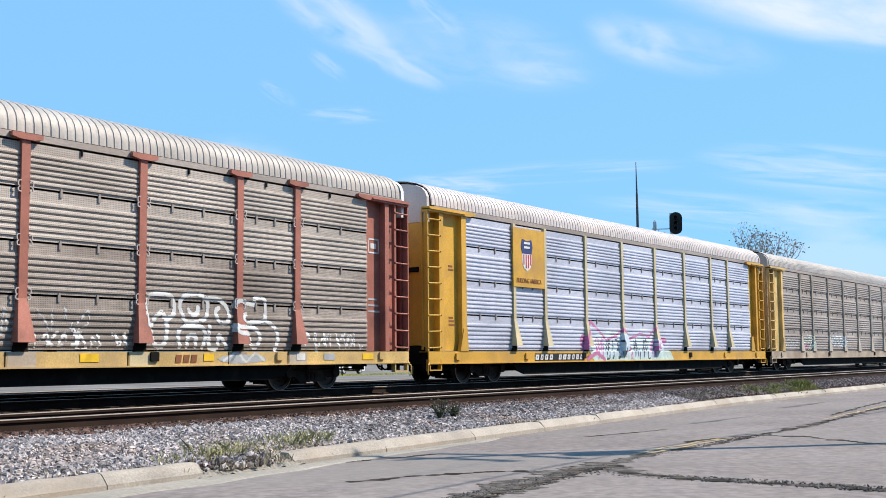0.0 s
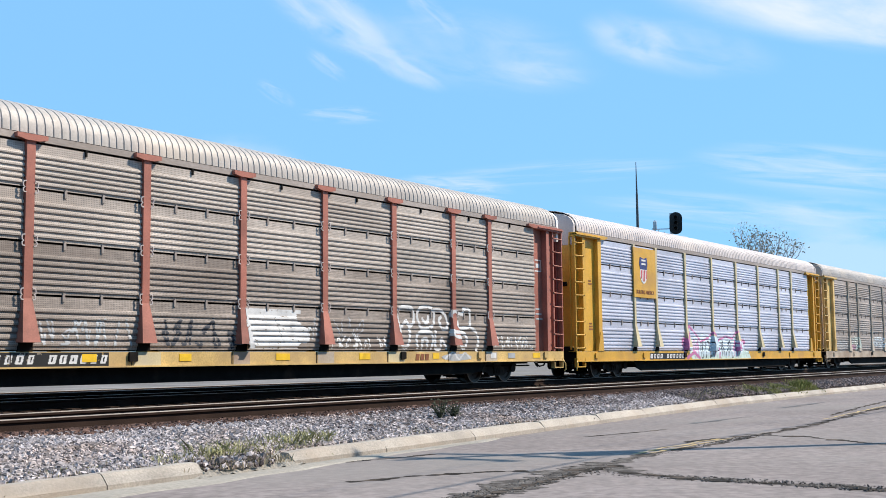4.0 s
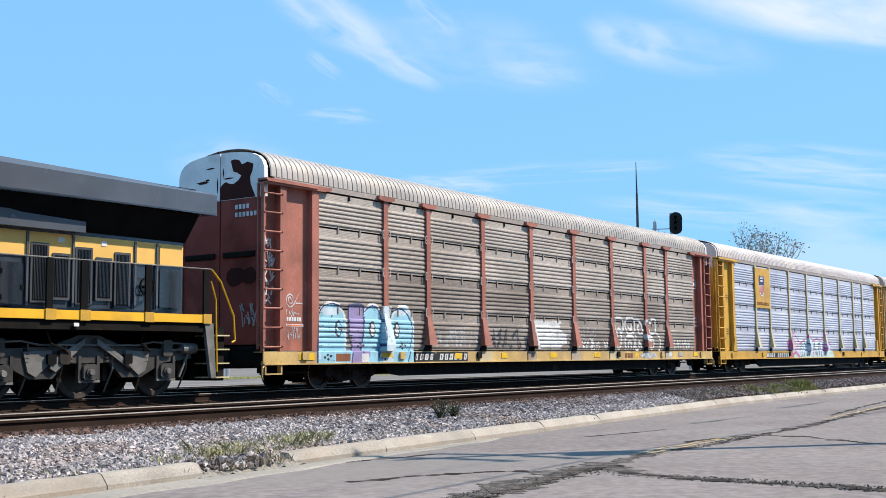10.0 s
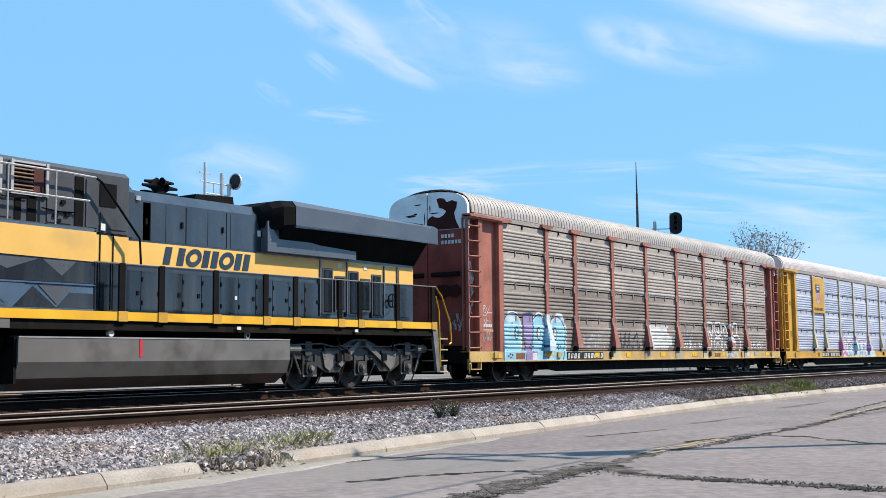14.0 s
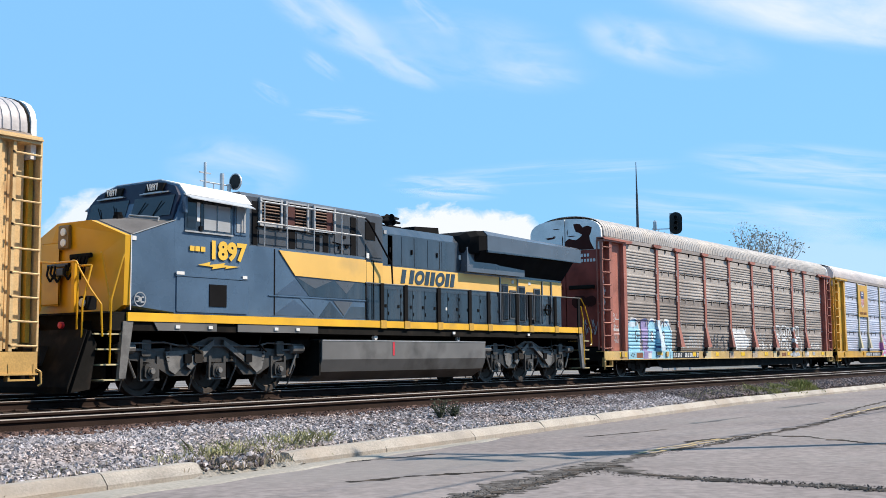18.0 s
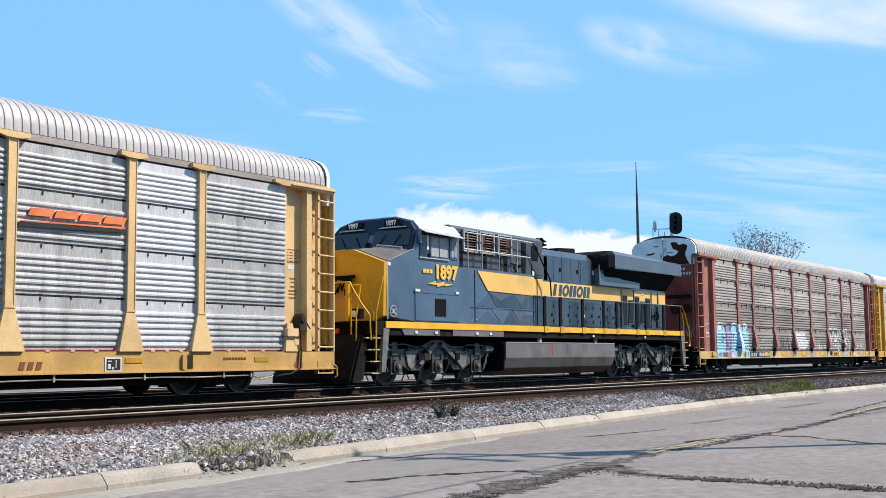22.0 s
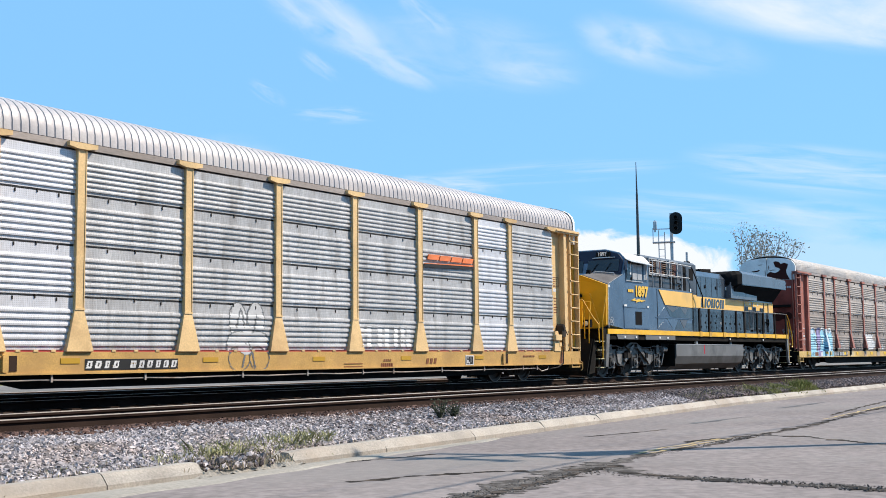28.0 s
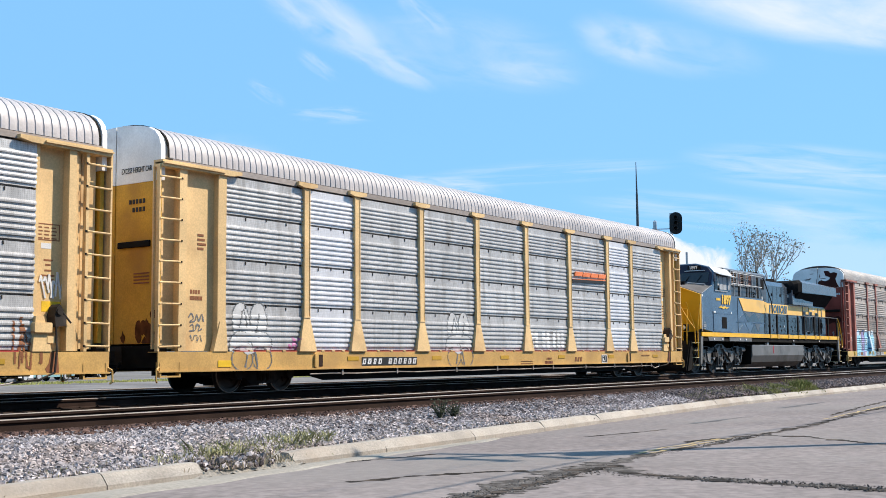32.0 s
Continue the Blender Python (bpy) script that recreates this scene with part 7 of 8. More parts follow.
# faded yellow cars
for i in range(4):
    x = 4.62 + i * 0.58
    part("logo_shape", Kit().prism([(x, 3.53), (x + 0.53, 3.54), (x + 0.60, 3.69), (x + 0.07, 3.68)], -W - 0.0, -W + 0.035, "y"), P_ORANGE, buff_car, "orange slanted logo block")
part("logo_shape", Kit().prism([(4.5, 3.40), (6.9, 3.44), (6.9, 3.38), (4.4, 3.30)], -W, -W + 0.035, "y"), P_BLACK, buff_car)
part("logo_shape", Kit().prism([(4.48, 3.42), (6.92, 3.50), (6.92, 3.455), (4.48, 3.405)], -W, -W + 0.034, "y"), P_ORANGE, buff_car)


def outline_piece(x, seed, wide=1.4):
    s = []
    for cx, cz, rx, rz in ((x - 0.3, 1.65, 0.26, 0.4), (x + 0.28, 1.65, 0.26, 0.42), (x - 0.28, 1.1, 0.36, 0.3), (x + 0.34, 1.12, 0.36, 0.28), (x - 0.3, 0.78, 0.32, 0.26), (x + 0.35, 0.78, 0.30, 0.26)):
        s += [("o", (cx, cz, rx + 0.028, rz + 0.028), P_LINE), ("o", (cx, cz, rx, rz), P_FAINT if cz > 0.95 else None)]
    s += [("c", (0.024, x - 0.2, 0.6, x, 1.2, x + 0.2, 0.6), P_LINE), ("c", (0.024, x - 0.35, 1.5, x - 0.2, 1.9, x - 0.1, 1.5), P_LINE), ("o", (x, 1.35, 0.14, 0.22), P_FAINT), ("o", (x - 0.1, 1.0, 0.2, 0.12), P_FAINT), ("c", (0.024, x + 0.2, 1.4, x + 0.3, 1.8), P_LINE)]
    return s


sprayed(buff_car, "graffiti", "pale outlined bubble graffiti", -3.2, -1.6, 0.53, 2.1, outline_piece(-2.42, 1), False, 0.022)
sprayed(buff_car, "graffiti", "pale outlined bubble graffiti", -11.78, -10.1, 0.53, 2.15, outline_piece(-10.95, 2), False, 0.022)
faded = []
for i, x in enumerate((1.75, 2.05, 2.5, 2.8, 3.2, 3.5, 3.75)):
    faded += [("b", (x, 1.33, 0.09, 0.27, 0), P_WHITE)]
faded += [("b", (1.9, 1.45, 0.2, 0.06, 0), P_WHITE), ("b", (2.65, 1.32, 0.2, 0.06, 0), P_WHITE), ("b", (3.6, 1.3, 0.2, 0.05, 0), P_WHITE)]
sprayed(buff_car, "graffiti", "faded white block marks", 1.5, 4.0, 1.0, 1.7, faded, False)
sprayed(buff_car, "graffiti", "small pink tag", -9.7, -9.2, 1.0, 1.35, scrawl(-9.65, -9.25, 1.05, 1.25, 3, 15, 0.025, P_PINK), False, 0.02)
plate(buff_car, -6.95, -4.55, 0.58, 0.80, 3)
SILL_OCHRE = mat("ochre_sill_patch", (0.48, 0.28, 0.02), 0.65, 0, 0.25, 2, (0.4, 0.22, 0.03), 0.3, 2.0)
PIPE_DUST = mat("dusty_pale_pipe", (0.42, 0.37, 0.34), 0.6, 0.1, 0.3, 3, (0.2, 0.14, 0.11), 0.35, 3.0, 0.2, 50)


def sill_bar(car, x0, x1, z0, z1, m, lean=0.0, proud=0.012):
    """A painted field or bar on the face of the side sill."""
    part("sill_mark", Kit().prism([(x0, z0), (x1, z0), (x1 + lean, z1), (x0 + lean, z1)], -W - proud, -W + 0.002, "y"), m, car)


for car in (buff_car, last_car):
    for x in (-7.52, -3.83, -0.22, 3.35, 6.97, 10.7):
        sill_bar(car, x, x + 0.45, 0.715, 0.82, SILL_OCHRE)
    for i in range(3):                          # slanted brown letters as bars
        sill_bar(car, 4.49 + i * 0.185, 4.60 + i * 0.185, 0.61, 0.755, P_RUSTY, 0.04)
    for i in range(4):
        sill_bar(car, 2.59 + i * 0.085, 2.64 + i * 0.085, 0.685, 0.745, P_RUSTY, 0.01)
    for i in range(6):
        sill_bar(car, 2.47 + i * 0.088, 2.535 + i * 0.088, 0.54, 0.635, P_RUSTY, 0.01)
    for z in (0.63, 0.56):
        sill_bar(car, 0.96, 1.70, z, z + 0.014, P_RUSTY)
    for z in (0.80, 0.77):
        for i in range(8):
            sill_bar(car, 9.72 + i * 0.09, 9.785 + i * 0.09, z, z + 0.016, P_RUSTY)
    sill_bar(car, 6.46, 6.88, 0.545, 0.83, P_WHITE, 0.0)
    sill_bar(car, 6.50, 6.84, 0.575, 0.80, P_BLACK, 0.0, 0.016)
    for a, b, c, d in ((6.53, 6.60, 0.60, 0.70), (6.63, 6.68, 0.59, 0.64), (6.72, 6.74, 0.62, 0.78), (6.53, 6.62, 0.745, 0.765)):
        sill_bar(car, a, b, c, d, P_WHITE, 0.0, 0.019)
    # thin air pipe below the sill on short hangers
    n = 22
    part("air_pipe", Kit().pipe([(-8.9 + i * 19.6 / n, -W + 0.035, 0.40 + 0.012 * math.sin(i * 2.1)) for i in range(n + 1)] + [(10.95, -W + 0.05, 0.31), (11.3, -W + 0.03, 0.36), (11.5, -W + 0.1, 0.46)], 0.016, 6),
         PIPE_DUST, car, "pale dusty air pipe along the sill")
    for x in (-7.7, -5.42, -2.6, -0.4, 1.74, 3.03, 5.28, 7.49, 9.74, 10.6):
        part("pipe_hanger", Kit().box(x - 0.022, x + 0.022, -W - 0.002, -W + 0.015, 0.36, 0.53, bevel=0.006), PIPE_DUST, car)
part("sill_mark", Kit().box(-12.0, -11.6, -W - 0.012, -W + 0.002, 0.60, 0.75), P_TAGYEL, buff_car)
for i, z in enumerate((2.26, 2.12)):
    for j in range(4 + i):
        part("stencil", Kit().box(-12.70 + j * 0.075 + i * -0.01, -12.645 + j * 0.075, -(W - 0.151), -(W - 0.158), z - 0.045, z + 0.045), P_RUSTY, buff_car)
sprayed(buff_car, "graffiti", "dark outlined tag on the end plate", -12.8, -12.25, 1.1, 1.85,
        [("c", (0.014, -12.74, 1.70, -12.66, 1.78, -12.60, 1.68, -12.70, 1.60, -12.56, 1.62, -12.50, 1.76, -12.44, 1.62, -12.36, 1.78, -12.31, 1.62), P_LINE),
         ("c", (0.014, -12.70, 1.50, -12.62, 1.54, -12.60, 1.42, -12.70, 1.40, -12.54, 1.42, -12.50, 1.54, -12.42, 1.50, -12.46, 1.40, -12.36, 1.44), P_LINE),
         ("c", (0.012, -12.68, 1.30, -12.62, 1.18, -12.56, 1.30, -12.48, 1.28, -12.50, 1.16, -12.40, 1.30, -12.36, 1.18), P_LINE)], False, 0.012)
stencil(buff_car, -12.5, 3.5, 4, 0.25, P_RUSTY)
me = writing("EXCESS HEIGHT CAR", 0.17, P_BLACK, "end_lettering", 0, 0.0, 0.62)
me.transform(Matrix.Translation((-HALF - 0.03, -0.7, 4.9)) @ pose(0, 0, 0, 0, 0, -90))
part("end_lettering", me, None, buff_car, "black warning lettering")
for i, z in enumerate((4.26, 4.08)):
    for j in range(5 - i):
        part("end_mark", Kit().box(-HALF - 0.03, -HALF - 0.02, -0.98 + j * 0.11, -0.91 + j * 0.11, z - 0.1, z), P_BLACK, buff_car)
for i in range(4):
    part("end_mark", Kit().box(-HALF - 0.028, -HALF - 0.018, -1.15, -0.65, 2.62 - i * 0.07, 2.65 - i * 0.07), P_RUSTY, buff_car)
rng = random.Random(31)
for i in range(16):
    y, z, r = -1.35 + abs(rng.gauss(0, 0.35)) * (1 if i % 3 else 2), 1.14 + abs(rng.gauss(0, 0.28)), rng.uniform(0.04, 0.13)
    pts = [(min(max(y + r * rng.uniform(0.7, 1.3) * math.cos(a * 0.628), -1.39), 1.39), max(1.125, z + r * rng.uniform(1.0, 2.2) * math.sin(a * 0.628))) for a in range(10)]
    part("rust_patch", Kit().prism(pts, -HALF - 0.02 - 0.0006 * i, -HALF - 0.005, "x"), RUST_STAIN, buff_car, "brown rust patch on the end door")
# brake wheel box at the far end of both faded cars
for car in (buff_car, last_car):
    b = part("hand_brake", Kit().prism([(12.17, 1.62), (12.22, 1.80), (12.28, 1.86), (12.34, 1.80), (12.36, 1.66), (12.44, 1.62), (12.42, 1.44), (12.20, 1.42)], -W - 0.06, -W + 0.2, "y")
             .tube((12.28, -W - 0.09, 1.72), (12.28, -W - 0.04, 1.72), 0.07, 12).pipe([(12.36, -W - 0.05, 1.7), (12.55, -W - 0.05, 1.5)], 0.018, 6), TRUCK_STEEL, car, "black hand brake housing with a lever")
    part("brake_chain", Kit().pipe([(12.22, -W - 0.04, 1.45), (12.24, -W - 0.05, 0.95), (12.20, -W - 0.06, 0.55), (11.9, -W - 0.02, 0.42), (11.3, -W + 0.1, 0.36)], 0.022, 6), TRUCK_STEEL, b)
    part("step_box", Kit().box(11.72, 12.11, -W - 0.08, -W + 0.19, 1.31, 1.50, bevel=0.02), BUFF_PAINT, car, "faded yellow crossover step bracket")
    part("step_box", Kit().box(12.04, 12.24, -W - 0.03, -W + 0.19, 1.11, 1.24, bevel=0.01), BUFF_PAINT, car)
    part("sill_rust", Kit().prism([(12.08, 0.53), (12.34, 0.53), (12.30, 0.93), (12.20, 0.945), (12.14, 0.93), (12.10, 0.72), (12.02, 0.62)], -W - 0.004, -W + 0.002, "y"), P_RUSTY, car, "rust stain under the brake chain")
    part("inspection_label", Kit().box(12.01, 12.24, -(W - 0.196), -(W - 0.205), 2.94, 3.05), P_WHITE, car, "small white label")
    k = Kit()
    for a, b2, c, d in ((11.87, 12.43, 3.41, 3.43), (11.87, 12.43, 3.10, 3.12), (11.87, 11.89, 3.12, 3.41), (12.41, 12.43, 3.12, 3.41)):
        k.box(a, b2, -(W - 0.196), -(W - 0.205), c, d)
    for i in range(4):
        for j in range(3):
            k.box(11.92 + j * 0.16, 12.02 + j * 0.16 + 0.02 * (i % 2), -(W - 0.196), -(W - 0.205), 3.34 - i * 0.07, 3.365 - i * 0.07)
    part("stencil_box", k, P_RUSTY, car, "brown stencilled inspection box")
    for i, (w, z) in enumerate(((0.20, 2.70), (0.12, 2.61), (0.16, 2.50), (0.30, 2.40), (0.26, 2.32), (0.24, 2.23))):
        part("stencil", Kit().box(12.18 - w / 2, 12.18 + w / 2, -(W - 0.196), -(W - 0.205), z, z + 0.035), P_RUSTY, car)
    # thin red line and yellow cleats between the post feet, over the sill
    for a, b2 in zip((-EDGE, *POSTS), (*POSTS, EDGE)):
        part("sill_line", Kit().box(a + 0.34, b2 - 0.34, -W - 0.0, -W + 0.05, 0.947, 0.968), P_RED, car, "thin red line along the top of the sill")
        for t in (0.3, 0.5, 0.7):
            x = a + (b2 - a) * t
            part("cleat", Kit().box(x - 0.05, x + 0.05, -W - 0.012, -W + 0.05, 0.946, 0.985), BUFF_PAINT, car)
k = Kit()
rng = random.Random(8)
for i in range(7):
    x = 12.0 + i * 0.09
    k.pipe([(x + rng.uniform(-0.03, 0.03), -(W - 0.199), 2.1 + rng.uniform(-0.12, 0.2)), (x + rng.uniform(0, 0.1), -(W - 0.199), 2.3 + rng.uniform(-0.1, 0.2)), (x + 0.12, -(W - 0.199), 2.05 + rng.uniform(-0.1, 0.2))], 0.026, 4)
part("graffiti", k, P_WHITE, last_car, "white scrawled tag")
part("notice", Kit().box(12.05, 12.6, -(W - 0.205), -(W - 0.196), 1.72, 1.92), P_TAGYEL, last_car, "yellow notice plate")
sprayed(last_car, "graffiti", "brown scribble over a post foot", 11.2, 12.1, 0.6, 1.6, scrawl(11.3, 12.0, 0.7, 1.5, 6, 21, 0.02, P_RUSTY), False, 0.02)
# dull car: faint old tags
sprayed(dull_car, "graffiti", "faint pastel graffiti", -11.7, 2.0, 1.0, 1.95, [("o", (-10.5, 1.3, 1.1, 0.3), P_GREY), ("o", (-7.8, 1.4, 1.0, 0.4), P_MINT), ("o", (-2.5, 1.5, 1.8, 0.35), P_SKYWHITE), ("o", (-8.2, 1.2, 0.5, 0.15), P_PINK)], False, 0.05, 0.6)

# ---- signals, mast, tree behind the train ----
SIG_GREY = mat("aluminium_paint", (0.50, 0.51, 0.52), 0.5, 0.4, 0.2, 3)
SIG_BLACK = mat("signal_black", (0.012, 0.012, 0.012), 0.7, 0, 0.2, 3)
POLE_WOOD = mat("dark_mast", (0.06, 0.07, 0.075), 0.7, 0.1, 0.3, 2)
BARK = mat("grey_bark", (0.33, 0.30, 0.28), 0.9, 0, 0.3, 3)
LEAF = mat("spring_leaf", (0.33, 0.29, 0.21), 0.8, 0, 0.3, 2)
vary_islands(LEAF, 0.5, 1.4)
GRASS = mat("grass_blade", (0.20, 0.215, 0.065), 0.8, 0, 0.3, 2)
vary_islands(GRASS, 0.55, 1.5)
PALE_GRASS = mat("pale_grass_blade", (0.27, 0.27, 0.13), 0.8, 0, 0.3, 2)
vary_islands(PALE_GRASS, 0.55, 1.5)
DRY = mat("dry_weed", (0.26, 0.22, 0.15), 0.9, 0, 0.3, 2)
vary_islands(DRY, 0.5, 1.5)
DARK_WEED = mat("dark_weed", (0.035, 0.045, 0.025), 0.9, 0, 0.3, 2)


def signal(x, y, top, name, scale=1.0, label=""):
    sig = thing(name, pose(x, y, -0.45, 0, 0, 22), label, "railway signal", "railway signals")
    h = top + 0.45
    part("mast", Kit().tube((0, 0.3, 0), (0, 0.3, h), 0.09 * scale, 10).box(-0.3, 0.3, 0.0, 0.6, 0, 0.3).box(-0.3, 0.05, 0.0, 0.34, h - 0.95, h - 0.85), SIG_GREY, sig)
    ty = h - 0.62 * scale
    tgt = Kit()
    n = 20
    pts = [(0.35 * scale * math.cos(2 * math.pi * i / n), ty + (0.30 * scale if math.sin(2 * math.pi * i / n) > 0 else -0.30 * scale) + 0.31 * scale * math.sin(2 * math.pi * i / n)) for i in range(n)]
    tgt.prism([(p[0] + 0.02, p[1]) for p in pts], -0.52 * scale, -0.47 * scale, "x")
    t = part("target", tgt, SIG_BLACK, sig, "black oval signal backboard")
    for i in (-1, 0, 1):
        part("hood", Kit().lathe([(0.11 * scale, 0.0), (0.11 * scale, -0.3 * scale), (0.10 * scale, -0.3 * scale), (0.10 * scale, 0.0)], (-0.5 * scale, 0.02, ty + i * 0.3 * scale), "x", 12), SIG_BLACK, t)
    part("head_box", Kit().box(-0.47 * scale, -0.2 * scale, -0.15 * scale, 0.2 * scale, ty - 0.5 * scale, ty + 0.5 * scale, bevel=0.04), SIG_BLACK, t)
    lad = part("ladder", Kit().tube((0, 0.7, 0), (0, 0.7, h - 1.1), 0.03, 6).tube((0, 1.05, 0), (0, 1.05, h - 1.0), 0.03, 6), SIG_GREY, sig)
    for i in range(int((h - 1.2) / 0.4)):
        part("rung", Kit().tube((0, 0.7, 0.3 + i * 0.4), (0, 1.05, 0.3 + i * 0.4), 0.015, 5), SIG_GREY, lad)
    part("platform", Kit().box(-0.35, 0.35, 0.1, 1.4, h - 1.75, h - 1.70).box(-0.03, 0.03, 0.2, 1.4, h - 0.95, h - 0.90).box(-0.03, 0.03, 1.35, 1.4, h - 1.75, h - 0.85), SIG_GREY, sig)
    part("side_lamp", Kit().box(-0.12, 0.12, 1.15, 1.35, h - 0.95, h - 0.45, bevel=0.03).tube((0, 1.25, h - 1.1), (0, 1.25, h - 0.4), 0.05, 8), SIG_GREY, sig, "small grey lamp box on an arm")
    return sig


signal(63.0, 27.3, 9.18, "railway_signal", 1.07, "grey mast railway signal with a black oval head")
far = thing("railway_signal", pose(58.6, 60.0, -0.5), "distant railway signal with platform and round black head", "railway signal", "railway signals")
part("mast", Kit().tube((0, 0, 0), (0, 0, 14.0), 0.14, 8), SIG_GREY, far)
part("target", Kit().lathe([(0.0, -0.04), (0.55, -0.04), (0.55, 0.04), (0.0, 0.04)], (0.35, -0.3, 14.2), "x", 20), SIG_BLACK, far, "round black signal disc")
part("disc_rim", Kit().lathe([(0.54, -0.05), (0.62, -0.05), (0.62, 0.05), (0.54, 0.05)], (0.35, -0.3, 14.2), "x", 20), SIG_GREY, far)
part("post", Kit().tube((-2.35, 0, 0), (-2.35, 0, 15.3), 0.10, 8).box(-2.9, -1.8, -0.04, 0.04, 14.5, 14.6).box(-2.8, -1.9, -0.04, 0.04, 13.9, 13.98), SIG_GREY, far, "slim post with cross arms")
part("post", Kit().tube((-0.7, 0, 12), (-0.7, 0, 14.7), 0.16, 8), SIG_GREY, far)
part("railing", Kit().tube((-2.3, 0, 13.9), (0.2, 0, 13.9), 0.05, 6).tube((-2.3, 0, 13.1), (0.2, 0, 13.1), 0.06, 6).tube((-1.5, 0, 13), (-1.5, 0, 13.9), 0.05, 6), SIG_GREY, far)
thing_post = thing("grey_post", pose(64.4, 27.3, -0.45), "short grey steel post by the signal", "post")
part("pole", Kit().tube((0, 0, 0), (0, 0, 7.4), 0.075, 8).box(-0.12, 0.12, -0.1, 0.1, 0, 0.2), SIG_GREY, thing_post)
mast = thing("radio_mast", pose(126.9, 60.0, -0.5), "tall thin dark radio mast", "mast")
part("pole", Kit().tube((0, 0, 0), (0, 0, 13), 0.30, 10, r2=0.22).tube((0, 0, 13), (-0.05, 0, 21), 0.21, 10, r2=0.13).tube((-0.05, 0, 21), (-0.1, 0, 24.9), 0.12, 8, r2=0.04), POLE_WOOD, mast)


def tree(x, y, height, spread, seed, label, leaves=800):
    t = thing("tree", pose(x, y, -0.5), label, "tree")
    rng = random.Random(seed)
    k, tips = Kit(), []

    def limb(p, d, ln, r, depth):
        q = p + d * ln
        k.tube(p, q, r, 6 if depth < 2 else 4, r2=r * 0.68)
        if depth >= 5 or ln < 0.5:
            tips.append(q)
            return
        if depth >= 3:
            tips.append(p + d * ln * 0.6)
        for i in range(rng.choice((2, 3)) if depth else 4):
            a = Vector((rng.uniform(-1, 1) * spread, rng.uniform(-1, 1) * spread, rng.uniform(0.1, 0.8)))
            limb(q if i else p + d * ln * rng.uniform(0.6, 1), (d * 0.9 + a * 0.75).normalized(), ln * rng.uniform(0.62, 0.86), r * 0.6, depth + 1)
    limb(Vector((0, 0, 0)), Vector((0.03, 0, 1)), height * 0.30, height * 0.018, 0)
    part("trunk", k, BARK, t, "bare grey trunk and limbs")
    n = leaves
    r2 = np.random.default_rng(seed)
    c = np.array([tuple(q) for q in tips])[r2.integers(0, len(tips), n)] + r2.normal(0, 0.33, (n, 3))
    u, w = r2.normal(0, 1, (n, 3)), r2.normal(0, 1, (n, 3))
    u /= np.linalg.norm(u, axis=1)[:, None]
    w = np.cross(u, w)
    w /= np.linalg.norm(w, axis=1)[:, None]
    s = r2.uniform(0.07, 0.17, (n, 1))
    v = np.stack([c - u * s, c - w * s * 0.6, c + u * s, c + w * s * 0.6], 1).reshape(-1, 3)
    part("crown", raw_mesh("crown", v, np.arange(4 * n).reshape(n, 4), LEAF), None, t, "sparse spring leaves")
    return t


tree(126.0, 45.0, 15.7, 0.75, 5, "sparse young-leaved tree behind the tracks", 1500)
tree(133.0, 45.5, 10.6, 1.2, 9, "low sparse-leaved tree behind the tracks", 2600)


def tuft(name, x0, x1, y_at, n, h, m, seed, label, lean=0.4, category="weeds"):
    r2 = np.random.default_rng(seed)
    x = r2.uniform(x0, x1, n)
    y = y_at(x) + r2.normal(0, 1, n) * 0.13
    z = np.where(y < kerb_y(x) - 0.02, ROAD_Z + 0.05, bed_height(x, y)) - 0.01
    hh = h * r2.uniform(0.35, 1.15, n)
    dx, dy = r2.normal(0, lean, n) * hh, r2.normal(0, lean, n) * hh
    b = np.stack([x, y, z], -1)
    w = 0.003 + 0.005 * r2.random(n)
    side = np.stack([w, w * r2.normal(0, 0.5, n), 0 * w], -1)
    mid = b + np.stack([dx * 0.4, dy * 0.4, hh * 0.6], -1)
    tip = b + np.stack([dx, dy, hh], -1)
    v = np.stack([b - side, b + side, mid + side * 0.8, tip, mid - side * 0.8], 1).reshape(-1, 3)
    q = np.arange(5 * n).reshape(n, 5)
    return tagged(new(name, raw_mesh(name, v, q, m)), label, category, kind="stuff")


tuft("weeds", 8.9, 11.8, lambda x: kerb_y(x) + 0.2, 600, 0.10, PALE_GRASS, 1, "thin green weeds growing at the broken kerb")
tuft("weeds", 10.6, 13.0, lambda x: kerb_y(x) + 0.55, 450, 0.12, PALE_GRASS, 11, "thin green weeds in the ballast")
tuft("weeds", 9.6, 10.9, lambda x: kerb_y(x) - 0.1, 500, 0.10, DRY, 2, "dry pale weeds in the broken kerb")
tuft("weeds", 5.5, 30.0, lambda x: kerb_y(x) + 0.15, 2600, 0.07, DRY, 3, "thin dry weeds along the kerb's back")
tuft("weeds", 5.5, 24.0, lambda x: kerb_y(x) + 0.22, 1300, 0.06, PALE_GRASS, 4, "thin green weeds along the kerb's back")
tuft("grass", 33.5, 39.5, lambda x: 12.3 + 0.3 * np.sin(x * 3.0) * 0.5, 3600, 0.15, GRASS, 5, "patch of green grass beside the kerb", category="grass")
tuft("grass", 37.6, 39.3, lambda x: 12.35 + 0 * x, 1500, 0.26, GRASS, 55, "tall clump of green grass beside the kerb", category="grass")
tuft("grass", 28.0, 34.0, lambda x: kerb_y(x) + 0.35, 1800, 0.10, PALE_GRASS, 6, "thin grass beside the kerb", category="grass")


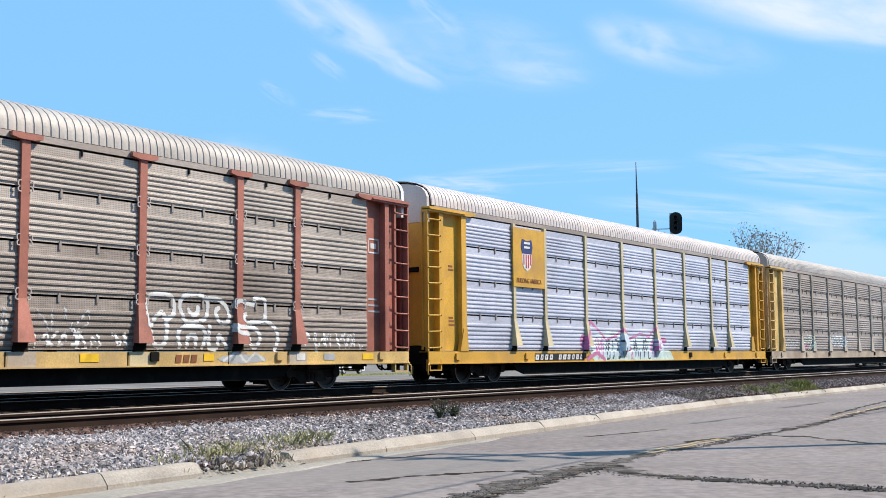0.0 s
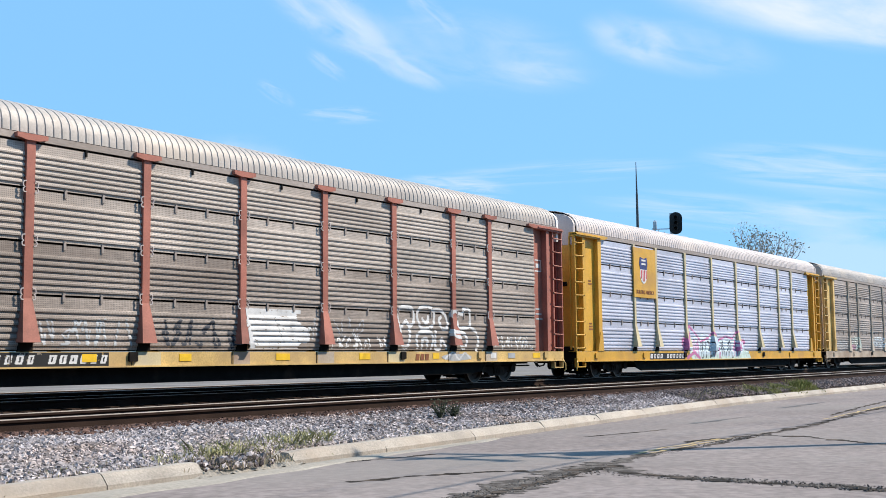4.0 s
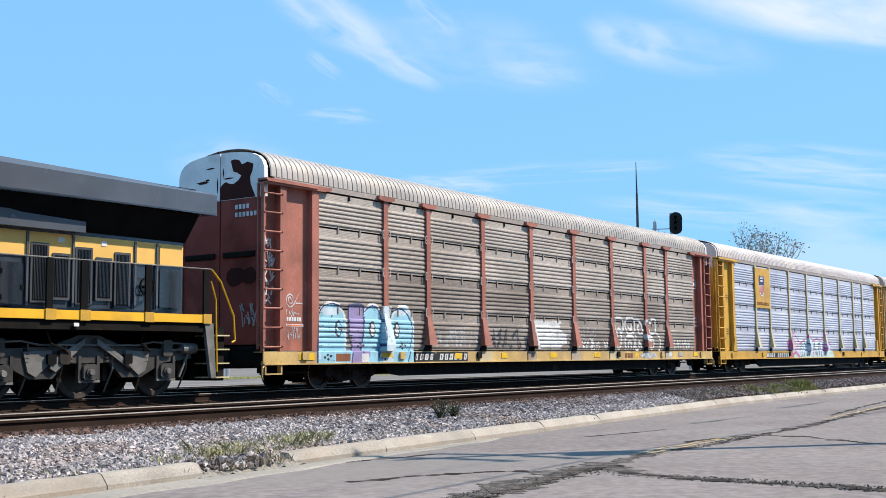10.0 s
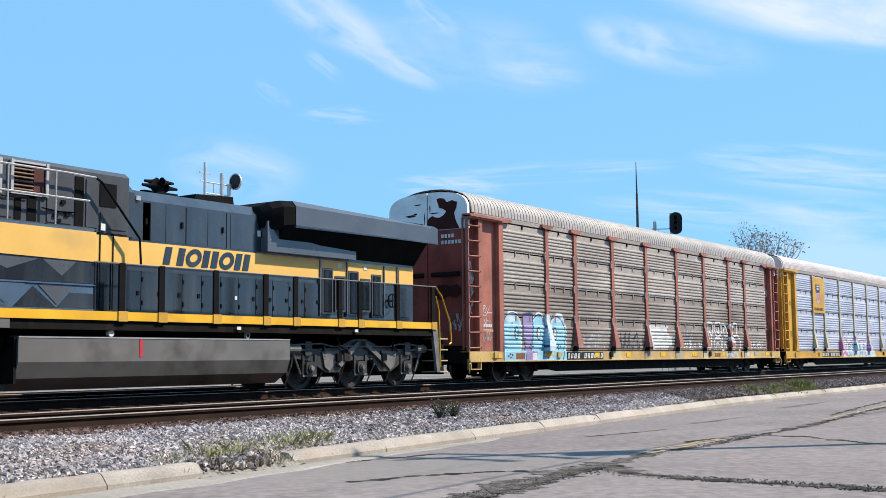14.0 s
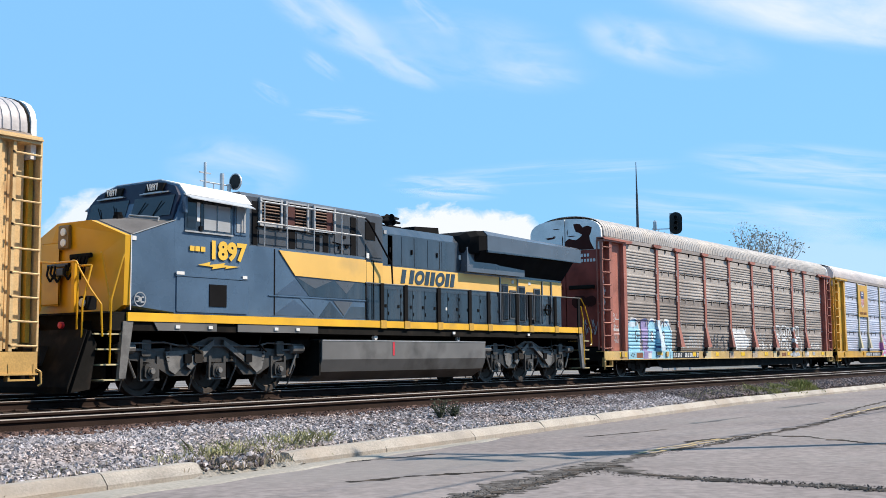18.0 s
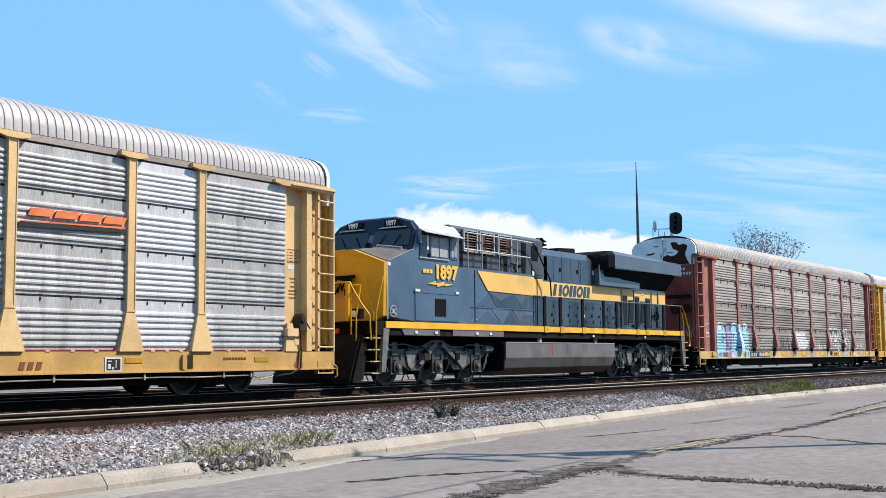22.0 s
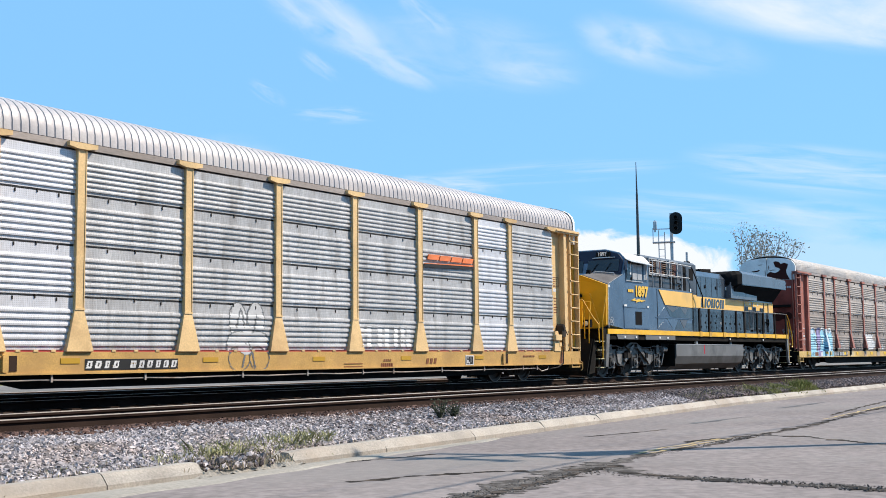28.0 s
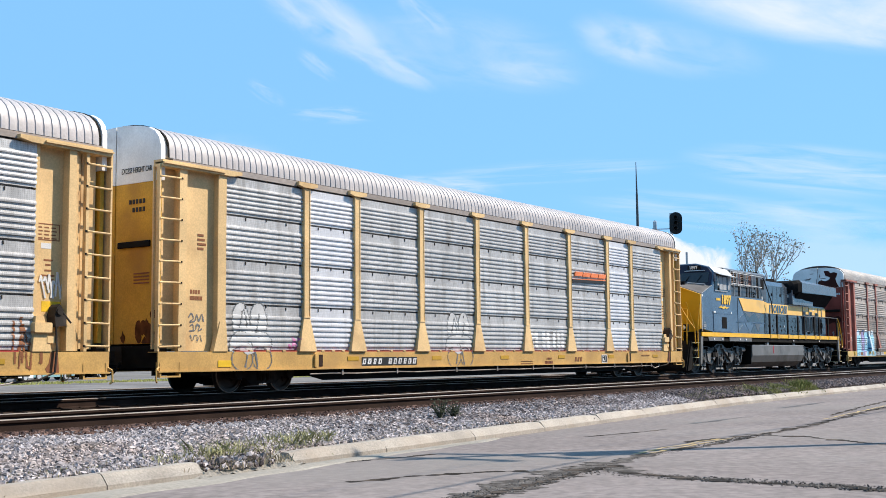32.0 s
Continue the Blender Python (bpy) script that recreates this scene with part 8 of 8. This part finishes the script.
def weed_bush(x, y, h, seed, label):
    b = thing("weed_bush", pose(x, y, float(bed_height(np.array(x), np.array(y)))), label, "weed")
    rng = random.Random(seed)
    k = Kit()
    for i in range(16):
        d = Vector((rng.uniform(-0.8, 0.8), rng.uniform(-0.8, 0.8), rng.uniform(0.6, 1.4))).normalized()
        q = d * h * rng.uniform(0.5, 1)
        k.tube((0, 0, 0), q * 0.6, 0.008, 4).tube(q * 0.6, q + Vector((rng.uniform(-0.06, 0.06), 0, 0.02)), 0.006, 4)
        for j in range(9):
            c = q * rng.uniform(0.35, 1.0) + Vector((rng.uniform(-0.05, 0.05), rng.uniform(-0.05, 0.05), rng.uniform(-0.03, 0.05)))
            u = Vector((rng.uniform(-1, 1), rng.uniform(-1, 1), rng.uniform(-0.6, 1))).normalized() * 0.035
            w = u.orthogonal().normalized() * 0.014
            k.add([c - u, c - w, c + u, c + w], [(0, 1, 2, 3)])
    part("foliage", k, DARK_WEED, b, "dark leafy stems")


weed_bush(16.5, 11.65, 0.42, 1, "dark leafy weed growing in the ballast")
weed_bush(17.0, 11.7, 0.30, 2, "small dark weed in the ballast")
tuft("weeds", 9.7, 10.5, lambda x: kerb_y(x) + 0.25, 130, 0.20, PALE_GRASS, 41, "pale green weeds standing at the broken kerb", 0.7)
tuft("weeds", 11.5, 12.5, lambda x: kerb_y(x) + 0.30, 170, 0.20, PALE_GRASS, 42, "pale green weeds standing behind the kerb", 0.7)


# ---- utility pole beside the road, whose shadow lies across it ----
pole = thing("utility_pole", pose(20.44, 2.3, ROAD_Z), "tall wooden utility pole with cross arms", "utility pole")
part("pole", Kit().tube((0, 0, -0.3), (0, 0, 11.2), 0.15, 12, r2=0.10), TIE_WOOD, pole)
for z, w in ((10.7, 1.25), (9.7, 1.15)):
    arm = part("cross_arm", Kit().box(-0.06, 0.06, -w, w, z - 0.07, z + 0.07, bevel=0.01), TIE_WOOD, pole)
    for i in (-0.95, -0.5, 0.5, 0.95):
        part("insulator", Kit().lathe([(0.0, 0.0), (0.05, 0.0), (0.07, 0.06), (0.04, 0.14), (0.0, 0.16)], (0, i * w, z + 0.07), "z", 8), SIG_GREY, arm)
part("transformer", Kit().lathe([(0.0, 0.0), (0.26, 0.02), (0.26, 0.8), (0.1, 0.9), (0.0, 0.9)], (0, -0.42, 8.2), "z", 14), SIG_GREY, pole, "grey pole transformer")
for i, (y, z, r) in enumerate(((-1.1, 10.85, 0.009), (1.1, 10.85, 0.009), (0.2, 7.4, 0.022))):
    k = Kit()
    for a, b in ((-45, 20.44), (20.44, 86)):
        pts = []
        for j in range(13):
            t = j / 12
            pts.append((a + (b - a) * t, 2.3 + y + (a + (b - a) * t - 20.44) * 0.02, ROAD_Z + z - 4 * 0.8 * t * (1 - t)))
        k.pipe(pts, r, 5)
    tagged(part("overhead_cable", k, BLACK_STEEL), "black overhead cable strung along the road", "cable", "overhead cables")
for x in (-45.0, 86.0):
    copy_thing(pole, pose(x, 2.3 + (x - 20.44) * 0.02, ROAD_Z))

# ---- plain building added out of view, to darken reflections in the locomotive ----
def unseen_backdrop():
    b = thing("brick_building", pose(0, 0, -0.75), "long plain dark brick building across the road", "building")
    part("wall", Kit().box(-70, 44, -28, -16, 0, 13.2), DARK_BRICK, b)
    part("roof", Kit().box(-70.3, 44.3, -28.3, -15.7, 13.2, 13.6), ROOF_TAR, b)
    pane = Kit().box(-0.7, 0.7, -15.99, -15.96, -0.9, 0.9).mesh("pane", CAB_GLASS)
    ledge = Kit().box(-0.85, 0.85, -16.0, -15.85, -1.05, -0.92).mesh("sill", ROOF_TAR)
    for storey in (2.4, 6.2, 10.0):
        for i in range(28):
            w = part("window", pane, None, b, at=pose(-66 + i * 4.0, 0, storey))
            part("sill", ledge, None, w)


DARK_BRICK = mat("dark_brick", (0.11, 0.075, 0.06), 0.9, 0, 0.25, 0.4, (0.07, 0.05, 0.042), 0.3, 0.3, 0.3, 30, fine=0.3, spec=0.05)
ROOF_TAR = mat("roof_felt", (0.05, 0.05, 0.05), 0.9, 0, 0.2, 1)
unseen_backdrop()

# ---- parked cars on the far side of the tracks ----
CAR_GLASS = glass("dark_car_glass", (0.03, 0.04, 0.05))
TYRE = mat("tyre_rubber", (0.02, 0.02, 0.02), 0.85, 0, 0.2, 3)


def parked_car(x, y, turn, colour, label, van=False):
    c = thing("parked_car", pose(x, y, -0.5, 0, 0, turn), label, "car", "parked cars")
    m = mat("car_paint", colour, 0.3, 0.1, 0.05, 2)
    h = 1.9 if van else 1.42
    body = [(-2.2, 0.28), (2.2, 0.28), (2.25, 0.62), (2.1, 0.82), (1.2, 0.93), (-2.1, 0.97), (-2.25, 0.6)]
    part("body", Kit().prism(body, -0.86, 0.86, "y"), m, c)
    cab = [(1.15, 0.93), (0.45, h), (-1.4 if not van else -2.05, h), (-2.05, 0.97)]
    part("cabin", Kit().loft([(p[0], -0.8 if p[1] < 1 else -0.66, p[1]) for p in cab], [(p[0], 0.8 if p[1] < 1 else 0.66, p[1]) for p in cab]), m, c)
    for s in (-1, 1):
        part("side_window", Kit().loft([(0.9, s * 0.80, 1.0), (0.4, s * 0.70, h - 0.1), (-1.3, s * 0.70, h - 0.1), (-1.7, s * 0.80, 1.0)], [(0.9, s * 0.82, 1.0), (0.4, s * 0.72, h - 0.1), (-1.3, s * 0.72, h - 0.1), (-1.7, s * 0.82, 1.0)]), CAR_GLASS, c)
        for wx in (-1.35, 1.35):
            w = part("wheel", Kit().lathe([(0.0, -0.1), (0.32, -0.1), (0.33, 0.0), (0.32, 0.1), (0.0, 0.1)], (wx, s * 0.78, 0.33), "y", 18), TYRE, c)
            part("rim", Kit().lathe([(0.0, -0.012), (0.2, -0.012), (0.2, 0.012), (0.0, 0.012)], (wx, s * 0.885, 0.33), "y", 14), SIG_GREY, w)
    return c


parked_car(43, 64, 20, (0.70, 0.70, 0.70), "white parked car beyond the tracks")
parked_car(47.5, 66, 15, (0.20, 0.36, 0.38), "teal parked car beyond the tracks")
parked_car(53.5, 70, 12, (0.72, 0.72, 0.72), "white parked van beyond the tracks", True)
parked_car(75, 63, 10, (0.65, 0.66, 0.68), "silver parked car beyond the tracks")


def far_grass():
    r2 = np.random.default_rng(12)
    n = 5000
    x, y = r2.uniform(15, 90, n), r2.uniform(56, 60, n)
    h = r2.uniform(0.03, 0.14, n)
    b = np.stack([x, y, -0.5 + 0 * x], -1)
    w = np.stack([r2.uniform(0.03, 0.09, n), 0 * x, 0 * x], -1)
    t = b + np.stack([r2.normal(0, 0.06, n), 0 * x, h], -1)
    v = np.stack([b - w, b + w, t + w * 0.3, t - w * 0.3], 1).reshape(-1, 3)
    tagged(new("grass", raw_mesh("grass", v, np.arange(4 * n).reshape(n, 4), GRASS)), "strip of green grass beyond the tracks", "grass", kind="stuff")


far_grass()


# ---- clouds: thin sheets high over the place, drifting slowly ----
def cloud_material(name, seed, stretch, lo, hi, strength, heaped=False):
    m = bpy.data.materials.new(name)
    m.use_nodes = True
    n, l = m.node_tree.nodes, m.node_tree.links
    n.remove(n["Principled BSDF"])
    tc = n.new("ShaderNodeUVMap")
    mp = n.new("ShaderNodeMapping")
    mp.inputs["Location"].default_value = (seed, seed * 0.37, 0)
    mp.inputs["Scale"].default_value = stretch
    l.new(tc.outputs["UV"], mp.inputs["Vector"])
    t = n.new("ShaderNodeTexNoise")
    t.inputs["Scale"].default_value, t.inputs["Detail"].default_value, t.inputs["Roughness"].default_value = 1.0, 8.0, 0.6
    t.inputs["Distortion"].default_value = 0.6
    l.new(mp.outputs["Vector"], t.inputs["Vector"])
    g = n.new("ShaderNodeTexGradient")
    g.gradient_type = "SPHERICAL"
    m2 = n.new("ShaderNodeMapping")
    m2.inputs["Location"].default_value, m2.inputs["Scale"].default_value = (-1, -1, 0), (2, 2, 0)
    l.new(tc.outputs["UV"], m2.inputs["Vector"])
    l.new(m2.outputs["Vector"], g.inputs["Vector"])
    a = n.new("ShaderNodeMapRange")
    a.inputs["From Min"].default_value, a.inputs["From Max"].default_value = lo, hi
    l.new(t.outputs["Fac"], a.inputs["Value"])
    b = n.new("ShaderNodeMapRange")
    b.inputs["From Min"].default_value, b.inputs["From Max"].default_value = 0.0, 0.6
    b.interpolation_type = "SMOOTHSTEP"
    l.new(g.outputs["Fac"], b.inputs["Value"])
    x = n.new("ShaderNodeMath")
    x.operation = "MULTIPLY"
    l.new(a.outputs["Result"], x.inputs[0])
    l.new(b.outputs["Result"], x.inputs[1])
    if heaped:      # a firm, bumpy outline
        y = n.new("ShaderNodeMath")
        y.operation, y.inputs[1].default_value = "MULTIPLY", 0.75
        l.new(t.outputs["Fac"], y.inputs[0])
        z = n.new("ShaderNodeMath")
        z.operation = "ADD"
        l.new(y.outputs[0], z.inputs[0])
        l.new(g.outputs["Fac"], z.inputs[1])
        x = n.new("ShaderNodeMapRange")
        x.inputs["From Min"].default_value, x.inputs["From Max"].default_value = lo, hi
        l.new(z.outputs[0], x.inputs["Value"])
    x2 = n.new("ShaderNodeMath")
    x2.operation, x2.inputs[1].default_value = "MULTIPLY", strength
    l.new(x.outputs[0], x2.inputs[0])
    e = n.new("ShaderNodeEmission")
    e.inputs["Color"].default_value, e.inputs["Strength"].default_value = (0.91, 0.95, 1.0, 1), CLOUD_GLOW
    tr = n.new("ShaderNodeBsdfTransparent")
    mx = n.new("ShaderNodeMixShader")
    l.new(x2.outputs[0], mx.inputs["Fac"])
    l.new(tr.outputs["BSDF"], mx.inputs[1])
    l.new(e.outputs["Emission"], mx.inputs[2])
    l.new(mx.outputs["Shader"], n["Material Output"].inputs["Surface"])
    return m


CLOUD_GLOW = 0.68
CLOUDS = []
VIEW = CAM.copy()


def cloud(px, py, wide, high, tilt, seed, stretch, lo, hi, strength, dist=3000.0, label="thin white wisp of cloud in the sky"):
    """A sheet of cloud at degrees px right of and py above the middle of the view, wide by high degrees."""
    me = bpy.data.meshes.new("cloud")
    n = 8
    dist += 25 * len(CLOUDS)                    # no two sheets at one distance
    v, uv = [], []
    for i in range(n + 1):
        for j in range(n + 1):
            u, w = i / n, j / n
            a, b = (u - 0.5) * wide, (w - 0.5) * high
            c, s = math.cos(radians(tilt)), math.sin(radians(tilt))
            az, el = radians(px + a * c - b * s), radians(py + a * s + b * c)
            d = Vector((math.tan(az), math.tan(el), -1)).normalized() * dist
            v.append(VIEW.to_3x3() @ d)
            uv.append((u, w))
    f = [(i * (n + 1) + j, (i + 1) * (n + 1) + j, (i + 1) * (n + 1) + j + 1, i * (n + 1) + j + 1) for i in range(n) for j in range(n)]
    me.from_pydata(v, [], f)
    lay = me.uv_layers.new(name="UVMap")
    for lo_ in me.loops:
        lay.data[lo_.index].uv = uv[lo_.vertex_index]
    me.materials.append(cloud_material("cloud", seed, stretch, lo, hi, strength, "heaped" in label))
    ob = new("cloud", me)
    tagged(ob, label, "cloud", kind="structure")
    CLOUDS.append(ob)
    return ob


# degrees per pixel of the view: about 0.028 in its middle
def sky_at(x, y):
    return math.degrees(math.atan((x - 784) / 2028.2)), math.degrees(math.atan((441 - y) / 2028.2))


cloud(*sky_at(585, 22), 8.5, 3.4, -29, 1.3, (3.0, 3.0, 1), 0.34, 0.84, 0.66)
cloud(*sky_at(712, 112), 6.0, 1.9, -26, 4.7, (2.8, 2.6, 1), 0.34, 0.84, 0.6)
cloud(*sky_at(655, 66), 7.5, 2.6, -26, 2.3, (2.4, 2.6, 1), 0.34, 0.86, 0.5)
cloud(*sky_at(765, 20), 4.6, 1.4, -36, 4.1, (2.2, 2.2, 1), 0.34, 0.86, 0.4)
cloud(*sky_at(850, 90), 14, 4.6, -8, 6.4, (2.8, 3.0, 1), 0.34, 0.90, 0.42)
cloud(*sky_at(1440, -8), 19, 5.0, -7, 7.7, (2.0, 2.2, 1), 0.30, 0.76, 0.85)
cloud(*sky_at(1500, 30), 12, 3.6, -9, 3.1, (2.0, 2.2, 1), 0.30, 0.74, 0.75)
cloud(*sky_at(1122, 70), 6.0, 2.8, -18, 2.9, (2.6, 2.4, 1), 0.30, 0.84, 0.55)
cloud(*sky_at(1210, 85), 10.5, 3.2, -8, 5.9, (2.6, 2.6, 1), 0.32, 0.90, 0.42)
cloud(*sky_at(960, 130), 6, 1.4, -6, 9.2, (1.8, 2.5, 1), 0.36, 0.9, 0.4)
cloud(*sky_at(1460, 300), 14, 3.0, -5, 5.5, (2.4, 5.2, 1), 0.36, 0.78, 0.6)
cloud(*sky_at(1290, 375), 16, 2.2, -5, 6.1, (2.4, 5.0, 1), 0.38, 0.78, 0.45)
cloud(*sky_at(1470, 385), 10, 2.6, -4, 8.4, (2.6, 4.4, 1), 0.36, 0.78, 0.4)
cloud(*sky_at(1500, 460), 13, 4.4, -4, 2.4, (5.0, 3.4, 1), 0.62, 1.0, 0.3, label="white heaped cloud low over the horizon")
cloud(*sky_at(980, 305), 15, 1.5, 4, 3.3, (1.6, 4.0, 1), 0.42, 0.82, 0.45)
cloud(*sky_at(800, 332), 7, 1.5, -3, 5.1, (2.4, 4.0, 1), 0.38, 0.78, 0.7)
cloud(*sky_at(610, 203), 5, 1.1, -3, 2.2, (2.2, 3.4, 1), 0.40, 0.85, 0.5)
cloud(*sky_at(580, 115), 3, 1.0, -35, 8.8, (1.6, 3.0, 1), 0.40, 0.80, 0.4)
cloud(*sky_at(490, 165), 2.6, 1.0, -32, 6.6, (1.6, 3.0, 1), 0.40, 0.80, 0.35)
cloud(*sky_at(430, 300), 8, 4.0, -6, 1.9, (2.0, 2.6, 1), 0.36, 0.80, 0.5)
cloud(*sky_at(230, 400), 10, 5.0, 0, 5.2, (4.0, 3.0, 1), 0.60, 0.80, 0.9, label="white heaped cloud low over the horizon")
cloud(*sky_at(830, 450), 17, 6.4, -3, 3.9, (7.0, 3.4, 1), 0.62, 0.76, 1.0, label="white heaped cloud low over the horizon")
cloud(*sky_at(1130, 480), 15, 5.4, -3, 7.1, (7.0, 3.4, 1), 0.62, 0.76, 1.0, label="white heaped cloud low over the horizon")


# ---- what moves ----
def travelled(t):
    return 2.1598 * t - 0.0000924 * t * t


def motions():
    for car, x0 in TRAIN:
        walk(car, [(t, pose(x0 + travelled(t), Y2, 0)) for t in (0.0, 8.0, 16.0, 24.0, 32.0)])
    for c in CLOUDS:
        walk(c, [(0.0, pose(0, 0, 0)), (16.0, pose(0, 0, 0, 0, 0, 0.28)), (32.0, pose(0, 0, 0, 0, 0, 0.56))])
    for w, (x, y, z), r in WHEELS:
        step = 0.2
        walk(w, [(i * step, pose(x, y, z, 0, math.degrees(travelled(i * step) / r) % 360, 0)) for i in range(161)])


motions()
